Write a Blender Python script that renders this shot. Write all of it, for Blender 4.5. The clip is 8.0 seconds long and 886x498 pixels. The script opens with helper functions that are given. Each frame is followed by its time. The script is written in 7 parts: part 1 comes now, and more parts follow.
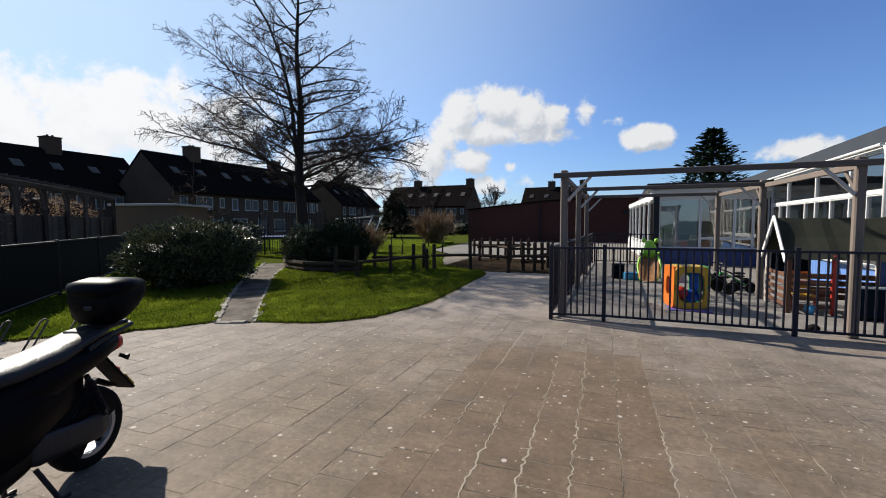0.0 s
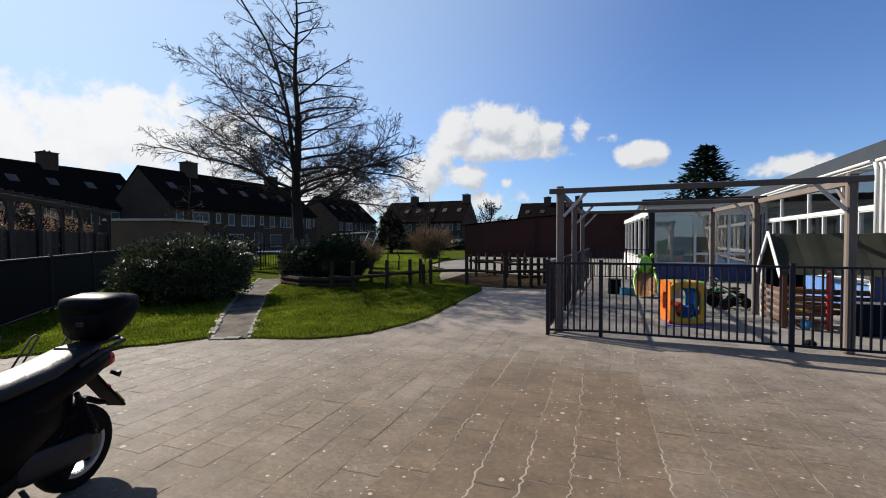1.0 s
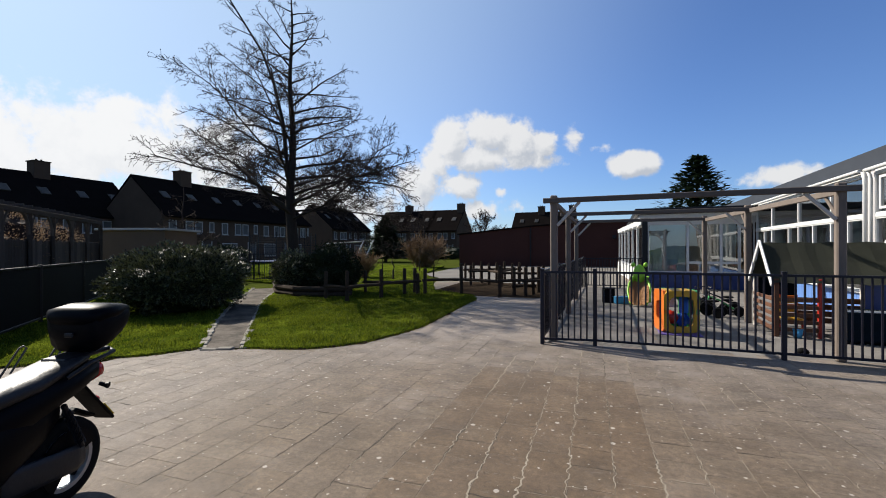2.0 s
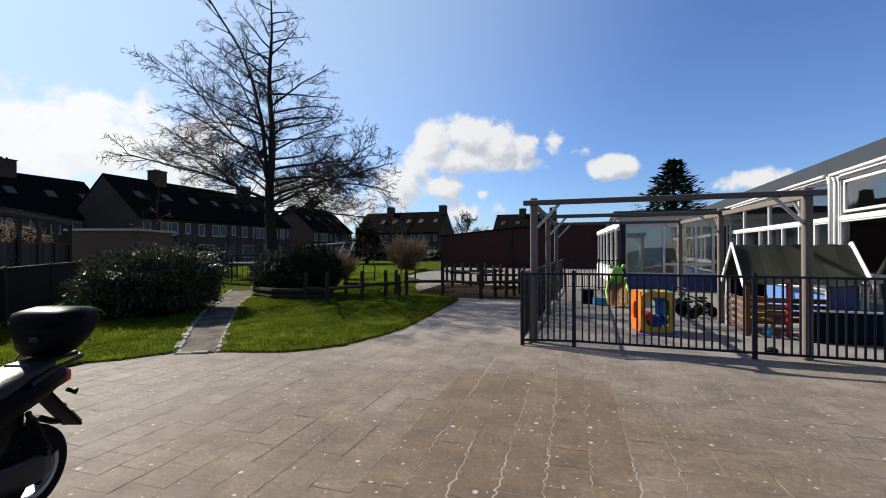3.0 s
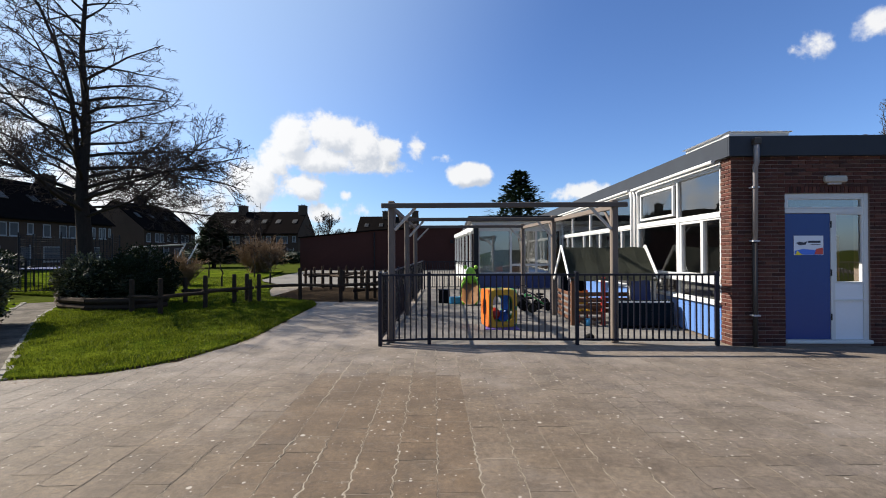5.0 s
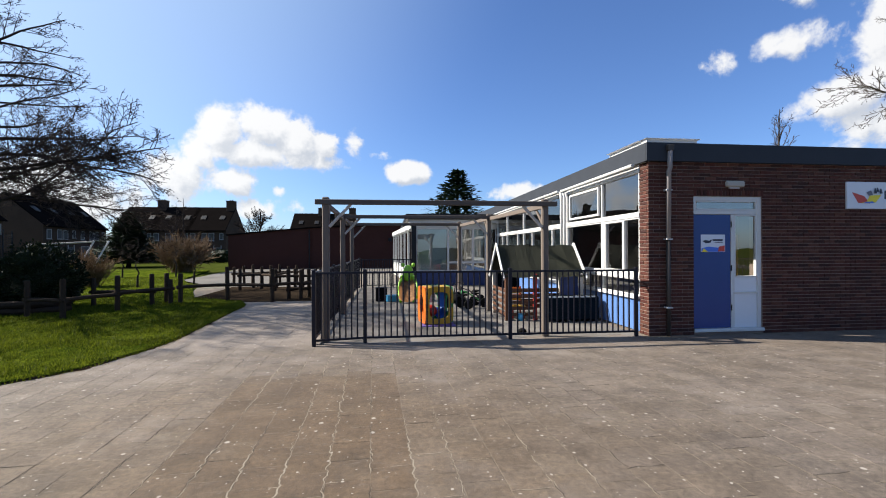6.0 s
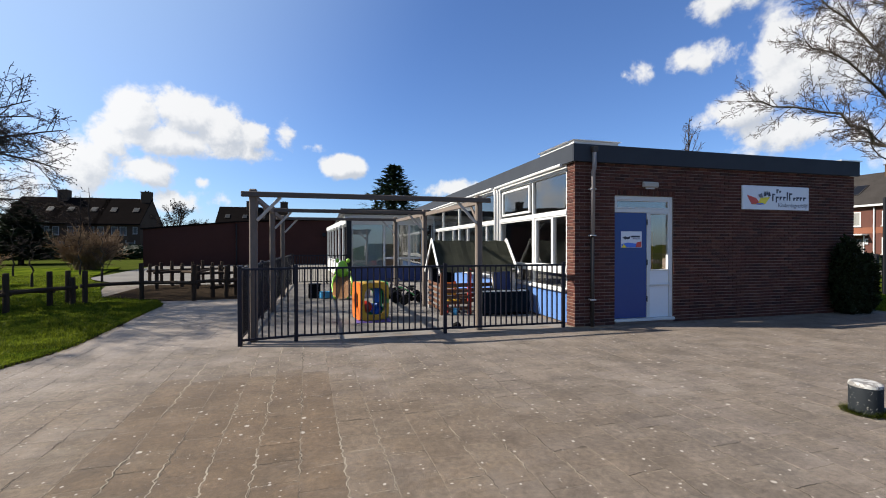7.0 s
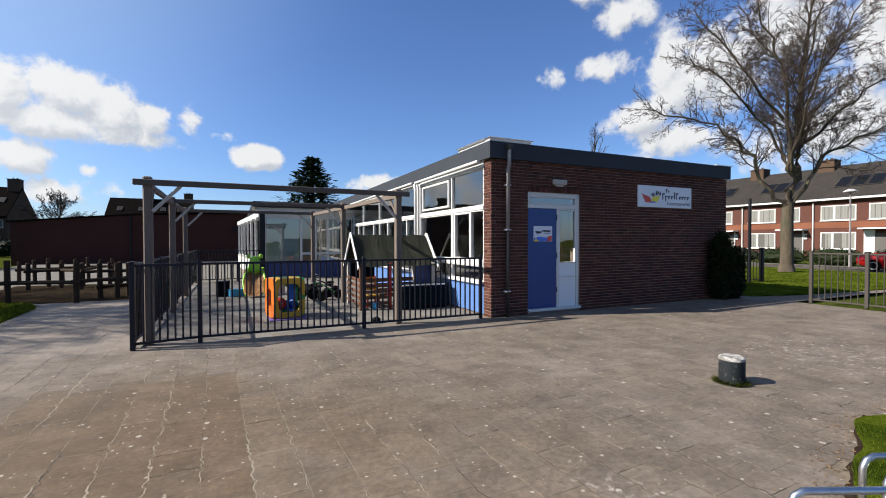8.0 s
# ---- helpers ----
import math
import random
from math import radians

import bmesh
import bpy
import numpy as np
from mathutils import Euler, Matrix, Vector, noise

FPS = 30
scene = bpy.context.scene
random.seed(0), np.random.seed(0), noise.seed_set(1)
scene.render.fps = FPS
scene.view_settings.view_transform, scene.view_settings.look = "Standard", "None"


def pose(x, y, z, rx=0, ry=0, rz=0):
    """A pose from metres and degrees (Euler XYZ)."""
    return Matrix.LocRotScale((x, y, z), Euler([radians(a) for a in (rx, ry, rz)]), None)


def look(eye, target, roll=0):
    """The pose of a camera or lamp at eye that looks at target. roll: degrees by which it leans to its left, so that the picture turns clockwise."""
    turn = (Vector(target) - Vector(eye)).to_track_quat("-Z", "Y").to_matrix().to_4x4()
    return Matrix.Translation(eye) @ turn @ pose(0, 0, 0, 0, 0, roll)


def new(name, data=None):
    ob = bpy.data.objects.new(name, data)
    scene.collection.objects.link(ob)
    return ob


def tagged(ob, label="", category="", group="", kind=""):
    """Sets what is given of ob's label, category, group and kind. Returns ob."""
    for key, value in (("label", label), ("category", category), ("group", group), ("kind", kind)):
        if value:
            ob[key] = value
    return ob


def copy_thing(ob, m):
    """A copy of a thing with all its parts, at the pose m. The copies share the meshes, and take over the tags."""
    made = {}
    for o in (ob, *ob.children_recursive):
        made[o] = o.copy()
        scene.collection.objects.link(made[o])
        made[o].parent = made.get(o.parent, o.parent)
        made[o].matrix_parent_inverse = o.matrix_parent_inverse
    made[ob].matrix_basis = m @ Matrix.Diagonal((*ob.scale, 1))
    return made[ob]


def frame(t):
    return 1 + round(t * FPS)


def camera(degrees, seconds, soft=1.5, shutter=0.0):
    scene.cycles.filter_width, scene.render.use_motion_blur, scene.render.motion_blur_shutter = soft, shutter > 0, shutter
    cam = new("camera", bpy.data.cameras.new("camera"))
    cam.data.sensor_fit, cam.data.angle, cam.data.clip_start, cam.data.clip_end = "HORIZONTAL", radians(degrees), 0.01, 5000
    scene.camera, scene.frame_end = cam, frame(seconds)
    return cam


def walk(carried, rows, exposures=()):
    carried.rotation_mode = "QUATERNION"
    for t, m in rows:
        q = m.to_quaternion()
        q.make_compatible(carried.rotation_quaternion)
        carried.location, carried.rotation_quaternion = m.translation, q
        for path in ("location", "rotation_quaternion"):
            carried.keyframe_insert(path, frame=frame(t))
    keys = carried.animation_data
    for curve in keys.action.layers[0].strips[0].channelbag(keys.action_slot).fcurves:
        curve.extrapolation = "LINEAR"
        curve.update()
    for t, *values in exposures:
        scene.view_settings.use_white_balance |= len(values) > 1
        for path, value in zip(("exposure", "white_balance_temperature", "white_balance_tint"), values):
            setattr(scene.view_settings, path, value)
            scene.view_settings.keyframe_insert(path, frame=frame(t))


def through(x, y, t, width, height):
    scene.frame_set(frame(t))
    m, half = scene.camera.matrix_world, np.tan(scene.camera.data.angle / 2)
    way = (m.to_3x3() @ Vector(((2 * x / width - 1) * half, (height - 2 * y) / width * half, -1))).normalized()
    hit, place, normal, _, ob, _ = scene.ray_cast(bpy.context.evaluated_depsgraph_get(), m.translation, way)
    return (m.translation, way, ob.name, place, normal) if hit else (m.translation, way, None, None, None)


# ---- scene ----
PATH = [
    (0.0, 0.000, 0.000, 1.574, 22.600, -3.308, 0.135),
    (0.5, 0.000, 0.001, 1.573, 22.325, -2.331, 0.100),
    (1.0, 0.000, 0.001, 1.573, 22.142, -1.288, 0.110),
    (1.5, 0.000, 0.003, 1.573, 21.788, -0.512, 0.140),
    (1.7, 0.001, 0.004, 1.573, 21.640, -0.279, 0.145),
    (2.8, 0.015, 0.004, 1.573, 19.977, 0.150, 0.118),
    (3.0, 0.020, 0.005, 1.573, 19.064, 0.132, 0.094),
    (3.5, 0.046, 0.005, 1.573, 15.459, 0.134, 0.062),
    (4.0, 0.073, 0.003, 1.573, 11.638, 0.120, 0.030),
    (4.5, 0.104, -0.006, 1.575, 5.830, 0.438, 0.060),
    (4.7, 0.111, -0.008, 1.574, 4.098, 0.449, 0.120),
    (5.8, 0.154, -0.008, 1.560, -5.568, 0.114, 0.197),
    (6.0, 0.159, -0.010, 1.558, -6.681, 0.100, 0.200),
    (6.5, 0.173, -0.013, 1.555, -10.748, -0.128, 0.132),
    (7.0, 0.186, -0.011, 1.545, -14.936, -0.453, 0.080),
    (7.5, 0.213, -0.008, 1.528, -19.528, -0.733, 0.120),
    (8.0, 0.237, -0.021, 1.512, -25.106, -1.044, 0.120),
]
cam = camera(90.8, 8.0, soft=1.0)
walk(cam, [(t, pose(x, y, z, 90 + pitch, roll, yaw)) for t, x, y, z, yaw, pitch, roll in PATH], exposures=[(0.0, 0.92), (1.5, 0.88), (3.0, 0.96), (4.0, 1.05), (4.5, 1.08), (6.0, 1.16), (7.0, 1.08), (8.0, 1.01)])

# ---- sky, clouds and sun ----
SUN_EL, SUN_AZ = 36.0, 73.5          # degrees up; degrees to the left of +y
sun_dir = Vector((-math.sin(radians(SUN_AZ)) * math.cos(radians(SUN_EL)), math.cos(radians(SUN_AZ)) * math.cos(radians(SUN_EL)), math.sin(radians(SUN_EL))))
sun_data = bpy.data.lights.new("sun", "SUN")
sun_data.energy, sun_data.angle, sun_data.color = 5.0, radians(0.55), (1.0, 0.93, 0.82)
sun = new("sun", sun_data)
sun.matrix_world = look(sun_dir * 60, (0, 0, 0))


class Nodes:
    """Short-hand for building node trees."""

    def __init__(self, tree):
        self.tree = tree
        tree.nodes.clear()

    def put(self, value, socket):
        if isinstance(value, bpy.types.NodeSocket):
            self.tree.links.new(value, socket)
        elif value is not None:
            socket.default_value = value

    def add(self, kind, out=0, **inputs):
        node = self.tree.nodes.new(kind)
        for key, value in inputs.items():
            k = int(key[1:]) if key[0] == "i" and key[1:].isdigit() else key.replace("_", " ")
            self.put(value, node.inputs[k])
        return node.outputs[out] if len(node.outputs) else None

    def math(self, op, a, b=None, c=None, clamp=False):
        node = self.tree.nodes.new("ShaderNodeMath")
        node.operation, node.use_clamp = op, clamp
        for value, socket in zip((a, b, c), node.inputs):
            self.put(value, socket)
        return node.outputs[0]

    def vec(self, op, a, b=None, scale=None, out=0):
        node = self.tree.nodes.new("ShaderNodeVectorMath")
        node.operation = op
        self.put(a, node.inputs[0])
        self.put(b, node.inputs[1])
        self.put(scale, node.inputs[3])
        return node.outputs[out] if len(node.outputs) else None

    def mix(self, fac, a, b, blend="MIX"):
        node = self.tree.nodes.new("ShaderNodeMix")
        node.data_type, node.blend_type = "RGBA", blend
        self.put(fac, node.inputs[0])
        self.put(a, node.inputs[6])
        self.put(b, node.inputs[7])
        return node.outputs[2]

    def noise(self, vector, scale, detail=4.0, rough=0.55, out=0, warp=0.0):
        return self.add("ShaderNodeTexNoise", out, Vector=vector, Scale=scale, Detail=detail, Roughness=rough, Distortion=warp)

    def ramp(self, fac, *stops):
        node = self.tree.nodes.new("ShaderNodeValToRGB")
        elements = node.color_ramp.elements
        while len(elements) < len(stops):
            elements.new(0.5)
        for e, (p, c) in zip(elements, stops):
            e.position, e.color = p, (c, c, c, 1) if isinstance(c, (int, float)) else (*c, 1)
        self.put(fac, node.inputs[0])
        return node.outputs[0]

    def smooth(self, value, lo, hi):
        node = self.tree.nodes.new("ShaderNodeMapRange")
        node.interpolation_type = "SMOOTHSTEP"
        for k, v in enumerate((value, lo, hi, 0.0, 1.0)):
            self.put(v, node.inputs[k])
        return node.outputs[0]


def bearing(az, el):
    """Direction from degrees to the left of +y and degrees up."""
    a, e = radians(az), radians(el)
    return (-math.sin(a) * math.cos(e), math.cos(a) * math.cos(e), math.sin(e))


world = bpy.data.worlds.new("world")
scene.world = world
world.use_nodes = True
W = Nodes(world.node_tree)
sky_node = world.node_tree.nodes.new("ShaderNodeTexSky")
sky_node.sky_type, sky_node.sun_disc = "NISHITA", False
sky_node.sun_elevation, sky_node.sun_rotation = radians(SUN_EL), radians(-SUN_AZ)
sky_node.air_density, sky_node.dust_density, sky_node.ozone_density = 1.0, 0.5, 4.0
sky = W.mix(1.0, sky_node.outputs[0], (0.88, 1.05, 1.37, 1), "MULTIPLY")
ray = W.add("ShaderNodeTexCoord", "Generated")
# cumulus heaps: azimuth to the left, elevation, half width and half height in degrees, weight
CLOUDS = [
    (15.6, 14.6, 3.2, 2.7, 1.0), (20.2, 13.4, 3.0, 2.8, 1.0), (11.8, 13.0, 3.2, 2.6, 1.0), (8.6, 12.8, 2.2, 2.3, 0.95), (17.5, 11.6, 6.0, 1.9, 0.95), (10.5, 11.3, 4.6, 1.5, 0.9), (4.8, 13.3, 1.7, 1.7, 0.8), (22.4, 11.3, 2.0, 2.2, 0.9),
    (18.9, 8.0, 3.4, 1.9, 0.95), (14.0, 7.3, 0.9, 0.9, 0.85), (24.6, 8.2, 3.0, 3.0, 0.9), (15.5, 5.2, 5.0, 1.5, 0.7), (30.0, 6.0, 6.0, 3.0, 0.8), (1.4, 12.4, 2.4, 1.2, 0.42), (-1.8, 9.9, 2.7, 1.4, 0.95), (-15.9, 7.4, 4.6, 1.5, 0.8),
    (40.0, 6.0, 12.0, 4.4, 0.85), (58.0, 11.0, 13.0, 5.0, 1.0), (46.0, 14.6, 3.5, 2.0, 0.62), (72.0, 9.0, 14.0, 6.0, 0.95),
    (-43.4, 28.6, 3.2, 3.0, 0.8), (-46.8, 25.2, 3.2, 2.2, 0.72), (-38.4, 19.8, 2.2, 1.6, 0.66), (-46.2, 20.2, 4.0, 1.7, 0.66), (-56.0, 18.4, 5.4, 4.8, 1.0), (-49.2, 14.0, 3.8, 2.1, 0.8), (-52.8, 11.6, 5.4, 2.4, 0.85), (-63.0, 21.0, 6.4, 6.0, 0.9), (-70.0, 17.0, 7.0, 6.0, 0.9), (-66.0, 10.0, 10.0, 3.4, 0.75), (-59.0, 30.0, 4.4, 3.4, 0.6),
    (130.0, 10.0, 14.0, 3.5, 0.6), (-115.0, 9.0, 14.0, 3.5, 0.6),
]


def cloud_field(shift):
    """Cloud density over the directions, moved by shift."""
    d = W.vec("ADD", ray, shift)
    puffs = W.noise(d, 9.5, 10.0, 0.62, warp=0.15)
    broad = W.noise(d, 5.0, 3.0, 0.5)
    total = None
    for az, el, wide, high, weight in CLOUDS:
        c = Vector(bearing(az, el))
        right = Vector((math.cos(radians(az)), math.sin(radians(az)), 0))
        rise = right.cross(c)
        off = W.vec("SUBTRACT", d, tuple(c))
        a = W.math("DIVIDE", W.vec("DOT_PRODUCT", off, tuple(right), out=1), math.sin(radians(wide)))
        b = W.math("DIVIDE", W.vec("DOT_PRODUCT", off, tuple(rise), out=1), math.sin(radians(high)))
        f = W.vec("DOT_PRODUCT", d, tuple(c), out=1)
        r2 = W.math("MULTIPLY_ADD", a, a, W.math("MULTIPLY", b, b))
        blob = W.math("MULTIPLY", W.math("MULTIPLY", W.math("EXPONENT", W.math("MULTIPLY", r2, -0.8)), weight), W.math("GREATER_THAN", f, 0.5))
        total = blob if total is None else W.math("MAXIMUM", total, blob)
    fine = W.noise(d, 30.0, 6.0, 0.6)
    lumpy = W.math("MULTIPLY_ADD", puffs, 2.1, W.math("MULTIPLY_ADD", broad, 0.5, W.math("MULTIPLY_ADD", fine, 0.55, -1.6)))
    return W.math("MULTIPLY_ADD", lumpy, W.math("MULTIPLY_ADD", W.smooth(total, 0.04, 0.4), 0.75, 0.25), total)


field = cloud_field((0, 0, 0))
toward = cloud_field((sun_dir.x * 0.02, sun_dir.y * 0.02, sun_dir.z * 0.045))
cover = W.smooth(field, 0.3, 0.68)
lit = W.smooth(W.math("SUBTRACT", field, toward), -0.4, 0.25)
cloud_colour = W.mix(lit, (4.9, 5.2, 5.7, 1), (7.7, 7.7, 7.7, 1))
near_sun = W.smooth(W.vec("DOT_PRODUCT", ray, tuple(sun_dir), out=1), 0.45, 0.95)
cloud_colour = W.mix(W.math("MULTIPLY", near_sun, 0.8), cloud_colour, (9.2, 9.2, 9.2, 1))
haze = W.smooth(W.vec("DOT_PRODUCT", ray, tuple(sun_dir), out=1), 0.25, 1.2)
sky = W.mix(W.math("MULTIPLY", haze, 0.8), sky, (5.9, 7.5, 8.8, 1))
full = W.mix(W.math("MULTIPLY", cover, 0.96), sky, cloud_colour)
back = W.add("ShaderNodeBackground", Color=full, Strength=0.057)
W.add("ShaderNodeOutputWorld", Surface=back)

# ---- materials ----
def material(name):
    m = bpy.data.materials.new(name)
    m.use_nodes = True
    return m, Nodes(m.node_tree)


def finish(n, colour, rough=0.8, metal=0.0, bump=None, depth=0.004, spec=0.5, **more):
    normal = n.add("ShaderNodeBump", Height=bump, Strength=1.0, Distance=depth) if bump is not None else None
    shader = n.add("ShaderNodeBsdfPrincipled", Base_Color=colour, Roughness=rough, Metallic=metal, Normal=normal, Specular_IOR_Level=spec, **more)
    n.add("ShaderNodeOutputMaterial", Surface=shader)


def surface(name, base, rough=0.8, metal=0.0, big=1.2, fine=40.0, vary=0.25, grain=0.2, depth=0.002, stretch=(1, 1, 1), spots=None, pieces=0.0, spec=0.5, tint=None):
    """A painted, stone, wood or metal surface: broad stains, fine grain and relief, at real-world size."""
    m, n = material(name)
    p = n.add("ShaderNodeNewGeometry", "Position")
    q = n.vec("MULTIPLY", p, stretch)
    broad = n.noise(q, big, 4.0, 0.6)
    small = n.noise(q, fine, 5.0, 0.65)
    gain = n.math("ADD", n.math("MULTIPLY_ADD", broad, 2 * vary, 1 - vary), n.math("MULTIPLY_ADD", small, 2 * grain, -grain))
    if pieces:
        one = n.add("ShaderNodeObjectInfo", "Random")
        isle = n.add("ShaderNodeNewGeometry", "Random Per Island")
        pick = n.math("FRACT", n.math("ADD", one, n.math("MULTIPLY", isle, 7.31)))
        gain = n.math("MULTIPLY", gain, n.math("MULTIPLY_ADD", pick, 2 * pieces, 1 - pieces))
    colour = n.vec("SCALE", (*base, ), scale=gain)
    if tint:
        colour = n.mix(n.smooth(n.noise(q, big * 2.3, 5.0, 0.6), 0.45, 0.7), colour, (*tint, 1))
    if spots:
        size, amount, paint = spots
        flakes = n.smooth(n.noise(p, size, 5.0, 0.65), amount, amount + 0.03)
        colour = n.mix(flakes, colour, (*paint, 1))
    finish(n, colour, n.math("MULTIPLY_ADD", small, 0.25, rough - 0.12), metal, small, depth, spec)
    return m


def brick_surface(name, tones, rough=0.9, depth=0.003):
    """Fired brick: each piece takes its own tone, with burnt patches and a sanded grain."""
    m, n = material(name)
    p = n.add("ShaderNodeNewGeometry", "Position")
    one = n.add("ShaderNodeObjectInfo", "Random")
    isle = n.add("ShaderNodeNewGeometry", "Random Per Island")
    pick = n.math("FRACT", n.math("ADD", one, n.math("MULTIPLY", isle, 7.31)))
    tone = n.ramp(pick, *[(k / max(1, len(tones) - 1), c) for k, c in enumerate(tones)])
    small = n.noise(p, 90.0, 4.0, 0.7)
    patch = n.noise(n.vec("ADD", p, n.vec("SCALE", (3.1, 1.7, 9.2), scale=pick)), 14.0, 3.0)
    wash = n.noise(p, 0.8, 3.0)
    gain = n.math("MULTIPLY", n.math("MULTIPLY_ADD", small, 0.5, 0.75), n.math("MULTIPLY_ADD", patch, 0.7, 0.65))
    gain = n.math("MULTIPLY", gain, n.math("MULTIPLY_ADD", wash, 0.5, 0.75))
    finish(n, n.vec("SCALE", tone, scale=gain), rough, 0.0, small, depth, 0.3)
    return m


def glass(name, tint=(0.9, 0.95, 0.95), see=0.75):
    m, n = material(name)
    p = n.add("ShaderNodeNewGeometry", "Position")
    ripple = n.add("ShaderNodeBump", Height=n.noise(p, 1.1, 2.0), Strength=0.25, Distance=0.012)
    clear = n.add("ShaderNodeBsdfTransparent", Color=(*[c * see for c in tint], 1))
    shine = n.add("ShaderNodeBsdfGlossy", Color=(1, 1, 1, 1), Roughness=0.015, Normal=ripple)
    fresnel = n.add("ShaderNodeFresnel", IOR=2.6, Normal=ripple)
    n.add("ShaderNodeOutputMaterial", Surface=n.add("ShaderNodeMixShader", Fac=fresnel, i1=clear, i2=shine))
    return m


def leaf_surface(name, young, old, rough=0.45, through=0.35, random=0.5, spec=0.22):
    m, n = material(name)
    isle = n.add("ShaderNodeNewGeometry", "Random Per Island")
    p = n.add("ShaderNodeNewGeometry", "Position")
    tone = n.mix(n.math("MULTIPLY_ADD", n.noise(p, 2.2, 3.0), 0.45, n.math("MULTIPLY", isle, random), clamp=True), (*young, 1), (*old, 1))
    shader = n.add("ShaderNodeBsdfPrincipled", Base_Color=tone, Roughness=rough, Specular_IOR_Level=spec)
    glow = n.add("ShaderNodeBsdfTranslucent", Color=tone)
    n.add("ShaderNodeOutputMaterial", Surface=n.add("ShaderNodeMixShader", Fac=through, i1=shader, i2=glow))
    return m


def paver_surface(name="concrete paver", wash=(1.0, 1.0, 1.0), dusty=0.62):
    m, n = material(name)
    p = n.add("ShaderNodeNewGeometry", "Position")
    one = n.add("ShaderNodeObjectInfo", "Random")
    isle = n.add("ShaderNodeNewGeometry", "Random Per Island")
    pick = n.math("FRACT", n.math("ADD", one, n.math("MULTIPLY", isle, 7.31)))
    tone = n.ramp(pick, (0.0, (0.242, 0.193, 0.142)), (0.45, (0.267, 0.214, 0.16)), (0.8, (0.252, 0.204, 0.158)), (1.0, (0.292, 0.239, 0.18)))
    broad, mid = n.noise(p, 0.45, 5.0, 0.6), n.noise(p, 2.6, 5.0, 0.65)
    small, grit = n.noise(p, 22.0, 5.0, 0.75), n.noise(p, 210.0, 3.0, 0.7)
    gain = n.math("MULTIPLY", n.math("MULTIPLY_ADD", broad, 0.7, 0.66), n.math("MULTIPLY_ADD", mid, 1.5, 0.25))
    gain = n.math("MULTIPLY", gain, n.math("MULTIPLY_ADD", small, 1.9, 0.05))
    gain = n.math("MULTIPLY", gain, n.math("MULTIPLY_ADD", grit, 1.7, 0.15))
    colour = n.vec("MULTIPLY", n.vec("SCALE", tone, scale=gain), wash)
    worn = n.smooth(n.math("ADD", n.vec("DISTANCE", p, (-0.9, 2.9, 0.0), out=1), n.math("MULTIPLY", broad, 2.5)), 2.4, 5.6)
    colour = n.mix(worn, n.vec("MULTIPLY", colour, (0.86, 0.8, 0.71)), n.vec("MULTIPLY", colour, (0.97, 1.0, 1.06)))
    # trodden sand and dust; sunlit paleness painted on top towards fence and lawn
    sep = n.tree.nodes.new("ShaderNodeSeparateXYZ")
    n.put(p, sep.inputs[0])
    sunlit_drift = n.math("MULTIPLY", n.smooth(n.math("MULTIPLY_ADD", sep.outputs[0], -0.12, sep.outputs[1]), 4.6, 9.5), 0.26)
    dust_and_sun = n.smooth(n.math("ADD", n.noise(n.vec("ADD", p, (11.0, 4.0, 0.0)), 0.8, 7.0, 0.7), sunlit_drift), 0.5, 0.82)
    colour = n.mix(n.math("MULTIPLY", dust_and_sun, dusty), colour, n.vec("SCALE", (0.46, 0.4, 0.342), scale=n.math("MULTIPLY_ADD", grit, 0.7, 0.65)))
    scuff = n.smooth(n.noise(n.vec("MULTIPLY", p, (1.0, 2.4, 1.0)), 6.0, 7.0, 0.75), 0.56, 0.72)
    colour = n.mix(n.math("MULTIPLY", scuff, 0.36), colour, (0.46, 0.4, 0.33, 1))
    # old chewing gum, singly and evenly strewn; lichen rings in two old patches
    wobble = n.vec("ADD", p, n.vec("SCALE", n.noise(p, 38.0, 2.0, out=1), scale=0.018))
    marks = None
    for scale, shift, least, radius in ((4.3, (0, 0, 0), 0.75, 0.1), (7.0, (5.3, 2.1, 0), 0.78, 0.1), (13.0, (1.7, 8.2, 0), 0.72, 0.11)):
        q = n.vec("ADD", wobble, shift)
        far = n.add("ShaderNodeTexVoronoi", "Distance", Vector=q, Scale=scale)
        n.tree.nodes[-1].voronoi_dimensions = "2D"
        cell = n.tree.nodes.new("ShaderNodeSeparateColor")
        n.put(n.add("ShaderNodeTexVoronoi", "Color", Vector=q, Scale=scale), cell.inputs[0])
        n.tree.nodes[-1].voronoi_dimensions = "2D"
        spot = n.math("SUBTRACT", 1.0, n.smooth(n.math("DIVIDE", far, n.math("MULTIPLY_ADD", n.smooth(cell.outputs[0], least, 1.0), radius, 0.0001)), 0.7, 1.05))
        marks = spot if marks is None else n.math("MAXIMUM", marks, spot)
    colour = n.mix(n.math("MULTIPLY", marks, 0.8), colour, (0.76, 0.7, 0.6, 1))
    old = None
    for c, r in (((7.4, 3.0, 0.0), 2.0), ((2.3, 1.9, 0.0), 0.4)):
        near = n.math("SUBTRACT", 1.0, n.smooth(n.vec("DISTANCE", p, c, out=1), 0.1, r))
        old = near if old is None else n.math("MAXIMUM", old, near)
    lichen = n.smooth(n.math("ADD", n.noise(wobble, 11.0, 5.0, 0.7), n.math("MULTIPLY", old, 0.06)), 0.6, 0.72)
    colour = n.mix(n.math("MULTIPLY", n.math("MULTIPLY", lichen, n.smooth(old, 0.0, 0.7)), 0.5), colour, (0.86, 0.82, 0.72, 1))
    moss = n.smooth(n.noise(p, 5.0, 6.0, 0.75), 0.58, 0.74)
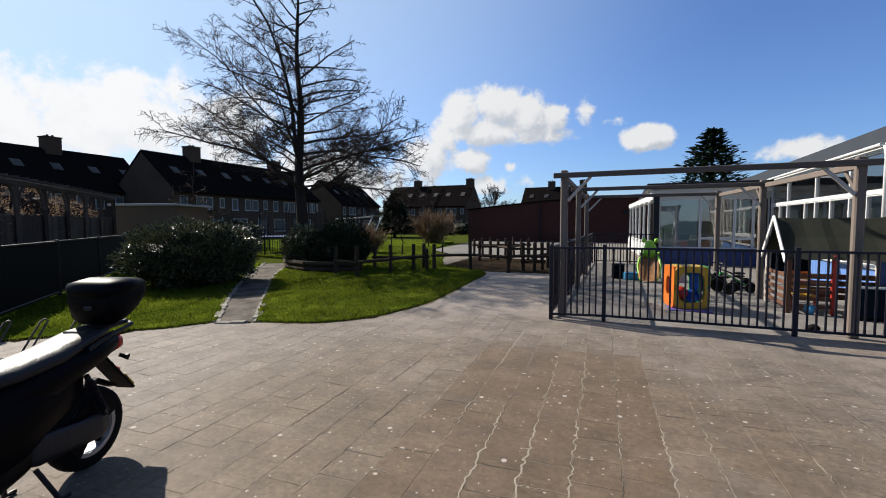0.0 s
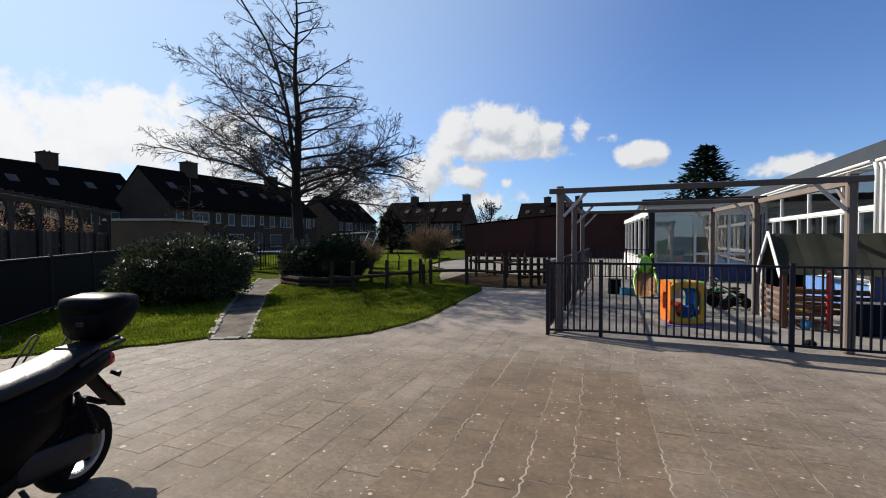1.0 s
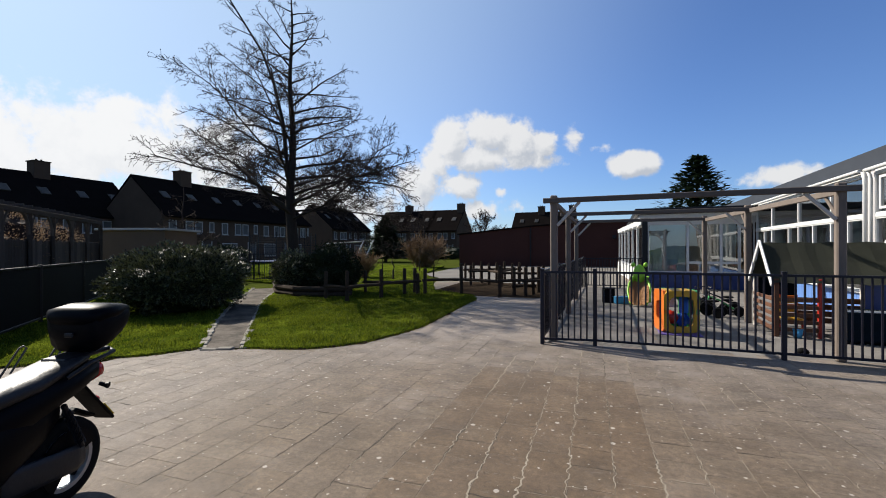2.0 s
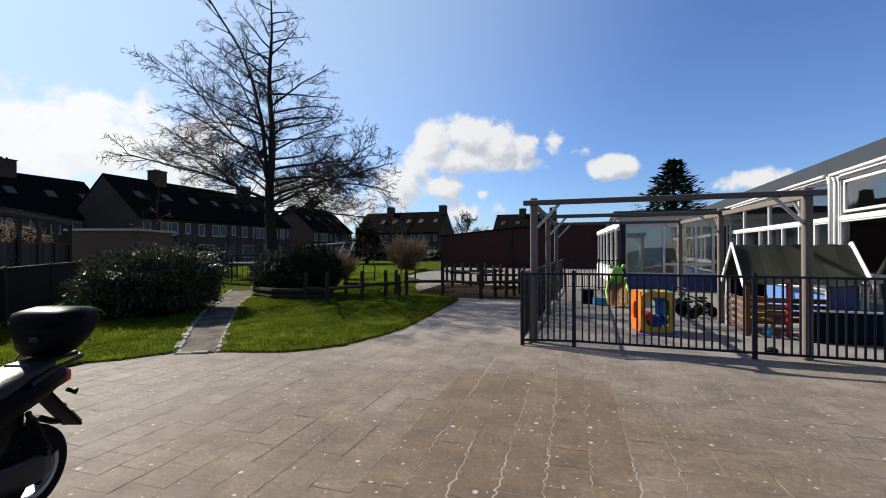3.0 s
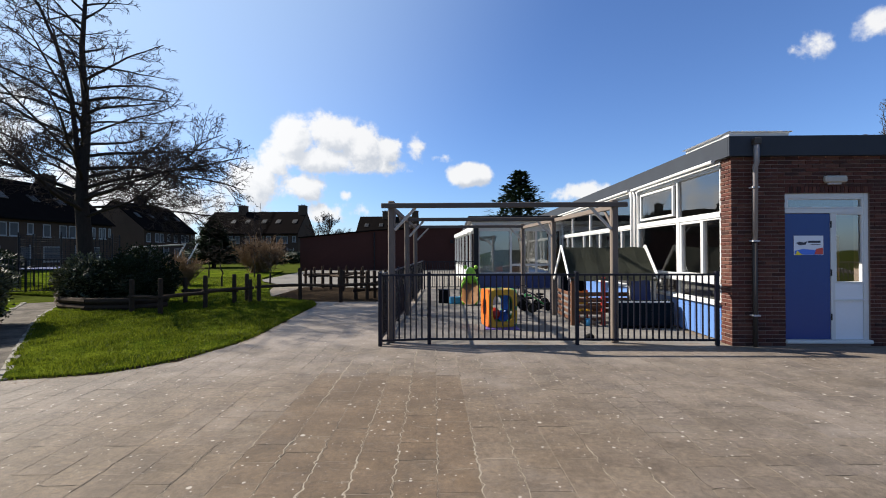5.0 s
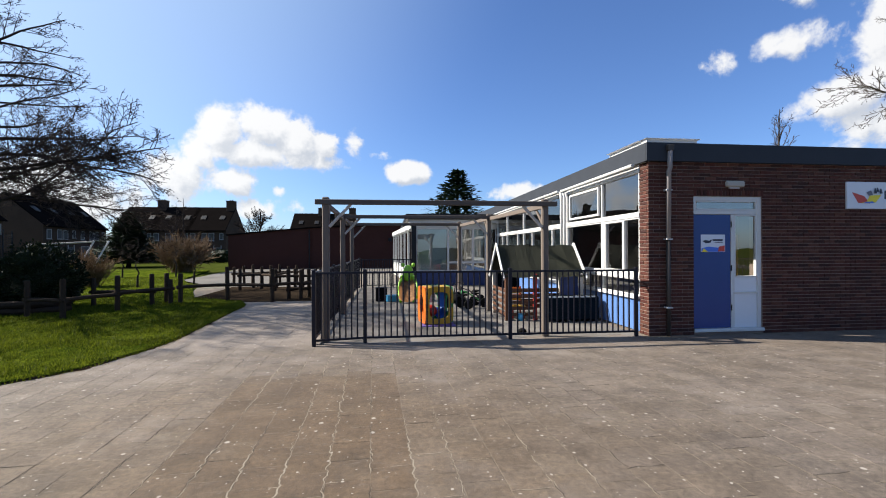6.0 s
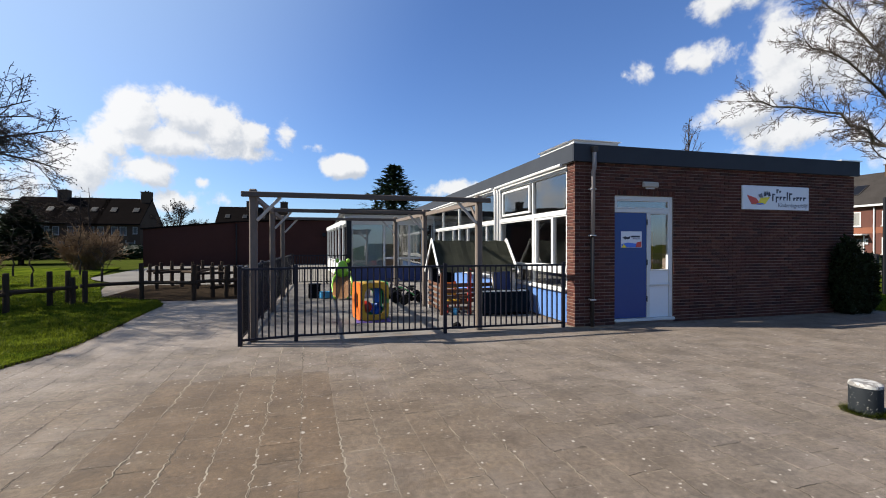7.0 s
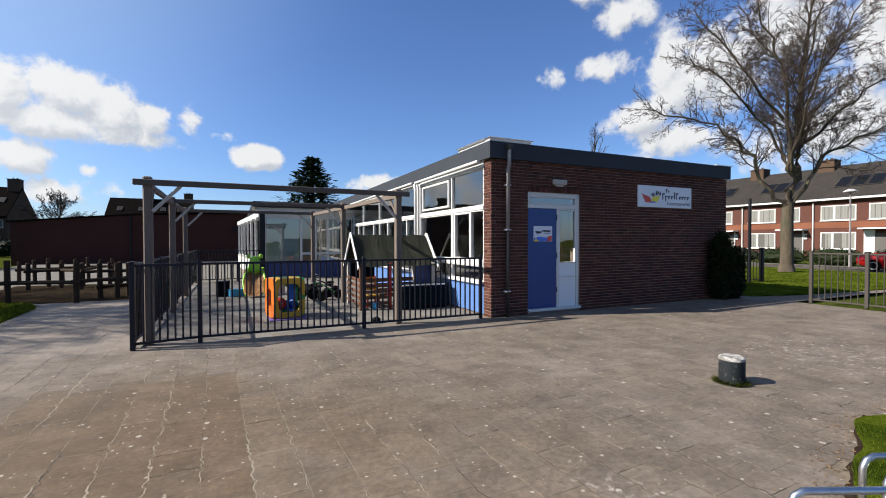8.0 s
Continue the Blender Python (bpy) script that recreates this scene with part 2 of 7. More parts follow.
    colour = n.mix(n.math("MULTIPLY", moss, 0.45), colour, (0.14, 0.12, 0.085, 1))
    colour = n.vec("MULTIPLY", colour, (0.5, 0.486, 0.486))
    relief = n.math("ADD", n.math("MULTIPLY", small, 1.2), grit)
    finish(n, colour, n.math("MULTIPLY_ADD", small, 0.25, 0.66), 0.0, relief, 0.003, 0.35)
    return m


def tarmac_surface():
    m, n = material("worn asphalt")
    p = n.add("ShaderNodeNewGeometry", "Position")
    grit, mid = n.noise(p, 120.0, 4.0, 0.75), n.noise(p, 1.9, 7.0, 0.72)
    colour = n.mix(n.smooth(mid, 0.32, 0.68), (0.04, 0.034, 0.028, 1), (0.125, 0.107, 0.088, 1))
    finish(n, n.vec("SCALE", colour, scale=n.math("MULTIPLY_ADD", grit, 0.9, 0.55)), 0.9, 0.0, grit, 0.004, 0.08)
    return m


def turf_surface(name, a, b, depth=0.02):
    m, n = material(name)
    p = n.add("ShaderNodeNewGeometry", "Position")
    patch, small = n.noise(p, 1.0, 7.0, 0.7), n.noise(p, 45.0, 4.0, 0.75)
    colour = n.mix(n.smooth(patch, 0.35, 0.68), (*a, 1), (*b, 1))
    finish(n, n.vec("SCALE", colour, scale=n.math("MULTIPLY_ADD", small, 1.2, 0.4)), 0.95, 0.0, small, depth, 0.0)
    return m


M = dict(
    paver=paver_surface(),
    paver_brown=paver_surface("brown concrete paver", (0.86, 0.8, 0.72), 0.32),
    sand=surface("joint sand", (0.148, 0.117, 0.0847), 0.95, fine=160, big=2.2, vary=0.35, grain=0.3, depth=0.004, tint=(0.0933, 0.0737, 0.0519)),
    pale_sand=surface("pale joint sand", (0.254, 0.215, 0.161), 0.95, fine=160, big=3.0, vary=0.3, grain=0.3, depth=0.004),
    gap_soil=surface("dark joint soil", (0.0366, 0.0293, 0.0209), 0.95, fine=160, big=3.0, vary=0.4, grain=0.3, depth=0.004),
    yard_slab=surface("pale grey yard slab", (0.142, 0.131, 0.12), 0.9, fine=60, big=1.1, vary=0.3, grain=0.3, depth=0.003, pieces=0.14, spec=0.15),
    tarmac=tarmac_surface(),
    turf=turf_surface("turf", (0.022, 0.04, 0.004), (0.105, 0.13, 0.012), 0.03),
    edge_stone=surface("cream edging stone", (0.161, 0.144, 0.114), 0.9, fine=60, vary=0.25, grain=0.3, depth=0.004, pieces=0.25),
    orange_brick=surface("orange brown brick", (0.151, 0.0522, 0.0262), 0.9, fine=11, big=0.6, vary=0.2, grain=0.3, depth=0.006),
    far_turf=turf_surface("far ground", (0.0366, 0.0488, 0.00878), (0.0585, 0.0683, 0.0146)),
    soil=surface("soil", (0.0293, 0.0215, 0.0151), 0.95, fine=60, vary=0.4, grain=0.4, depth=0.02, spec=0.0),
    slab=surface("pale paving", (0.146, 0.136, 0.122), 0.9, fine=50, big=0.7, vary=0.3, grain=0.25, depth=0.003, spec=0.1),
    brick=brick_surface("brown brick", [(0.0550, 0.0150, 0.0112), (0.0770, 0.0228, 0.0158), (0.0285, 0.0106, 0.0090), (0.102, 0.0395, 0.0262), (0.0510, 0.0166, 0.0125)]),
    mortar=surface("mortar", (0.200, 0.145, 0.122), 0.95, fine=120, grain=0.3, depth=0.003),
    white=surface("white painted frame", (0.531, 0.531, 0.525), 0.42, vary=0.05, grain=0.05, depth=0.0006, tint=(0.547, 0.547, 0.525)),
    far_white=surface("dull white sheet metal", (0.546, 0.546, 0.546), 0.5, vary=0.15, grain=0.08, depth=0.0006),
    fascia=surface("dark blue grey fascia", (0.0351, 0.0403, 0.0507), 0.7, spec=0.12, vary=0.2, grain=0.08, depth=0.0006, big=2.0),
    blue=surface("blue painted panel", (0.088, 0.176, 0.405), 0.42, vary=0.1, grain=0.06, depth=0.0006),
    parapet_blue=surface("dark blue painted wall", (0.012, 0.03, 0.13), 0.5, vary=0.15, grain=0.08, depth=0.001),
    door_blue=surface("blue painted door", (0.0032, 0.0336, 0.176), 0.35, vary=0.1, grain=0.05, depth=0.0005),
    door_white=surface("white painted panel", (0.62, 0.64, 0.68), 0.4, vary=0.06, grain=0.05, depth=0.0005),
    grey_pipe=surface("grey plastic pipe", (0.42, 0.41, 0.42), 0.45, vary=0.12, grain=0.06, depth=0.0004),
    dull_pipe=surface("dull lilac grey pipe", (0.22, 0.2, 0.2), 0.5, vary=0.2, grain=0.08, depth=0.0004),
    grey_pipe_dark=surface("weathered dull steel", (0.05, 0.042, 0.036), 0.6, 0.3, vary=0.25, grain=0.15, depth=0.0006),
    fence_metal=surface("dark navy coated metal", (0.0055, 0.005, 0.012), 0.45, spec=0.3, vary=0.25, grain=0.1, depth=0.0004),
    black_metal=surface("black coated metal", (0.0048, 0.0048, 0.0072), 0.45, spec=0.3, vary=0.25, grain=0.1, depth=0.0004),
    steel=surface("galvanised steel", (0.55, 0.56, 0.57), 0.32, 1.0, big=6, vary=0.15, grain=0.15, depth=0.0005),
    grey_wood=surface("weathered grey timber", (0.123, 0.0959, 0.0779), 0.85, fine=26, big=2.4, vary=0.3, grain=0.4, depth=0.003, stretch=(1, 1, 0.22)),
    grey_beam=surface("weathered grey beam", (0.085, 0.067, 0.056), 0.85, fine=26, big=2.4, vary=0.3, grain=0.4, depth=0.003, stretch=(0.2, 1, 1)),
    pale_wood=surface("pale sawn timber", (0.38, 0.345, 0.31), 0.8, fine=30, vary=0.25, grain=0.3, depth=0.002),
    log=surface("weathered round log", (0.0425, 0.0289, 0.0195), 0.9, fine=20, vary=0.35, grain=0.4, depth=0.004, stretch=(1, 1, 0.3), spec=0.1),
    fence_wood=surface("dark fence boards", (0.07, 0.054, 0.044), 0.85, fine=30, vary=0.35, grain=0.4, depth=0.003, stretch=(1, 1, 0.15), pieces=0.3, spec=0.1),
    bark=surface("tree bark", (0.034, 0.027, 0.023), 0.95, fine=18, big=3, vary=0.35, grain=0.5, depth=0.015, stretch=(1, 1, 0.3), spec=0.05),
    twig=surface("dark twigs", (0.032, 0.024, 0.021), 0.9, vary=0.3, grain=0.2, spec=0.05),
    bark_pale=surface("pale grey brown bark", (0.078, 0.058, 0.040), 0.95, fine=13, big=2.2, vary=0.5, grain=0.75, depth=0.04, stretch=(1, 1, 0.3), tint=(0.055, 0.052, 0.029)),
    twig_pale=surface("grey brown twigs", (0.0458, 0.032, 0.024), 0.9, vary=0.3, grain=0.2),
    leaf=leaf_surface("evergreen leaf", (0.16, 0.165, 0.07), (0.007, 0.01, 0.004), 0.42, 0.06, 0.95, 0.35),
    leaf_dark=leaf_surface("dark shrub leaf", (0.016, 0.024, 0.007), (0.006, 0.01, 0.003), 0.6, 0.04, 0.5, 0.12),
    needle=leaf_surface("dark conifer needle", (0.022, 0.036, 0.018), (0.01, 0.02, 0.009), 0.7, 0.1),
    straw=leaf_surface("dry brown twigs", (0.266, 0.171, 0.095), (0.139, 0.0887, 0.0507), 0.8, 0.3),
    hedge=leaf_surface("dry hedge leaf", (0.228, 0.158, 0.101), (0.114, 0.076, 0.0475), 0.7, 0.3),
    blade=leaf_surface("grass blade", (0.175, 0.205, 0.015), (0.016, 0.03, 0.0025), 0.6, 0.42, 0.7, 0.1),
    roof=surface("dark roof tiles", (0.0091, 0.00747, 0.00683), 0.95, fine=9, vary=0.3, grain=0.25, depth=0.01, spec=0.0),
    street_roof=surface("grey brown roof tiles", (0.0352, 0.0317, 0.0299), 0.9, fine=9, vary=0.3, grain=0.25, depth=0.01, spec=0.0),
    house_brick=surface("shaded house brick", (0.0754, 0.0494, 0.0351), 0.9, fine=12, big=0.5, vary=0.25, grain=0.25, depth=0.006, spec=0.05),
    red_brick=surface("red house brick", (0.075, 0.0252, 0.0168), 0.9, fine=11, big=0.6, vary=0.2, grain=0.3, depth=0.006),
    hall_brick=surface("purple brown brick", (0.0535, 0.0232, 0.0188), 0.9, fine=11, big=0.5, vary=0.2, grain=0.3, depth=0.005, spec=0.1),
    render=surface("ochre rendered wall", (0.15, 0.094, 0.06), 0.9, fine=30, vary=0.2, grain=0.15, depth=0.002, spec=0.1),
    glass=glass("window glass"),
    pane_far=glass("far window glass", (0.8, 0.85, 0.9), 0.6),
    room=surface("plain room plaster", (0.35, 0.33, 0.3), 0.9, vary=0.1, grain=0.05),
    shelf_wood=surface("light brown wood", (0.42, 0.24, 0.12), 0.6, fine=20, vary=0.2, grain=0.2, depth=0.001, stretch=(0.3, 1, 1)),
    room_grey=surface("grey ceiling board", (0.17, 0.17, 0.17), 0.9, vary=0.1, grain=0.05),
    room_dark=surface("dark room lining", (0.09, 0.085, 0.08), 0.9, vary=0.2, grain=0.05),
    curtain_pale=surface("pale net curtain", (0.193, 0.193, 0.181), 0.9, vary=0.1, grain=0.05),
    curtain=surface("pale blind", (0.6, 0.72, 0.72), 0.8, vary=0.1, grain=0.05),
    orange=surface("orange moulded plastic", (0.539, 0.127, 0.0127), 0.4, vary=0.08, grain=0.04, depth=0.0006),
    yellow=surface("yellow moulded plastic", (0.442, 0.249, 0.0104), 0.4, vary=0.08, grain=0.04, depth=0.0006),
    lime=surface("lime green plastic", (0.203, 0.431, 0.019), 0.4, vary=0.08, grain=0.04, depth=0.0006),
    green=surface("green plastic", (0.03, 0.3, 0.07), 0.4, vary=0.08, grain=0.04, depth=0.0006),
    red=surface("red plastic", (0.35, 0.0175, 0.01), 0.38, vary=0.08, grain=0.04, depth=0.0006),
    blue_toy=surface("bright blue plastic", (0.02, 0.14, 0.65), 0.4, vary=0.08, grain=0.04, depth=0.0006),
    sky_toy=surface("light blue plastic", (0.0507, 0.266, 0.475), 0.4, vary=0.08, grain=0.04, depth=0.0006),
    purple=surface("faded purple mat", (0.101, 0.0634, 0.253), 0.7, vary=0.2, grain=0.1),
    tan=surface("dull tan plastic", (0.3, 0.15, 0.06), 0.5, vary=0.12, grain=0.05, depth=0.0006),
    navy=surface("navy tarpaulin", (0.002, 0.0065, 0.0115), 0.85, spec=0.08, vary=0.25, grain=0.08, depth=0.003),
    olive=surface("olive roofing felt", (0.0393, 0.0418, 0.0266), 0.9, fine=25, vary=0.3, grain=0.3, depth=0.003),
    play_wood=surface("stained orange timber", (0.0901, 0.0317, 0.0106), 0.7, fine=28, vary=0.25, grain=0.3, depth=0.002),
    rubber=surface("black rubber", (0.005, 0.005, 0.005), 0.8, spec=0.1, fine=60, vary=0.2, grain=0.15, depth=0.001),
    black_plastic=surface("black plastic", (0.003, 0.003, 0.004), 0.5, spec=0.07, vary=0.2, grain=0.1, depth=0.0005),
    scooter_paint=surface("black glossy paint", (0.002, 0.002, 0.003), 0.42, spec=0.06, vary=0.2, grain=0.06, depth=0.0002),
    seat=surface("black creased cover", (0.012, 0.012, 0.014), 0.5, spec=0.3, fine=5, big=3, vary=0.3, grain=0.1, depth=0.01),
    alloy=surface("cast alloy", (0.36, 0.36, 0.37), 0.5, 0.7, big=8, vary=0.2, grain=0.15),
    lamp_red=surface("red lamp lens", (0.45, 0.012, 0.012), 0.15, vary=0.1, grain=0.05),
    plate=surface("yellow plate", (0.55, 0.36, 0.03), 0.5, vary=0.1, grain=0.05),
    sign=surface("white sign board", (0.62, 0.64, 0.7), 0.4, vary=0.05, grain=0.03),
    ink=surface("dark ink", (0.02, 0.022, 0.045), 0.5, vary=0.1, grain=0.03),
    ink_grey=surface("grey ink", (0.12, 0.12, 0.16), 0.5, vary=0.1, grain=0.03),
    mark_yellow=surface("yellow print", (0.75, 0.6, 0.03), 0.5, vary=0.1, grain=0.03),
    mark_red=surface("red print", (0.5, 0.05, 0.035), 0.5, vary=0.1, grain=0.03),
    mark_blue=surface("blue print", (0.05, 0.15, 0.6), 0.5, vary=0.1, grain=0.03),
    bollard=surface("chipped bollard paint", (0.012, 0.015, 0.018), 0.7, spec=0.2, fine=22, vary=0.3, grain=0.3, depth=0.004, spots=(34.0, 0.62, (0.22, 0.21, 0.19))),
    bollard_top=surface("worn white paint", (0.36, 0.35, 0.33), 0.75, fine=22, vary=0.3, grain=0.3, depth=0.004, spots=(16.0, 0.5, (0.15, 0.14, 0.13))),
    car_red=surface("red car paint", (0.5, 0.012, 0.012), 0.2, vary=0.05, grain=0.02, depth=0.0001),
    dull_alloy=surface("dull dirty alloy", (0.03, 0.03, 0.0324), 0.5, 0.6, big=8, vary=0.3, grain=0.2),
    far_frame=surface("dull window frame", (0.3, 0.3, 0.29), 0.5, vary=0.1, grain=0.05),
    roof_pane=surface("dusty roof window glass", (0.015, 0.017, 0.021), 0.5, spec=0.2, vary=0.2, grain=0.05),
    solar=surface("solar glass", (0.007, 0.008, 0.011), 0.45, spec=0.06, vary=0.2, grain=0.05),
)


# ---- mesh helpers ----
HELD = set()


def root_of(ob):
    while ob.parent:
        ob = ob.parent
    return ob


def mesh_of(name, bm, mat, smooth=False):
    me = bpy.data.meshes.new(name)
    bm.normal_update()
    bm.to_mesh(me)
    bm.free()
    me.materials.append(mat)
    if smooth:
        for f in me.polygons:
            f.use_smooth = True
    return me


def part(name, bm, mat, parent=None, label="", smooth=False):
    """Links a bmesh as one mesh object under a thing or a part."""
    if parent is not None:
        top = root_of(parent)
        if top.name in HELD:
            bm.transform(top.matrix_basis.inverted())
    ob = new(name, mesh_of(name, bm, mat, smooth))
    ob.parent = parent
    return tagged(ob, label)


def thing(name, place, label, category, group="", kind="", rz=0.0, local=False):
    """An Empty at the base of a thing; its parts are given in world metres, or in its own with local."""
    ob = new(name)
    ob.matrix_basis = pose(*place, 0, 0, rz)
    ob.empty_display_size = 0.2
    if not local:
        HELD.add(ob.name)
    return tagged(ob, label, category, group, kind)


def single(name, bm, mat, label, category, group="", kind="", smooth=False, place=None):
    """A thing of one mesh, with its origin at place."""
    if place is not None:
        bm.transform(Matrix.Translation(-Vector(place)))
    ob = new(name, mesh_of(name, bm, mat, smooth))
    if place is not None:
        ob.location = place
    return tagged(ob, label, category, group, kind)


def box(bm, x0, x1, y0, y1, z0, z1, m=None, bevel=0.0):
    vs = [bm.verts.new(c) for c in ((x0, y0, z0), (x1, y0, z0), (x1, y1, z0), (x0, y1, z0), (x0, y0, z1), (x1, y0, z1), (x1, y1, z1), (x0, y1, z1))]
    fs = [bm.faces.new([vs[i] for i in q]) for q in ((3, 2, 1, 0), (4, 5, 6, 7), (0, 1, 5, 4), (1, 2, 6, 5), (2, 3, 7, 6), (3, 0, 4, 7))]
    made = vs
    if bevel:
        es = list({e for f in fs for e in f.edges})
        out = bmesh.ops.bevel(bm, geom=es + vs, offset=bevel, segments=1, affect="EDGES", profile=0.5)
        made = list({v for f in out["faces"] for v in f.verts} | {v for v in vs if v.is_valid})
    if m is not None:
        for v in made:
            v.co = m @ v.co
    return bm


def one_box(*a, **k):
    return box(bmesh.new(), *a, **k)


def ring_frame(p, q):
    d = (Vector(q) - Vector(p)).normalized()
    a = d.cross(Vector((0, 0, 1)) if abs(d.z) < 0.95 else Vector((1, 0, 0))).normalized()
    return a, d.cross(a)


def tube(bm, pts, radii, n=8, caps=True, flat=1.0):
    """A round bar along points; radii is one number or one a point."""
    pts = [Vector(p) for p in pts]
    radii = [radii] * len(pts) if isinstance(radii, (int, float)) else radii
    rows = []
    a = None
    for k, p in enumerate(pts):
        d = (pts[min(k + 1, len(pts) - 1)] - pts[max(k - 1, 0)]).normalized()
        if a is None:
            a = d.cross(Vector((0, 0, 1)) if abs(d.z) < 0.95 else Vector((1, 0, 0))).normalized()
        else:
            a = (a - d * a.dot(d)).normalized()
        b = d.cross(a)
        rows.append([bm.verts.new(p + (a * math.cos(t) + b * math.sin(t) * flat) * radii[k]) for t in (2 * math.pi * i / n for i in range(n))])
    for r, s in zip(rows, rows[1:]):
        for i in range(n):
            bm.faces.new((r[i], r[(i + 1) % n], s[(i + 1) % n], s[i]))
    if caps:
        bm.faces.new(rows[0][::-1])
        bm.faces.new(rows[-1])
    return bm


def one_tube(*a, **k):
    return tube(bmesh.new(), *a, **k)


def beam(bm, p, q, wide, high, bevel=0.008):
    """A sawn bar with square section from p to q."""
    p, q = Vector(p), Vector(q)
    d = q - p
    a, b = ring_frame(p, q)
    m = Matrix.Translation(p) @ Matrix((a, b, d.normalized())).transposed().to_4x4()
    return box(bm, -wide / 2, wide / 2, -high / 2, high / 2, 0, d.length, m, bevel)


def one_beam(*a, **k):
    return beam(bmesh.new(), *a, **k)


def prism(bm, poly, to3, depth):
    """A flat outline, given by to3(u, v, w), pushed from w = 0 to w = depth."""
    n = len(poly)
    a = [bm.verts.new(to3(u, v, 0.0)) for u, v in poly]
    b = [bm.verts.new(to3(u, v, depth)) for u, v in poly]
    bm.faces.new(a[::-1])
    bm.faces.new(b)
    for i in range(n):
        bm.faces.new((a[i], a[(i + 1) % n], b[(i + 1) % n], b[i]))
    bmesh.ops.recalc_face_normals(bm, faces=bm.faces[:])
    return bm


def lump(bm, c, r, sub=2, wob=0.0, seed=0.0, m=None):
    """A ball with an uneven skin."""
    made = bmesh.ops.create_icosphere(bm, subdivisions=sub, radius=1.0)["verts"]
    for v in made:
        k = 1 + wob * noise.noise(v.co * 2.1 + Vector((seed, seed * 1.7, 3.1)))
        v.co = Vector((v.co.x * r[0] * k, v.co.y * r[1] * k, v.co.z * r[2] * k)) + Vector(c)
        if m is not None:
            v.co = m @ v.co
    return bm


def lathe(bm, profile, n=20, m=None, caps=True):
    """Turns (radius, height) pairs round the z axis."""
    rows = [[bm.verts.new((r * math.cos(2 * math.pi * i / n), r * math.sin(2 * math.pi * i / n), z)) for i in range(n)] for r, z in profile]
    for a, b in zip(rows, rows[1:]):
        for i in range(n):
            bm.faces.new((a[i], a[(i + 1) % n], b[(i + 1) % n], b[i]))
    if caps:
        bm.faces.new(rows[0][::-1])
        bm.faces.new(rows[-1])
    if m is not None:
        for row in rows:
            for v in row:
                v.co = m @ v.co
    return bm


def ready_mesh(name, verts, faces, mat, smooth=False):
    me = bpy.data.meshes.new(name)
    me.from_pydata(verts, [], faces)
    me.materials.append(mat)
    if smooth:
        me.polygons.foreach_set("use_smooth", [True] * len(me.polygons))
    return me

# ---- ground, lawn, path ----
def sheet(name, outline, z, mat, label, category, kind="structure"):
    bm = bmesh.new()
    bm.faces.new([bm.verts.new((x, y, z)) for x, y in outline])
    bmesh.ops.recalc_face_normals(bm, faces=bm.faces[:])
    if bm.faces[:][0].normal.z < 0:
        bmesh.ops.reverse_faces(bm, faces=bm.faces[:])
    bmesh.ops.triangulate(bm, faces=bm.faces[:])
    return single(name, bm, mat, label, category, kind=kind)


def inside(x, y, poly):
    hit = False
    for (x0, y0), (x1, y1) in zip(poly, poly[1:] + poly[:1]):
        if (y0 > y) != (y1 > y) and x < (x1 - x0) * (y - y0) / (y1 - y0) + x0:
            hit = not hit
    return hit


def smoothed(points, steps=5):
    """A Catmull-Rom line through the points."""
    pts = [Vector((*p, 0)) for p in points]
    pts = [pts[0] * 2 - pts[1]] + pts + [pts[-1] * 2 - pts[-2]]
    out = []
    for a, b, c, d in zip(pts, pts[1:], pts[2:], pts[3:]):
        for k in range(steps):
            t = k / steps
            v = 0.5 * (2 * b + (c - a) * t + (2 * a - 5 * b + 4 * c - d) * t * t + (3 * b - a - 3 * c + d) * t ** 3)
            out.append((v.x, v.y))
    return out + [(pts[-2].x, pts[-2].y)]


sheet("ground", [(-700, -700), (700, -700), (700, 700), (-700, 700)], -0.06, M["far_turf"], "flat green ground reaching to the horizon", "ground")
sheet("pavement_bed", [(-9.6, -12), (12.6, -12), (12.6, 6.0), (26.9, 6.0), (26.9, 7.4), (12.6, 7.4), (12.6, 40), (-12, 40), (-9.5, 24), (-6.5, 15), (-5.2, 5.0), (-9.6, 1.0)], -0.0013, M["sand"], "sand bed under the paved school yard", "pavement")
PATH_LEFT = [(-6.07, 5.03), (-7.96, 6.94), (-10.49, 9.77), (-13.2, 13.2)]
PATH_RIGHT = [(-5.46, 5.27), (-7.21, 7.24), (-10.16, 10.7), (-12.4, 14.0)]
EDGE = smoothed([(-5.46, 5.27), (-4.52, 5.58), (-4.02, 6.1), (-3.77, 6.8), (-3.62, 7.95), (-3.72, 9.5), (-3.86, 11.3), (-4.0, 12.9), (-4.5, 14.0)])
LAWN_A = EDGE + [(-6.2, 15.0), (-8.2, 19.5), (-11.0, 25.0), (-14, 36), (-34, 40), (-34, 22), (-13.2, 15.4)] + smoothed(PATH_RIGHT[::-1])
LAWN_B = smoothed([(-9.4, 1.2), (-7.9, 2.9), (-6.86, 3.99), (-6.4, 4.45), (-6.07, 5.03)]) + smoothed(PATH_LEFT)[1:] + [(-34, 20), (-34, -6), (-14, -6)]


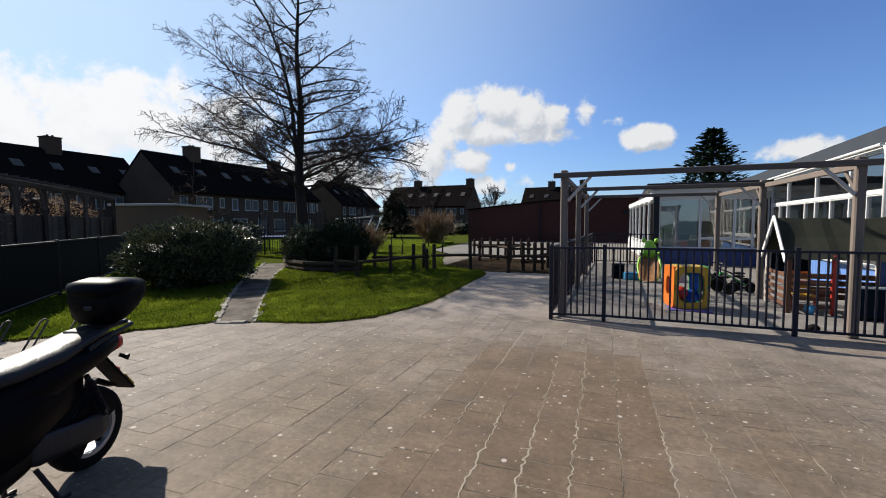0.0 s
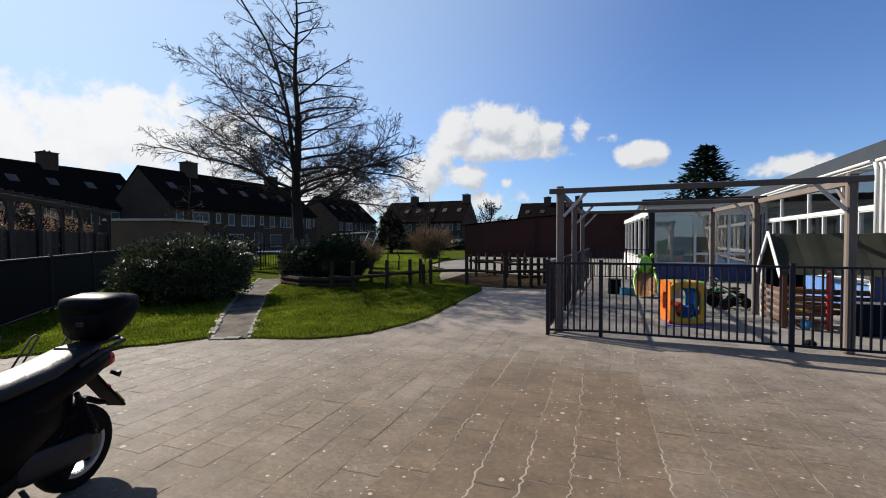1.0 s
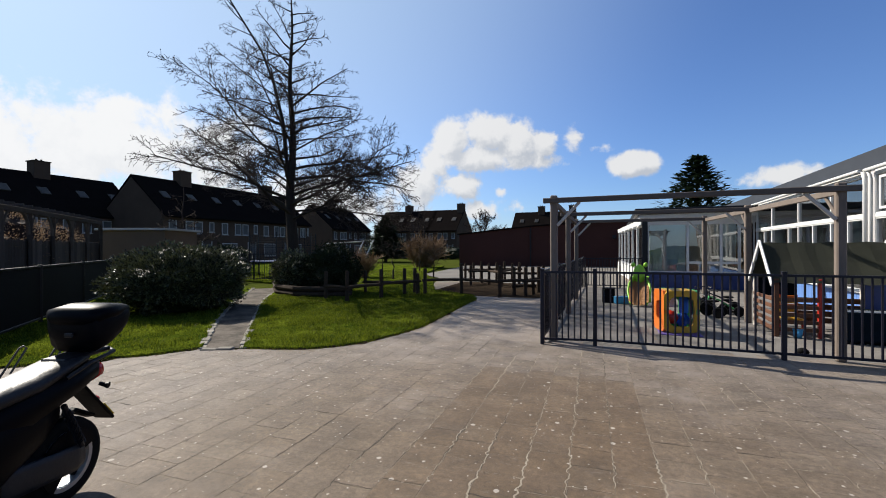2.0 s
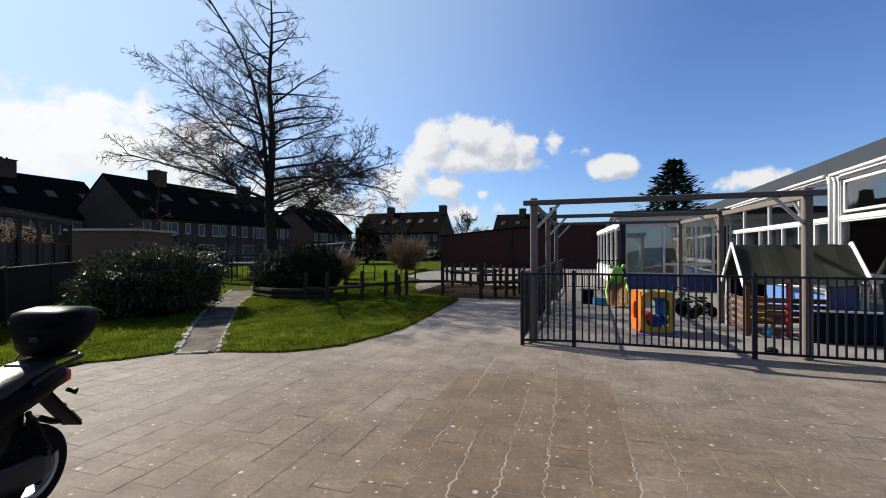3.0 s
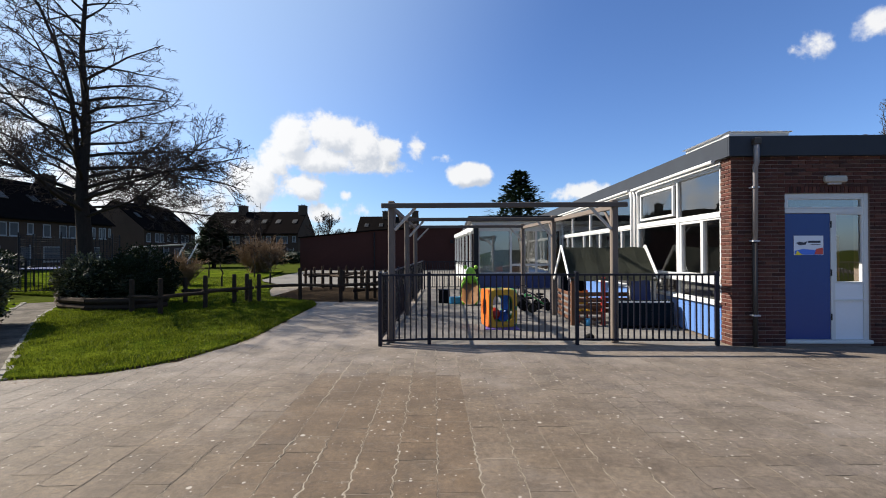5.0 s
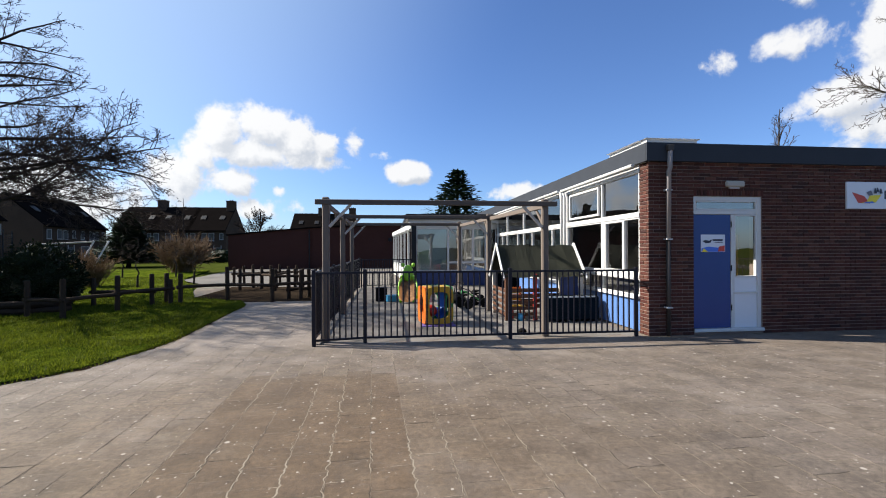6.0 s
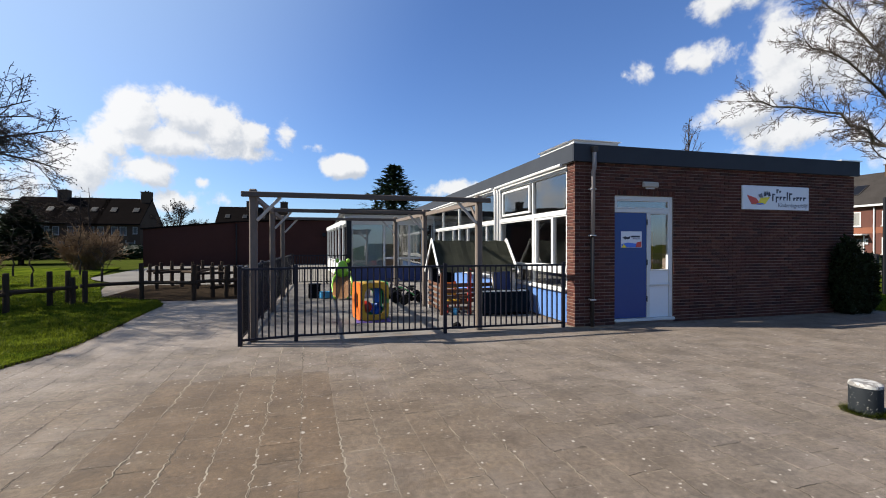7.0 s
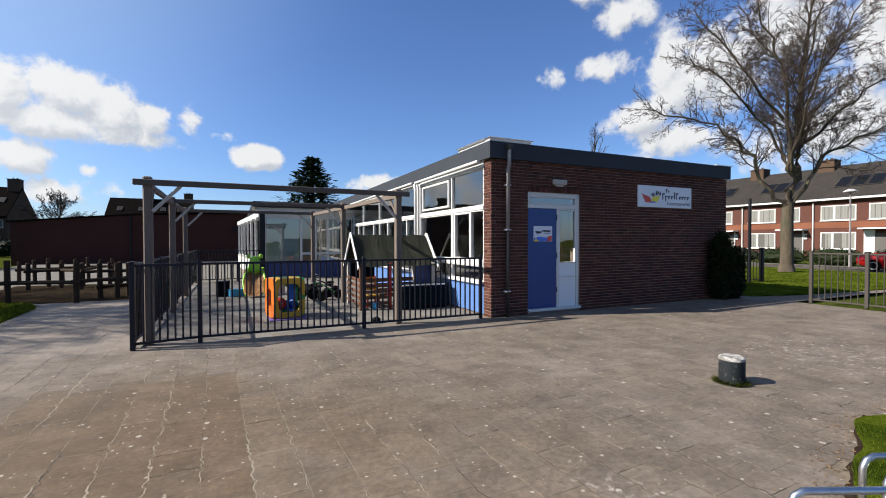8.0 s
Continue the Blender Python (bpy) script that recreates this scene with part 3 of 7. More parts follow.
def turf(name, outline, label):
    """A lawn, a little proud of the paving, with a crumbled earth edge."""
    bm = bmesh.new()
    rim = [bm.verts.new((x, y, -0.02)) for x, y in outline]
    top = [bm.verts.new((x + 0.03 * noise.noise((x * 3, y * 3, 1)), y + 0.03 * noise.noise((x * 3, y * 3, 7)), 0.028)) for x, y in outline]
    n = len(rim)
    for i in range(n):
        bm.faces.new((rim[i], rim[(i + 1) % n], top[(i + 1) % n], top[i]))
    f = bm.faces.new(top)
    bmesh.ops.triangulate(bm, faces=[f])
    bmesh.ops.recalc_face_normals(bm, faces=bm.faces[:])
    return single(name, bm, M["turf"], label, "lawn", kind="structure")


turf("lawn", LAWN_A, "short bright green lawn beside the paved yard")
turf("lawn", LAWN_B, "small patch of green lawn by the shrub")


def blades(name, count, box_, poly, tall, label, wide=1.0):
    """Grass blades strewn over an outline."""
    rng = np.random.default_rng(5)
    verts, faces = [], []
    x0, x1, y0, y1 = box_
    while len(faces) < count:
        x, y = rng.uniform(x0, x1), rng.uniform(y0, y1)
        if not inside(x, y, poly):
            continue
        k = 0.35 + 1.1 * max(0.0, noise.noise((x * 1.7, y * 1.7, 0.3)) + 0.25) + 1.1 * max(0.0, noise.noise((x * 6.0, y * 6.0, 2.3)) + 0.05)
        h, a, w = tall * k * rng.uniform(0.5, 1.3), rng.uniform(0, 6.28), wide * rng.uniform(0.005, 0.011)
        lx, ly = rng.normal(0, 0.45) * h, rng.normal(0, 0.45) * h
        i = len(verts)
        verts += [(x - w * math.cos(a), y - w * math.sin(a), 0.02), (x + w * math.cos(a), y + w * math.sin(a), 0.02), (x + lx, y + ly, 0.025 + h)]
        faces.append((i, i + 1, i + 2))
    return tagged(new(name, ready_mesh(name, verts, faces, M["blade"])), label, "grass", kind="stuff")


path = sheet("path", PATH_LEFT + PATH_RIGHT[::-1], 0.006, M["tarmac"], "narrow worn asphalt path between pale edging stones", "path")


# ---- nursery building ----
WX, WY, EX, BACK = 4.73, 7.34, 12.03, 26.0
TOP, SOFFIT = 3.46, 3.13
nursery = thing("nursery_building", (8.4, 7.34, 0), "low flat-roofed brown brick nursery with white window frames", "building")
DOOR = (5.61, 6.98, 0.05, 2.52)
front = bmesh.new()
for x0, x1, z0, z1 in ((WX, DOOR[0], 0, SOFFIT), (DOOR[1], EX, 0, SOFFIT), (DOOR[0], DOOR[1], DOOR[3], SOFFIT)):
    box(front, x0 + (0.012 if x0 == WX else 0), x1, WY + 0.012, WY + 0.3, z0 - (0.05 if z0 == 0 else 0), z1)
front_wall = part("wall", front, M["mortar"], nursery, "brown brick front wall")
pier_wall = part("wall", one_box(WX + 0.012, WX + 0.25, WY + 0.3, 7.63, -0.05, SOFFIT), M["mortar"], nursery)
part("wall", one_box(EX - 0.3, EX - 0.002, WY + 0.3, BACK, -0.05, SOFFIT), M["hall_brick"], nursery)
part("wall", one_box(WX, EX - 0.3, BACK - 0.3, BACK, -0.05, SOFFIT), M["hall_brick"], nursery)
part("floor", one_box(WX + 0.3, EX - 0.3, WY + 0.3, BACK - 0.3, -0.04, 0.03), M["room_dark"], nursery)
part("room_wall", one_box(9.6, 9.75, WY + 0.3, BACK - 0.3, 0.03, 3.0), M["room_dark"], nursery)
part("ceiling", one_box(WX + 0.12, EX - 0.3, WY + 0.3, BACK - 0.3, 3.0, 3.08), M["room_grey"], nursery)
roof = part("roof", one_box(WX + 0.2, EX - 0.1, WY + 0.2, BACK, SOFFIT + 0.01, TOP - 0.06), M["fascia"], nursery, "flat roof")
F0 = 0.07
part("fascia", one_box(WX - F0, EX + F0, WY - F0, WY - F0 + 0.04, SOFFIT, TOP, bevel=0.004), M["fascia"], nursery, "dark blue grey roof fascia")
part("fascia", one_box(WX - F0, WX - F0 + 0.04, WY - F0 + 0.042, BACK, SOFFIT, TOP, bevel=0.004), M["fascia"], nursery)
part("fascia", one_box(EX + F0 - 0.04, EX + F0, WY - F0 + 0.042, BACK, SOFFIT, TOP, bevel=0.004), M["fascia"], nursery)
part("soffit", one_box(WX - F0 + 0.042, WX + 0.2, WY + 0.1, BACK, SOFFIT + 0.003, SOFFIT + 0.02), M["white"], nursery)
part("gutter", one_tube([(WX - F0 - 0.05, WY + 0.3, SOFFIT - 0.02), (WX - F0 - 0.05, 11.1, SOFFIT - 0.04)], 0.035, 8), M["white"], nursery, "white gutter under the fascia")
part("gutter", one_tube([(WX - F0 - 0.05, 11.3, SOFFIT - 0.02), (WX - F0 - 0.05, 18.7, SOFFIT - 0.04)], 0.035, 8), M["white"], nursery)
# ribbed roofing sheet at the corner of the roof
for x0, x1, y0, y1, along in ((WX - 0.1, WX + 0.95, WY - 0.11, WY + 0.12, 0), (WX - 0.12, WX + 0.12, WY + 0.12, WY + 1.32, 1)):
    bm = bmesh.new()
    n = 60 if along == 0 else 74
    row = []
    for k in range(n + 1):
        u = k / n
        z = TOP + 0.064 + 0.009 * math.sin(k * math.pi / 2.0)
        row.append([bm.verts.new((x0 + (x1 - x0) * u, y, z) if along == 0 else (x, y0 + (y1 - y0) * u, z)) for x, y in (((0, y0), (0, y1)) if along == 0 else ((x0, 0), (x1, 0)))])
    for a, b in zip(row, row[1:]):
        bm.faces.new((a[0], b[0], b[1], a[1]))
    bmesh.ops.solidify(bm, geom=bm.faces[:], thickness=0.01)
    part("ribbed_sheet", bm, M["far_white"], nursery, "ribbed pale metal sheet")
# ribs need a support: a low batten under each sheet
part("batten", one_box(WX - 0.06, WX + 0.9, WY - 0.06, WY + 0.08, TOP - 0.01, TOP + 0.053), M["white"], nursery)
part("batten", one_box(WX - 0.06, WX + 0.08, WY + 0.09, WY + 1.28, TOP - 0.01, TOP + 0.053), M["white"], nursery)
part("flashing", one_box(EX - 0.55, EX + 0.1, WY - 0.1, WY + 0.1, TOP, TOP + 0.025), M["steel"], nursery)
# downpipes
pipe = part("downpipe", one_tube([(5.07, WY - 0.12, 3.36), (5.07, WY - 0.12, 3.0), (5.07, WY - 0.085, 2.95), (5.07, WY - 0.07, 1.75)], 0.04, 12), M["dull_pipe"], nursery, "grey downpipe", True)
part("downpipe", one_tube([(5.07, WY - 0.06, 1.75), (5.07, WY - 0.06, 0.0)], 0.036, 12), M["grey_pipe_dark"], nursery, "dark lower downpipe", True)
part("hopper", one_box(5.015, 5.125, WY - 0.165, WY - F0, 3.3, 3.41, bevel=0.01), M["grey_pipe_dark"], pipe)
for z in (0.5, 1.72, 2.6):
    part("bracket", one_box(5.015, 5.125, WY - 0.11, WY - 0.004, z, z + 0.025), M["grey_pipe"], pipe)
side_pipe = part("downpipe", one_tube([(WX - 0.1, 11.2, 3.08), (WX - 0.07, 11.2, 2.9), (WX - 0.07, 11.2, 0.0)], 0.04, 10), M["white"], nursery, "white downpipe between the window bays", True)
part("downpipe", one_tube([(WX - 0.1, 11.03, 3.08), (WX - 0.05, 11.03, 2.9), (WX - 0.05, 11.03, 0.7)], 0.03, 10), M["white"], nursery, "", True)


def window(parent, to3, u0, u1, v0, v1, bar=0.06, deep=0.08, pane_mat="glass", sill=False, frame_mat="white", label=""):
    """A framed pane in the plane given by to3(u, v, w); w points out of the wall."""
    bm = bmesh.new()

    def bit(a, b, c, d, w0, w1):
        p, q = Vector(to3(a, c, w0)), Vector(to3(b, d, w1))
        lo, hi = Vector(map(min, p, q)), Vector(map(max, p, q))
        box(bm, lo.x, hi.x, lo.y, hi.y, lo.z, hi.z, bevel=0.004)

    bit(u0, u0 + bar, v0, v1, -deep, 0)
    bit(u1 - bar, u1, v0, v1, -deep, 0)
    bit(u0 + bar, u1 - bar, v0, v0 + bar, -deep, 0)
    bit(u0 + bar, u1 - bar, v1 - bar, v1, -deep, 0)
    frame_ob = part("window", bm, M[frame_mat], parent, label)
    bm = bmesh.new()
    vs = [bm.verts.new(to3(u, v, -deep * 0.55)) for u, v in ((u0 + bar, v0 + bar), (u1 - bar, v0 + bar), (u1 - bar, v1 - bar), (u0 + bar, v1 - bar))]
    face = bm.faces.new(vs)
    bm.normal_update()
    if face.normal.dot(Vector(to3(u0, v0, 1.0)) - Vector(to3(u0, v0, 0.0))) < 0:
        bmesh.ops.reverse_faces(bm, faces=[face])
    pane = part("pane", bm, M[pane_mat], frame_ob)
    pane.visible_shadow = False
    if sill:
        bm = bmesh.new()
        bit(u0 - 0.05, u1 + 0.05, v0 - 0.05, v0, -deep, 0.08)
        part("sill", bm, M[frame_mat], frame_ob)
    return frame_ob


def side(u, v, w):
    return (WX - w, u, v)


# glazed side wall towards the play yard: bays of windows over a blue boarded parapet
for a, b in ((7.63, 11.0), (11.3, 18.7)):
    base = part("parapet", one_box(WX + 0.04, WX + 0.2, a, b, -0.03, 0.62), M["mortar"], nursery)
    n = int((b - a) / 0.2)
    for k in range(n):
        y0 = a + (b - a) * k / n
        part("panel_board", one_box(WX + 0.002, WX + 0.038, y0 + 0.003, y0 + (b - a) / n - 0.003, 0.03, 0.615, bevel=0.004), M["blue"], base)
    part("sill", one_box(WX - 0.06, WX + 0.2, a, b, 0.625, 0.68, bevel=0.006), M["white"], nursery, "white sill board")
    part("rail", one_box(WX - 0.01, WX + 0.1, a, b, 1.0, 1.1, bevel=0.006), M["white"], nursery)
    part("transom", one_box(WX - 0.015, WX + 0.1, a, b, 2.15, 2.225, bevel=0.006), M["white"], nursery)
    part("head", one_box(WX - 0.005, WX + 0.1, a, b, 3.01, SOFFIT, bevel=0.006), M["white"], nursery)
part("post", one_box(WX + 0.01, WX + 0.12, 11.0, 11.3, 0, SOFFIT), M["grey_pipe"], nursery, "grey post between the bays")
# dark strips added to imitate the unlit room behind the low panes
for a, b in ((7.63, 11.0), (11.3, 18.7)):
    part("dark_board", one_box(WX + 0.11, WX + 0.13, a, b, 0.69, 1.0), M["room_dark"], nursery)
BAYS = [(7.63, 9.1), (9.1, 11.0), (11.3, 12.9), (12.9, 14.86), (14.86, 17.05), (17.05, 18.7)]
for a, b in BAYS:
    window(nursery, side, a, b, 2.225, 3.01, 0.028)
    window(nursery, side, a, b, 0.68, 1.0, 0.022)
for a, b in ((7.63, 8.2), (8.2, 8.98), (9.1, 11.0), (11.3, 12.1), (12.1, 12.9), (12.9, 13.9), (13.9, 14.86), (14.86, 15.6), (15.6, 17.05), (17.05, 17.8), (17.8, 18.7)):
    window(nursery, side, a, b, 1.1, 2.15, 0.05 if 8.1 < a < 8.3 else 0.028)
part("mullion", one_box(WX - 0.012, WX + 0.09, 8.98, 9.1, 1.1, 2.15), M["white"], nursery)
# hopper sash in the top light of the second bay
for a, b in ((9.2, 10.8),):
    window(nursery, lambda u, v, w: (WX - w - 0.03, u, v), a, b, 2.3, 2.94, 0.05, 0.05)


def facing(u, v, w):
    return (u, WY - w, v)


# entrance: blue leaf, white side light and top light, set back a little in the wall
jamb = part("door_frame", one_box(DOOR[0], DOOR[1] - 0.077, WY + 0.03, WY + 0.11, 2.192, 2.268, bevel=0.004), M["white"], nursery, "white painted door frame")
for x0, x1, z0, z1 in ((DOOR[0], DOOR[0] + 0.05, 2.27, DOOR[3]), (DOOR[1] - 0.075, DOOR[1], 0.1, DOOR[3]), (6.37, 6.44, 0.1, 2.19), (DOOR[0] + 0.05, DOOR[1] - 0.075, DOOR[3] - 0.075, DOOR[3])):
    part("jamb", one_box(x0, x1, WY + 0.03, WY + 0.11, z0, z1, bevel=0.004), M["white"], jamb)
part("threshold", one_box(DOOR[0] - 0.01, DOOR[1] + 0.01, WY - 0.04, WY + 0.2, 0.045, 0.1, bevel=0.006), M["white"], jamb)
part("step", one_box(DOOR[0], DOOR[1], WY + 0.0, WY + 0.2, -0.02, 0.044), M["mortar"], jamb)
leaf = part("door", one_box(DOOR[0] + 0.01, 6.368, WY + 0.04, WY + 0.09, 0.105, 2.188, bevel=0.005), M["door_blue"], nursery, "closed blue painted door")
part("panel", one_box(6.442, DOOR[1] - 0.077, WY + 0.05, WY + 0.09, 0.102, 0.74, bevel=0.003), M["door_white"], jamb, "white lower panel")
part("panel", one_box(6.442, DOOR[1] - 0.077, WY + 0.05, WY + 0.09, 0.76, 1.03, bevel=0.003), M["door_white"], jamb)
part("rail", one_box(6.42, DOOR[1] - 0.02, WY + 0.02, WY + 0.06, 0.735, 0.762, bevel=0.003), M["white"], jamb)
for u0, u1, v0, v1 in ((6.44, DOOR[1] - 0.075, 1.03, 2.19), (DOOR[0] + 0.05, DOOR[1] - 0.075, 2.27, DOOR[3] - 0.075)):
    window(nursery, lambda u, v, w: (u, WY + 0.035 - w, v), u0, u1, v0, v1, 0.028, 0.06)
# made-up shelf: its brown and white imitate the reflection in the door glass
shelf_unit = thing("shelf_unit", (6.7, 8.45, 0.03), "made-up brown shelf with boxes standing in for a reflection in the door glass", "shelf", local=True)
for z in (0.02, 0.62, 1.2, 1.78):
    part("board", one_box(-0.55, 0.55, -0.2, 0.2, z, z + 0.03, bevel=0.004), M["shelf_wood"], shelf_unit)
for x in (-0.57, 0.54):
    part("side", one_box(x, x + 0.03, -0.2, 0.2, 0, 1.82, bevel=0.004), M["shelf_wood"], shelf_unit)
part("back", one_box(-0.54, 0.54, 0.17, 0.19, 0.05, 1.78), M["shelf_wood"], shelf_unit)
for x, z, w, h, m in ((-0.35, 1.23, 0.3, 0.3, "room"), (0.15, 1.23, 0.32, 0.38, "sign"), (-0.2, 0.65, 0.5, 0.4, "shelf_wood"), (0.35, 0.65, 0.28, 0.25, "room")):
    part("box", one_box(x - w / 2, x + w / 2, -0.15, 0.15, z, z + h, bevel=0.01), M[m], shelf_unit)
for z in (0.42, 1.15, 1.95):
    part("hinge", one_tube([(6.375, WY + 0.03, z), (6.375, WY + 0.03, z + 0.11)], 0.011, 8), M["black_metal"], leaf)
notice = part("notice", one_box(5.77, 6.25, WY + 0.03, WY + 0.037, 1.5, 1.82, bevel=0.002), M["sign"], leaf, "white printed notice")


def flat_shape(name, pts, y, mat, parent, thick=0.003):
    bm = bmesh.new()
    prism(bm, pts, lambda u, v, w: (u, y - w, v), thick)
    return part(name, bm, mat, parent)


flat_shape("emblem", [(5.78, 1.52), (5.95, 1.505), (6.22, 1.505), (6.24, 1.6), (6.1, 1.58), (5.92, 1.6), (5.78, 1.57)], WY + 0.0295, M["mark_blue"], notice)
flat_shape("emblem", [(6.1, 1.51), (6.235, 1.51), (6.235, 1.62), (6.13, 1.6)], WY + 0.026, M["mark_red"], notice)
flat_shape("emblem", [(5.785, 1.5), (5.9, 1.502), (5.82, 1.57)], WY + 0.026, M["mark_yellow"], notice)
flat_shape("emblem", [(5.8, 1.7), (5.86, 1.66), (5.96, 1.67), (5.99, 1.73), (5.93, 1.705), (5.86, 1.72)], WY + 0.0295, M["ink"], notice)
flat_shape("printed_line", [(6.0, 1.7), (6.2, 1.7), (6.2, 1.735), (6.0, 1.735)], WY + 0.0295, M["ink"], notice)
flat_shape("printed_line", [(6.04, 1.665), (6.2, 1.665), (6.2, 1.68), (6.04, 1.68)], WY + 0.0295, M["ink_grey"], notice)
light = part("wall_light", one_box(6.22, 6.58, WY - 0.07, WY + 0.005, 2.69, 2.8, bevel=0.02), M["room"], nursery, "pale box lamp, unlit")
part("bracket", one_box(6.3, 6.5, WY - 0.03, WY + 0.004, 2.66, 2.69), M["grey_pipe"], light)

# name board
board = part("sign_board", one_box(8.71, 10.58, WY - 0.035, WY - 0.004, 2.31, 2.82, bevel=0.003), M["sign"], nursery, "white name board with a boat emblem")
SY = WY - 0.036
flat_shape("emblem", [(8.82, 2.62), (8.95, 2.42), (9.2, 2.41), (9.08, 2.55)], SY, M["mark_red"], board)
flat_shape("emblem", [(9.0, 2.42), (9.32, 2.43), (9.45, 2.58), (9.2, 2.56), (9.12, 2.44)], SY - 0.004, M["mark_yellow"], board)
flat_shape("emblem", [(9.05, 2.415), (9.3, 2.42), (9.25, 2.45), (9.1, 2.44)], SY - 0.008, M["mark_blue"], board)
flat_shape("emblem", [(9.12, 2.62), (9.18, 2.56), (9.26, 2.57), (9.22, 2.66)], SY - 0.008, M["ink_grey"], board)
for x, z, w, h in ((9.28, 2.6, 0.06, 0.1), (9.34, 2.63, 0.04, 0.08), (9.4, 2.6, 0.06, 0.09)):
    flat_shape("emblem", [(x, z), (x + w, z), (x + w, z + 0.02), (x + w * 0.6, z + h), (x + w * 0.2, z + h)], SY - 0.012, M["ink"], board)
# the name in plain strokes of its size and colour
for x0, x1, z0, z1 in ((9.64, 9.7, 2.67, 2.76), (9.72, 9.77, 2.68, 2.73), (9.52, 9.6, 2.5, 2.66), (9.62, 9.7, 2.47, 2.6), (9.73, 9.8, 2.52, 2.6), (9.83, 9.9, 2.52, 2.6), (9.93, 9.97, 2.52, 2.7), (10.0, 10.09, 2.52, 2.68), (10.12, 10.19, 2.52, 2.59), (10.21, 10.29, 2.52, 2.6), (10.31, 10.38, 2.52, 2.6), (10.41, 10.49, 2.52, 2.6)):
    flat_shape("stroke", [(x0, z0), (x0 + 0.034, z0), (x0 + 0.034, z1 - 0.034), (x1, z1 - 0.034), (x1, z1), (x0, z1)], SY, M["ink"], board)


def lettering(name, words, height, m, mat, parent):
    """Raised printed words, as a mesh in the built-in font."""
    curve = bpy.data.curves.new(name, "FONT")
    curve.body, curve.size, curve.extrude = words, height, 0.001
    temp = bpy.data.objects.new(name, curve)
    scene.collection.objects.link(temp)
    me = bpy.data.meshes.new_from_object(temp.evaluated_get(bpy.context.evaluated_depsgraph_get()))
    bpy.data.objects.remove(temp)
    bpy.data.curves.remove(curve)
    me.transform(m)
    me.transform(root_of(parent).matrix_basis.inverted())
    me.materials.clear()
    me.materials.append(mat)
    ob = new(name, me)
    ob.parent = parent
    return ob


lettering("lettering", "Kinderdagverblijf", 0.125, pose(9.68, SY - 0.002, 2.375, 90, 0, 0), M["ink_grey"], board)

# ---- wing at the back of the play yard ----
WINGY = 19.0
wing = thing("wing_building", (3.0, 19.0, 0), "low white-framed glazed wing with a dark flat roof", "building")
part("roof", one_box(0.75, WX + 0.6, WINGY - 0.55, 31.0, 2.86, 3.08, bevel=0.01), M["black_metal"], wing, "dark flat roof edge")
part("eave_board", one_box(0.9, WX + 0.5, WINGY - 0.35, 31.0, 2.72, 2.858), M["white"], wing)
part("base", one_box(1.1, WX + 0.1, WINGY, WINGY + 0.2, -0.03, 0.62), M["parapet_blue"], wing, "dark blue painted parapet")
part("corner_post", one_box(1.02, 1.22, WINGY - 0.06, WINGY + 0.16, 0, 2.72), M["black_metal"], wing, "dark corner post")
part("floor", one_box(1.1, WX, WINGY + 0.2, 30.5, -0.03, 0.02), M["room_dark"], wing)
part("room_wall", one_box(1.1, WX, 24.0, 24.1, 0.02, 2.7), M["room"], wing)
part("head", one_box(1.22, WX + 0.1, WINGY + 0.01, WINGY + 0.12, 2.5, 2.72), M["white"], wing)


def back_face(u, v, w):
    return (u, WINGY + 0.02 - w, v)


for a, b, c, d in ((1.22, 2.62, 0.62, 2.5), (2.62, 3.2, 0.62, 1.0), (2.62, 3.2, 1.0, 2.5), (3.2, 3.72, 1.0, 2.5), (3.2, 3.72, 0.62, 1.0), (3.72, 4.3, 0.62, 1.0), (3.72, 4.3, 1.0, 2.5), (4.3, WX + 0.05, 0.62, 2.5)):
    window(wing, back_face, a, b, c, d, 0.045)
part("blind", one_box(1.3, 2.55, WINGY + 0.2, WINGY + 0.23, 0.66, 2.5), M["curtain"], wing, "pale blue green blind behind the glass")
part("blind", one_box(3.78, 4.25, WINGY + 0.3, WINGY + 0.32, 1.05, 2.45), M["curtain"], wing)
part("blind", one_box(2.68, 2.95, WINGY + 0.3, WINGY + 0.32, 1.05, 2.45), M["room"], wing)
# side face that runs back from the corner
for k in range(6):
    y0, y1 = WINGY + 0.2 + k * 1.75, WINGY + 0.2 + (k + 1) * 1.75
    skew = lambda u, v, w: (1.05 - (u - WINGY) * 0.075 - w, u, v)
    window(wing, skew, y0, y1, 0.7, 2.5, 0.06)
    for z0, z1 in ((-0.03, 0.7), (2.5, 2.72)):
        bm = one_box(0, 0.1, y0, y1, z0, z1)
        for v in bm.verts:
            v.co.x += 1.0 - (v.co.y - WINGY) * 0.075
        part("wall", bm, M["white"], wing)

# ---- brick hall across the far paving ----
hall = thing("brick_hall", (-5, 38.2, 0), "long blank purple-brown brick hall with a sloping roof edge", "building")
bm = bmesh.new()
prism(bm, [(-13.3, -0.05), (8.0, -0.05), (8.0, 3.95), (-2.0, 3.7), (-6.7, 3.42), (-13.3, 2.8)], lambda u, v, w: (u, 38.0 + (0.35 if u > -6.6 else 0.0) + w, v), 9.0)
part("wall", bm, M["hall_brick"], hall)
bm = bmesh.new()
prism(bm, [(-13.45, 2.8), (-6.7, 3.425), (-2.0, 3.705), (8.1, 3.955), (8.1, 4.05), (-2.0, 3.8), (-6.7, 3.52), (-13.45, 2.9)], lambda u, v, w: (u, 37.85 + w, v), 9.3)
part("roof", bm, M["roof"], hall, "dark roof edge")
part("downpipe", one_tube([(-6.75, 37.9, 3.3), (-6.75, 37.9, 0)], 0.06, 8), M["black_metal"], hall)
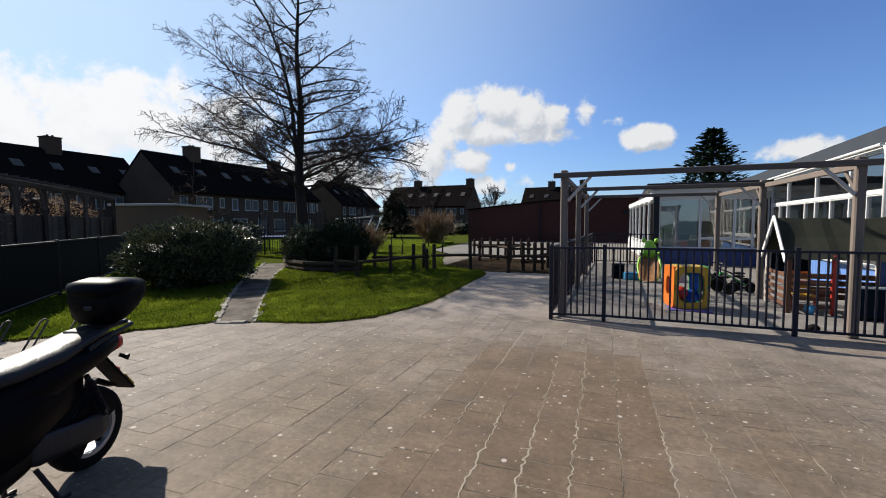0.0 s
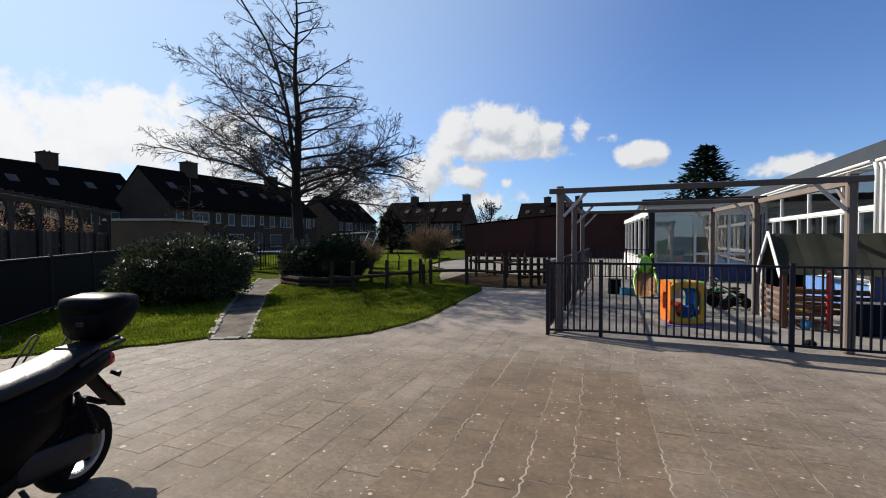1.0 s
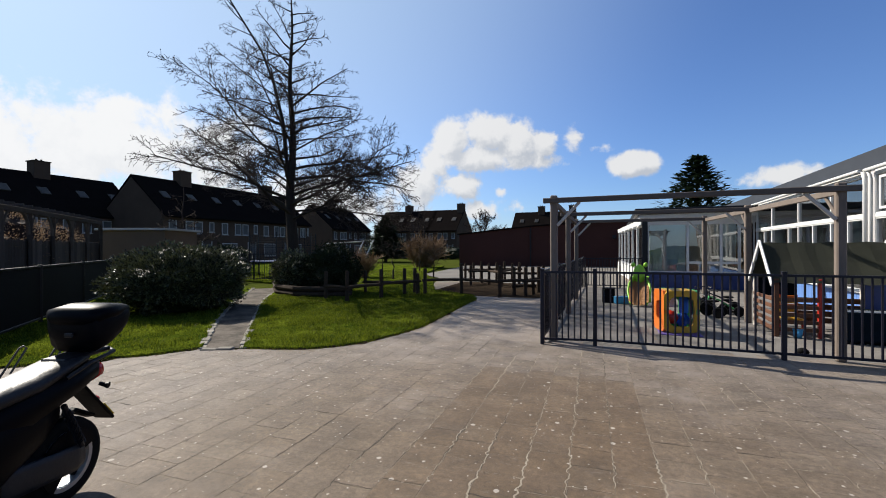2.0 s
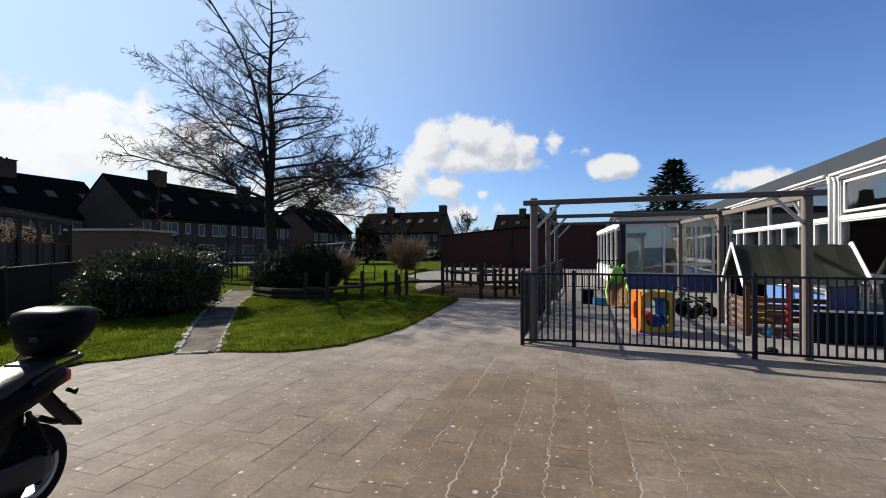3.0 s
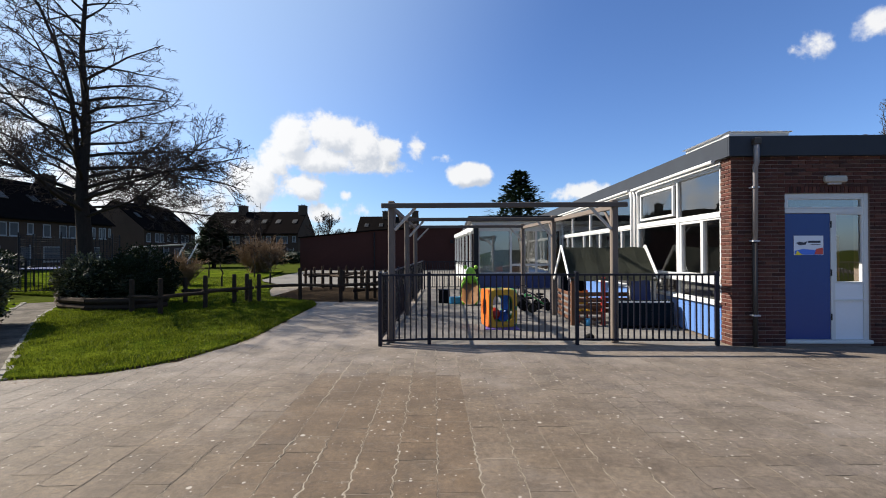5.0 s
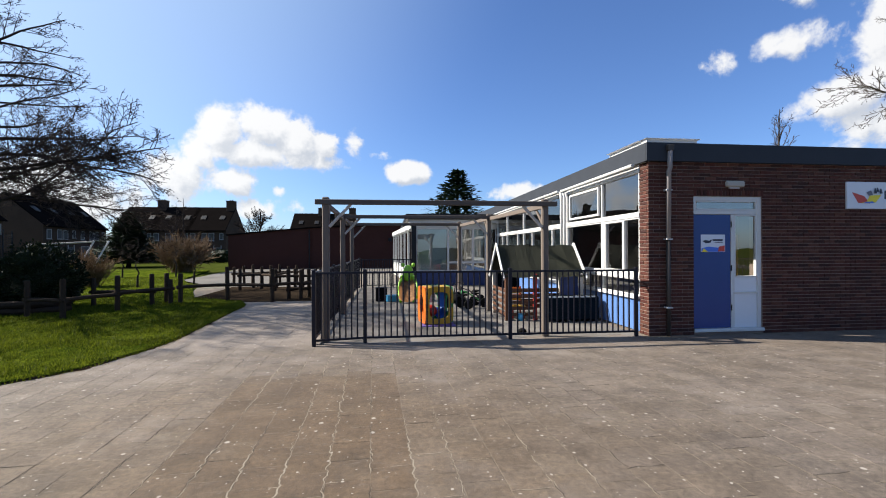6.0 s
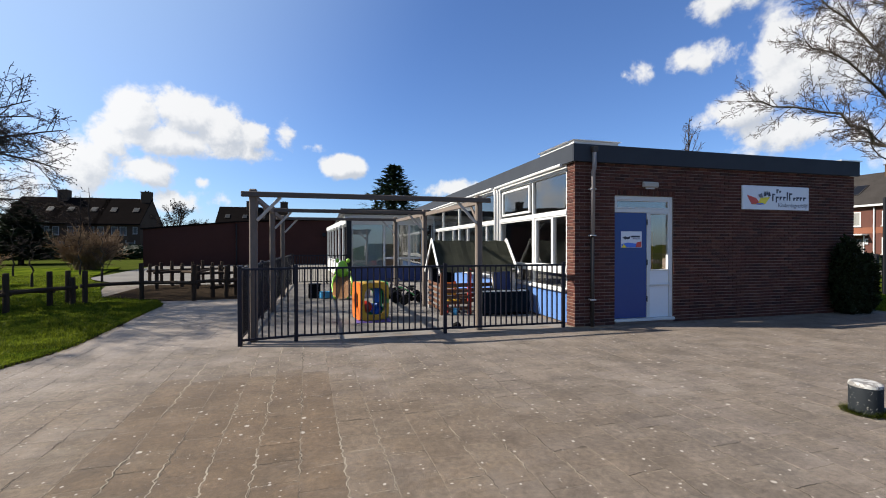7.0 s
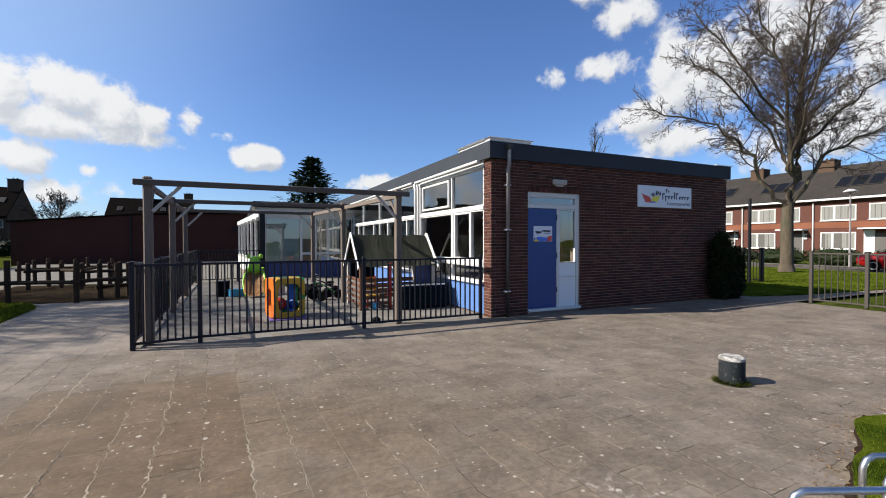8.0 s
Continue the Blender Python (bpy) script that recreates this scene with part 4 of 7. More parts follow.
lamp_ob = part("wall_light", one_box(-0.15, 0.15, 37.9, 38.36, 2.3, 2.6, bevel=0.03), M["black_metal"], hall)


# ---- terraced houses ----
def pleats(u0, u1, z0, z1):
    """A hanging curtain with folds, just behind the pane."""
    bm = bmesh.new()
    n = max(6, int((u1 - u0) / 0.05) // 2 * 2)
    rows = [[bm.verts.new((u0 + (u1 - u0) * k / n, -0.024 - 0.018 * (k % 2), z)) for k in range(n + 1)] for z in (z0, z1)]
    for k in range(n):
        bm.faces.new((rows[0][k], rows[0][k + 1], rows[1][k + 1], rows[1][k]))
    return bm


def house(name, place, rz, wide, deep, eave, ridge, wall, label, group, dormer=True, shift=0.0, chimney=True, panels=False, trim="far_frame", doorway=True):
    """A two-storey terraced house; its front is the local y = 0 face, towards -y."""
    h = thing(name, place, label, "house", group, rz=rz, local=True)
    bm = bmesh.new()
    prism(bm, [(0, -0.05), (deep, -0.05), (deep, eave), (deep / 2, ridge - 0.12), (0, eave)], lambda u, v, w: (w, u, v), wide)
    w_ob = part("wall", bm, wall, h)
    t = (ridge - eave) / (deep / 2)
    over = 0.35
    bm = bmesh.new()
    prism(bm, [(-over, eave - over * t), (deep / 2, ridge), (deep + over, eave - over * t), (deep + over, eave - over * t + 0.16), (deep / 2, ridge + 0.18), (-over, eave - over * t + 0.16)], lambda u, v, w: (w - 0.02, u, v), wide + 0.04)
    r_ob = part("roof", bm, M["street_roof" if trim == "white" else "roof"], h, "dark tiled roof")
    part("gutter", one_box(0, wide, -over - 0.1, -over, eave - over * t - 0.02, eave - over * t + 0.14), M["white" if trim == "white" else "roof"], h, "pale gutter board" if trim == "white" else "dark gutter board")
    front_of = lambda u, v, w: (u, -w, v)
    if trim == "white":
        holes = ((0.55, 1.5, eave - 2.0, eave - 0.7), (1.5, 3.0, eave - 2.0, eave - 0.7), (3.8, 5.0, eave - 2.0, eave - 0.7), (0.55, 1.4, 0.75, 2.2), (1.4, 3.0, 0.75, 2.2), (5.3, 5.55, 1.65, 2.1))
    else:
        holes = ((0.55, 1.35, eave - 1.8, eave - 0.55), (2.3, 3.15, eave - 1.8, eave - 0.55), (3.35, 4.2, eave - 1.8, eave - 0.55), (5.0, 5.6, eave - 1.6, eave - 0.55), (0.6, 2.6, 0.7, 2.2))
    for u0, u1, v0, v1 in holes:
        u0, u1 = u0 * wide / 6 + shift, u1 * wide / 6 + shift
        window(h, lambda u, v, w: (u, -0.03 - w, v), u0, u1, v0, v1, 0.09, 0.1, "pane_far", True, trim)
        if trim == "white":
            for q0, q1 in ((0.05, 0.3), (0.34, 0.62), (0.66, 0.95)) if v0 > 2.5 else ((0.42, 0.62), (0.66, 0.95)):
                part("curtain", pleats(u0 + (u1 - u0) * q0, u0 + (u1 - u0) * q1, v0 + 0.1, v1 - 0.1), M["curtain_pale"], h)
        else:
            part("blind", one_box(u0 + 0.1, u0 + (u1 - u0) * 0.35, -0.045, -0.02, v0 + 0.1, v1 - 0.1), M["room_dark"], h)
        # thin dark plate on the wall, painted as the shade of the room
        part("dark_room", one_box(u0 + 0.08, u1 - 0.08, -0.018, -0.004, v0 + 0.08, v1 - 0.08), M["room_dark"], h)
    if trim == "white":
        part("brick_band", one_box(0.1, wide - 0.1, -0.02, -0.002, 2.56, eave - 2.1), M["orange_brick"], h, "orange brown brick band")
        part("downpipe", one_tube([(0.02, -0.08, 0), (0.02, -0.08, eave - 0.4)], 0.06, 8), M["white"], h)
    if doorway:
        d_ob = part("door", one_box(4.2, 5.2, -0.06, -0.01, 0, 2.1, bevel=0.01), M["room_dark"], h)
        part("frame", one_box(4.1, 4.19, -0.08, -0.004, 0, 2.35), M[trim], d_ob)
        part("frame", one_box(5.21, 5.3, -0.08, -0.004, 0, 2.35), M[trim], d_ob)
    if trim == "white":
        part("side_panel", one_box(3.5, 4.09, -0.06, -0.005, 0, 2.35, bevel=0.01), M["white"], h, "white plate standing in for the brightness seen through the cube beside the door")
        part("canopy", one_box(3.4, 5.6, -0.9, -0.004, 2.4, 2.52, bevel=0.01), M["white"], h)
    if dormer:
        for u in (1.4, 4.3):
            y0 = deep * 0.2
            m = Matrix.Translation((u, y0, eave + y0 * t + 0.19)) @ Matrix.Rotation(math.atan(t), 4, "X")
            rw = part("roof_window", one_box(0, 0.75, 0, 1.0, 0, 0.08, m), M["grey_pipe_dark"], r_ob)
            part("pane", one_box(0.07, 0.68, 0.07, 0.93, 0.081, 0.09, m), M["roof_pane"], rw)
    if panels:
        for k in range(3):
            m = Matrix.Translation((1.0 + k * 1.1, deep * 0.12, eave + deep * 0.12 * t + 0.2)) @ Matrix.Rotation(math.atan(t), 4, "X")
            sp = part("solar_panel", one_box(0, 1.0, 0, 1.7, 0, 0.05, m), M["grey_pipe_dark"], r_ob)
            part("pane", one_box(0.05, 0.95, 0.05, 1.65, 0.051, 0.056, m), M["solar"], sp)
    if chimney:
        c_ob = part("chimney", one_box(wide - 1.3, wide - 0.02, deep / 2 - 0.75, deep / 2 + 0.45, ridge - 0.9, ridge + (1.15 if trim == "far_frame" else 0.7), bevel=0.02), M["house_brick"], h)
        part("cap", one_box(wide - 1.38, wide + 0.02, deep / 2 - 0.82, deep / 2 + 0.52, ridge + (1.152 if trim == "far_frame" else 0.702), ridge + (1.24 if trim == "far_frame" else 0.78)), M["house_brick"], c_ob)
        for k in (-0.2, 0.2):
            part("pot", one_tube([(wide - 0.66 + k, deep / 2 - 0.15, ridge + (1.24 if trim == "far_frame" else 0.78)), (wide - 0.66 + k, deep / 2 - 0.15, ridge + (1.45 if trim == "far_frame" else 1.0))], 0.09, 8), M["house_brick"], c_ob)
    return h


dull = "terraced house of dull brown brick with a dark tiled roof"
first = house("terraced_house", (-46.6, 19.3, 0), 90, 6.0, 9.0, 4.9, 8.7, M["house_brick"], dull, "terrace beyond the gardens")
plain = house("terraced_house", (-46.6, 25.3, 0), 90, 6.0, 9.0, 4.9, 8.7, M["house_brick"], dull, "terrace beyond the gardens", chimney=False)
for k in range(3):
    copy_thing(first if k % 2 else plain, pose(-46.6, 13.3 - 6.0 * k, 0, 0, 0, 90))
for k in range(3):
    copy_thing(plain if k == 1 else first, pose(-39.2, 28.4 + 6.0 * k, 0, 0, 0, 90))
house("terraced_house", (-39.2, 46.4, 0), 90, 3.0, 9.0, 4.9, 8.7, M["house_brick"], "narrow end house of dull brown brick with a dark roof", "terrace beyond the gardens", dormer=False, chimney=False, doorway=False)
for k in range(2):
    copy_thing(plain if k else first, pose(-42.6, 59.3 + 6.0 * k, 0, 0, 0, 90))
for k in range(3):
    copy_thing(plain if k == 1 else first, pose(-43.0 + 5.4 * k, 73.5, 0, 0, 0, 0))
for k in range(2):
    copy_thing(first, pose(-19.0 + 6 * k, 85.0, 0, 0, 0, 0))
red = house("terraced_house", (46.5, 57.2, 0), -90, 6.0, 8.5, 5.2, 8.2, M["red_brick"], "terraced house of red brick with white window frames", "terrace along the street", dormer=False, panels=True, trim="white")
for k in range(1, 10):
    copy_thing(red, pose(46.5, 57.2 - 6.0 * k, 0, 0, 0, -90))
sheet("road", [(27, -80), (31.6, -80), (31.6, 120), (27, 120)], -0.045, M["tarmac"], "asphalt street in front of the terrace", "road")
sheet("pavement", [(31.6, -80), (32.8, -80), (32.8, 120), (31.6, 120)], -0.03, M["slab"], "pale paved strip beside the street", "pavement")

# ---- play yard: pergola and fence ----
pergola = thing("pergola", (1, 9, 0), "weathered grey timber pergola frame over the play yard", "pergola")
ROWS_Y = (7.58, 10.85, 14.0)
ROWS_X = ((-0.95, 2.89), (-1.03, 2.6), (-1.09, 2.34))
for y, (xl, xr) in zip(ROWS_Y, ROWS_X):
    for x in (xl, xr):
        part("post", one_box(x - 0.058, x + 0.058, y - 0.056, y + 0.056, 0, 2.46, bevel=0.018), M["grey_wood"], pergola)
    part("beam", one_beam((xl - 0.17, y - 0.065, 2.37), (xr + 0.2, y - 0.065, 2.37), 0.07, 0.085), M["grey_beam"], pergola)
    for x, s in ((xl, 1), (xr, -1)):
        part("brace", one_beam((x + s * 0.06, y - 0.04, 1.95), (x + s * 0.42, y - 0.04, 2.335), 0.035, 0.05), M["pale_wood"], pergola, "pale diagonal brace")
for side_x in (0, 1):
    p, q, r = (Vector((ROWS_X[k][side_x], ROWS_Y[k], 0)) for k in range(3))
    part("beam", one_beam(p + Vector((0, 0.08, 2.34)), r + Vector((0, 0.2, 2.34)), 0.06, 0.09), M["grey_wood"], pergola)
    for a, b in ((p, q), (q, r)):
        d = (b - a).normalized()
        part("brace", one_beam(a + d * 0.06 + Vector((0.02, 0, 1.95)), a + d * 0.43 + Vector((0.02, 0, 2.32)), 0.035, 0.05), M["grey_wood"], pergola)


def bar_fence(name, posts, high, label, gap=0.1, bar=0.0138, group="", post=0.03, mat="black_metal", low=0.09):
    """A metal fence: posts along a line, two rails and upright bars between them."""
    f = thing(name, (*posts[0], 0), label, "fence", group)
    for x, y in posts:
        p_ob = part("post", one_box(x - post, x + post, y - post, y + post, 0, high + 0.04, bevel=0.006), M[mat], f)
        part("cap", one_box(x - post - 0.004, x + post + 0.004, y - post - 0.004, y + post + 0.004, high + 0.041, high + 0.055, bevel=0.004), M[mat], p_ob)
    for (x0, y0), (x1, y1) in zip(posts, posts[1:]):
        a, b = Vector((x0, y0, 0)), Vector((x1, y1, 0))
        d = (b - a).normalized()
        a, b = a + d * post, b - d * post
        for z in (low, high):
            part("rail", one_beam(a + Vector((0, 0, z)), b + Vector((0, 0, z)), 0.03, 0.035, 0.003), M[mat], f)
        n = max(2, round((b - a).length / gap))
        shared = None
        for k in range(1, n):
            p = a + (b - a) * k / n
            if shared is None:
                shared = mesh_of("bar", one_tube([(0, 0, low), (0, 0, high)], bar, 6, caps=False), M[mat])
            ob = new("bar", shared)
            ob.parent = f
            ob.location = p - f.location
    return f


bar_fence("bar_fence", [(-1.1, 7.26), (-0.29, 7.42), (2.2, 7.4), (4.5, 7.36)], 1.18, "dark navy metal bar fence round the play yard", group="play yard fence", mat="fence_metal", bar=0.0145)
bar_fence("bar_fence", [(-1.12, 7.42), (-1.13, 9.9), (-1.14, 12.4), (-1.16, 14.9), (-1.18, 18.3)], 1.18, "dark navy metal bar fence along the play yard", group="play yard fence", mat="fence_metal", bar=0.0145)
bar_fence("bar_fence", [(-1.1, 18.4), (0.2, 18.45), (1.0, 18.5)], 1.15, "dark navy metal bar fence at the back of the yard", group="play yard fence", mat="fence_metal", bar=0.0145)

# ---- trees ----
def ring_points(p, d, r, n, a0=None):
    a = d.cross(Vector((0, 0, 1)) if abs(d.z) < 0.95 else Vector((1, 0, 0))).normalized() if a0 is None else a0
    b = d.cross(a)
    return [p + (a * math.cos(2 * math.pi * i / n) + b * math.sin(2 * math.pi * i / n)) * r for i in range(n)]


class Wood:
    """Collects tapered stems and turns them into a trunk mesh and a crown mesh."""

    def __init__(self, seed, least=0.008):
        self.least = least
        self.rng = random.Random(seed)
        self.sets = {"trunk": ([], []), "crown": ([], [])}

    def stem(self, pts, r0, r1, n, where):
        verts, faces = self.sets[where]
        base = len(verts)
        k = len(pts)
        for i, p in enumerate(pts):
            d = (pts[min(i + 1, k - 1)] - pts[max(i - 1, 0)]).normalized()
            t = i / (k - 1)
            verts.extend(tuple(v) for v in ring_points(p, d, r0 + (r1 - r0) * t, n))
        for i in range(k - 1):
            for j in range(n):
                a, b = base + i * n + j, base + i * n + (j + 1) % n
                faces.append((a, b, b + n, a + n))

    def bend(self, p, d, length, steps, wander, lift):
        """A crooked line from p; lift bends it up (or down) on its way."""
        out, d = [p.copy()], d.normalized()
        for _ in range(steps):
            d = (d + Vector((self.rng.gauss(0, wander), self.rng.gauss(0, wander), self.rng.gauss(0, wander) + lift))).normalized()
            out.append(out[-1] + d * length / steps)
        return out

    def branch(self, p, d, length, r, level, deepest, spread, lift, dense, cones=0.0):
        rng = self.rng
        steps = max(2, min(9, int(length / 0.28)))
        pts = self.bend(p, d, length, steps, 0.055 + 0.035 * level, lift)
        thick = level <= 1
        self.stem(pts, r, max(self.least * 0.7, r * 0.2), 6 if thick else 3, "trunk" if thick else "crown")
        if level >= deepest:
            if cones and rng.random() < cones:
                verts, faces = self.sets["crown"]
                q = pts[-1] + Vector((rng.gauss(0, 0.03), rng.gauss(0, 0.03), -0.02))
                s, b = rng.uniform(0.009, 0.02), len(verts)
                verts.extend([(q.x - s, q.y, q.z), (q.x + s, q.y, q.z), (q.x, q.y - s, q.z), (q.x, q.y + s, q.z), (q.x, q.y, q.z - 1.6 * s), (q.x, q.y, q.z + 1.6 * s)])
                for f in ((0, 2, 5), (2, 1, 5), (1, 3, 5), (3, 0, 5), (2, 0, 4), (1, 2, 4), (3, 1, 4), (0, 3, 4)):
                    faces.append(tuple(b + i for i in f))
            return
        count = max(2, int(length * dense[level]))
        for k in range(count):
            t0 = 0.28 if level == 1 else 0.16
            t = t0 + (0.98 - t0) * (k + rng.random()) / count
            i = min(len(pts) - 2, int(t * (len(pts) - 1)))
            f = t * (len(pts) - 1) - i
            q = pts[i].lerp(pts[i + 1], f)
            along = (pts[i + 1] - pts[i]).normalized()
            a, b = ring_frame((0, 0, 0), along)
            ang = rng.uniform(0, 6.283)
            out = a * math.cos(ang) * 1.0 + b * math.sin(ang) * 0.75
            d2 = (along * math.cos(spread) + out * math.sin(spread)).normalized()
            l2 = length * rng.uniform(0.24, 0.46) * (1.12 - 0.72 * t)
            self.branch(q, d2, max(0.14, l2), max(self.least, r * (0.4 - 0.22 * t)), level + 1, deepest, spread, lift * 0.6 + 0.012, dense, cones)


def tree(name, place, label, build, bark, twigs, seed, category="tree", group="", least=0.008):
    t = thing(name, place, label, category, group, local=True)
    w = Wood(seed, least)
    build(w)
    for key, mat in (("trunk", bark), ("crown", twigs)):
        verts, faces = w.sets[key]
        ob = new(key, ready_mesh(key, verts, faces, mat, True))
        ob.parent = t
    return t


LEFT_REACH = ((0.0, 0.82), (0.1, 0.86), (0.2, 0.82), (0.3, 0.6), (0.42, 0.47), (0.56, 0.37), (0.7, 0.29), (0.85, 0.19), (1.0, 0.1))
RIGHT_REACH = ((0.0, 0.95), (0.08, 1.0), (0.2, 0.7), (0.3, 0.55), (0.45, 0.42), (0.6, 0.31), (0.8, 0.19), (1.0, 0.08))


def along_table(table, s):
    """Share of the widest reach at the height s of the crown."""
    for (a, u), (b, v) in zip(table, table[1:]):
        if s <= b:
            return u + (v - u) * (s - a) / (b - a)
    return table[-1][1]


def alder(w, high=12.1, reach=6.6, r0=0.25, limbs=62, first=2.7, deepest=4, dense=(0, 4.2, 7.2, 12.0), second=True):
    """Straight leader, tiers of long limbs that rise from the stem and level out towards the tips."""
    rng = w.rng
    lead = [Vector((0, 0, -0.1)), Vector((0.01, 0, 0.5))] + [Vector((0.05 * math.sin(k * 1.3), 0.05 * math.cos(k), 0.5 + (high - 0.5) * k / 13)) for k in range(1, 14)]
    w.stem(lead[:2], r0 * 1.45, r0 * 1.08, 12, "trunk")
    w.stem(lead[1:8], r0 * 1.08, r0 * 0.5, 10, "trunk")
    w.stem(lead[7:], r0 * 0.5, 0.02, 8, "trunk")
    left = Vector((-0.76, -0.65, 0))
    rise = ((3.6, 0.0), (4.8, 0.16), (6.7, 0.32), (8.3, 0.68), (9.5, 1.12), (11.4, 2.3), (12.1, 2.75))
    if second:
        w.stem([left * o + Vector((0, 0, z)) for z, o in rise], r0 * 0.38, 0.016, 8, "trunk")
    for k in range(limbs):
        t = (k + 0.5) / limbs
        z = first + (high - 0.4 - first) * t ** 1.1
        s = (z - first) / (high - first)
        az = k * 2.399 + rng.uniform(-0.3, 0.3)
        lee = 0.5 + 0.5 * math.cos(az - 3.85)
        length = reach * (lee * along_table(LEFT_REACH, s) + (1 - lee) * along_table(RIGHT_REACH, s)) * rng.uniform(0.84, 1.06) + 0.2
        el = radians(14 + 6 * lee + 10 * s + rng.uniform(-8, 8))
        start = Vector((0.05 * math.sin(z), 0.05 * math.cos(z), z))
        if second and z > 6 and k % 3 == 0:
            off = next((u + (v - u) * (z - a) / (b - a) for (a, u), (b, v) in zip(rise, rise[1:]) if z <= b), 2.7)
            start = left * off + Vector((0, 0, z))
        d = Vector((math.cos(az) * math.cos(el), math.sin(az) * math.cos(el), math.sin(el)))
        w.branch(start, d, length, r0 * (0.3 - 0.2 * s) * (1.0 if k % 3 else 0.7), 1, deepest, radians(48), -0.008 if second else -0.004, dense, 0.4)


def street_crown(w):
    """Stout flared trunk that forks low; long limbs arch out and end in a haze of fine twigs."""
    rng = w.rng
    across, away = Vector((0.906, -0.423, 0)), Vector((0.423, 0.906, 0))
    w.stem([Vector((0, 0, -0.1)), Vector((0, 0, 0.25)), Vector((0.02, 0, 0.9)), Vector((0.03, 0.02, 2.2)), Vector((0.04, 0, 3.3))], 0.285, 0.235, 14, "trunk")
    w.stem([Vector((0, 0, -0.1)), Vector((0, 0, 0.35))], 0.39, 0.275, 14, "trunk")
    limbs = (
        (0.36, ((0.0, 2.9), (0.3, 4.4), (0.5, 6.1), (0.55, 8.0), (0.6, 9.6), (0.9, 11.6), (1.1, 13.8)), 0.0),
        (0.2, ((0.1, 3.2), (0.15, 4.4), (-0.05, 6.1), (-0.5, 9.0), (-1.2, 10.8), (-2.1, 13.0)), -0.5),
        (0.17, ((0.0, 2.9), (-0.9, 3.9), (-1.5, 5.2), (-2.1, 6.0), (-3.2, 6.9), (-5.0, 7.5), (-6.6, 7.8)), 0.4),
        (0.15, ((0.1, 3.1), (0.9, 4.3), (1.6, 5.5), (3.0, 6.2), (5.6, 7.4), (7.4, 8.2)), -0.3),
        (0.13, ((0.5, 6.0), (2.0, 7.0), (4.2, 8.8), (6.0, 9.9)), 0.8),
        (0.12, ((-0.2, 7.2), (-1.6, 9.0), (-3.0, 11.0), (-4.2, 12.6)), 0.5),
        (0.1, ((-0.1, 5.4), (-1.6, 7.2), (-3.4, 8.9), (-5.0, 9.8)), -0.6),
        (0.12, ((0.6, 8.4), (1.8, 10.2), (3.1, 12.6)), -0.5),
        (0.11, ((0.2, 4.6), (0.6, 6.0), (1.0, 8.0), (1.4, 9.4)), 3.2),
        (0.11, ((0.2, 4.6), (-0.4, 6.0), (-0.9, 7.8), (-1.2, 9.4)), -3.4),
        (0.1, ((0.5, 6.4), (1.0, 8.4), (1.8, 10.4)), 3.4),
        (0.1, ((0.4, 6.8), (-0.4, 9.0), (-1.0, 11.0)), -3.0),
        (0.08, ((0.6, 9.2), (-0.6, 11.0), (-1.4, 13.4)), 1.6),
    )
    for r, line, deep in limbs:
        pts = []
        for k, (u, z) in enumerate(line):
            s = k / (len(line) - 1)
            pts.append(across * u + away * deep * s + Vector((0, 0, z)))
        soft = smoothed_line(pts, 3, rng)
        r *= 0.62
        w.stem(soft, r, 0.022, 8, "trunk")
        total = sum((b - a).length for a, b in zip(soft, soft[1:]))
        count = int(total * 4.4)
        for k in range(count):
            t = 0.26 + 0.74 * (k + rng.random()) / count
            i = min(len(soft) - 2, int(t * (len(soft) - 1)))
            q = soft[i].lerp(soft[i + 1], t * (len(soft) - 1) - i)
            along = (soft[i + 1] - soft[i]).normalized()
            a, b = ring_frame((0, 0, 0), along)
            ang = rng.uniform(0, 6.283)
            d = along * 0.75 + (a * math.cos(ang) + b * math.sin(ang)) * 0.75 + Vector((0, 0, 0.12))
            w.branch(q, d, rng.uniform(1.0, 2.7) * (1.15 - 0.5 * t), max(0.013, r * 0.42 * (1 - 0.7 * t)), 2, 5, radians(42), 0.01, (0, 0, 5.6, 7.5, 11.0), 0.3)


def smoothed_line(pts, steps, rng):
    """A line through the points with round bends and a little crookedness."""
    out = []
    for k in range(len(pts) - 1):
        p0, p1, p2, p3 = pts[max(0, k - 1)], pts[k], pts[k + 1], pts[min(len(pts) - 1, k + 2)]
        for j in range(steps):
            t = j / steps
            q = 0.5 * (2 * p1 + (p2 - p0) * t + (2 * p0 - 5 * p1 + 4 * p2 - p3) * t * t + (3 * p1 - p0 - 3 * p2 + p3) * t ** 3)
            if k + j:
                q = q + Vector((rng.gauss(0, 0.09), rng.gauss(0, 0.09), rng.gauss(0, 0.07)))
            out.append(q)
    return out + [pts[-1]]


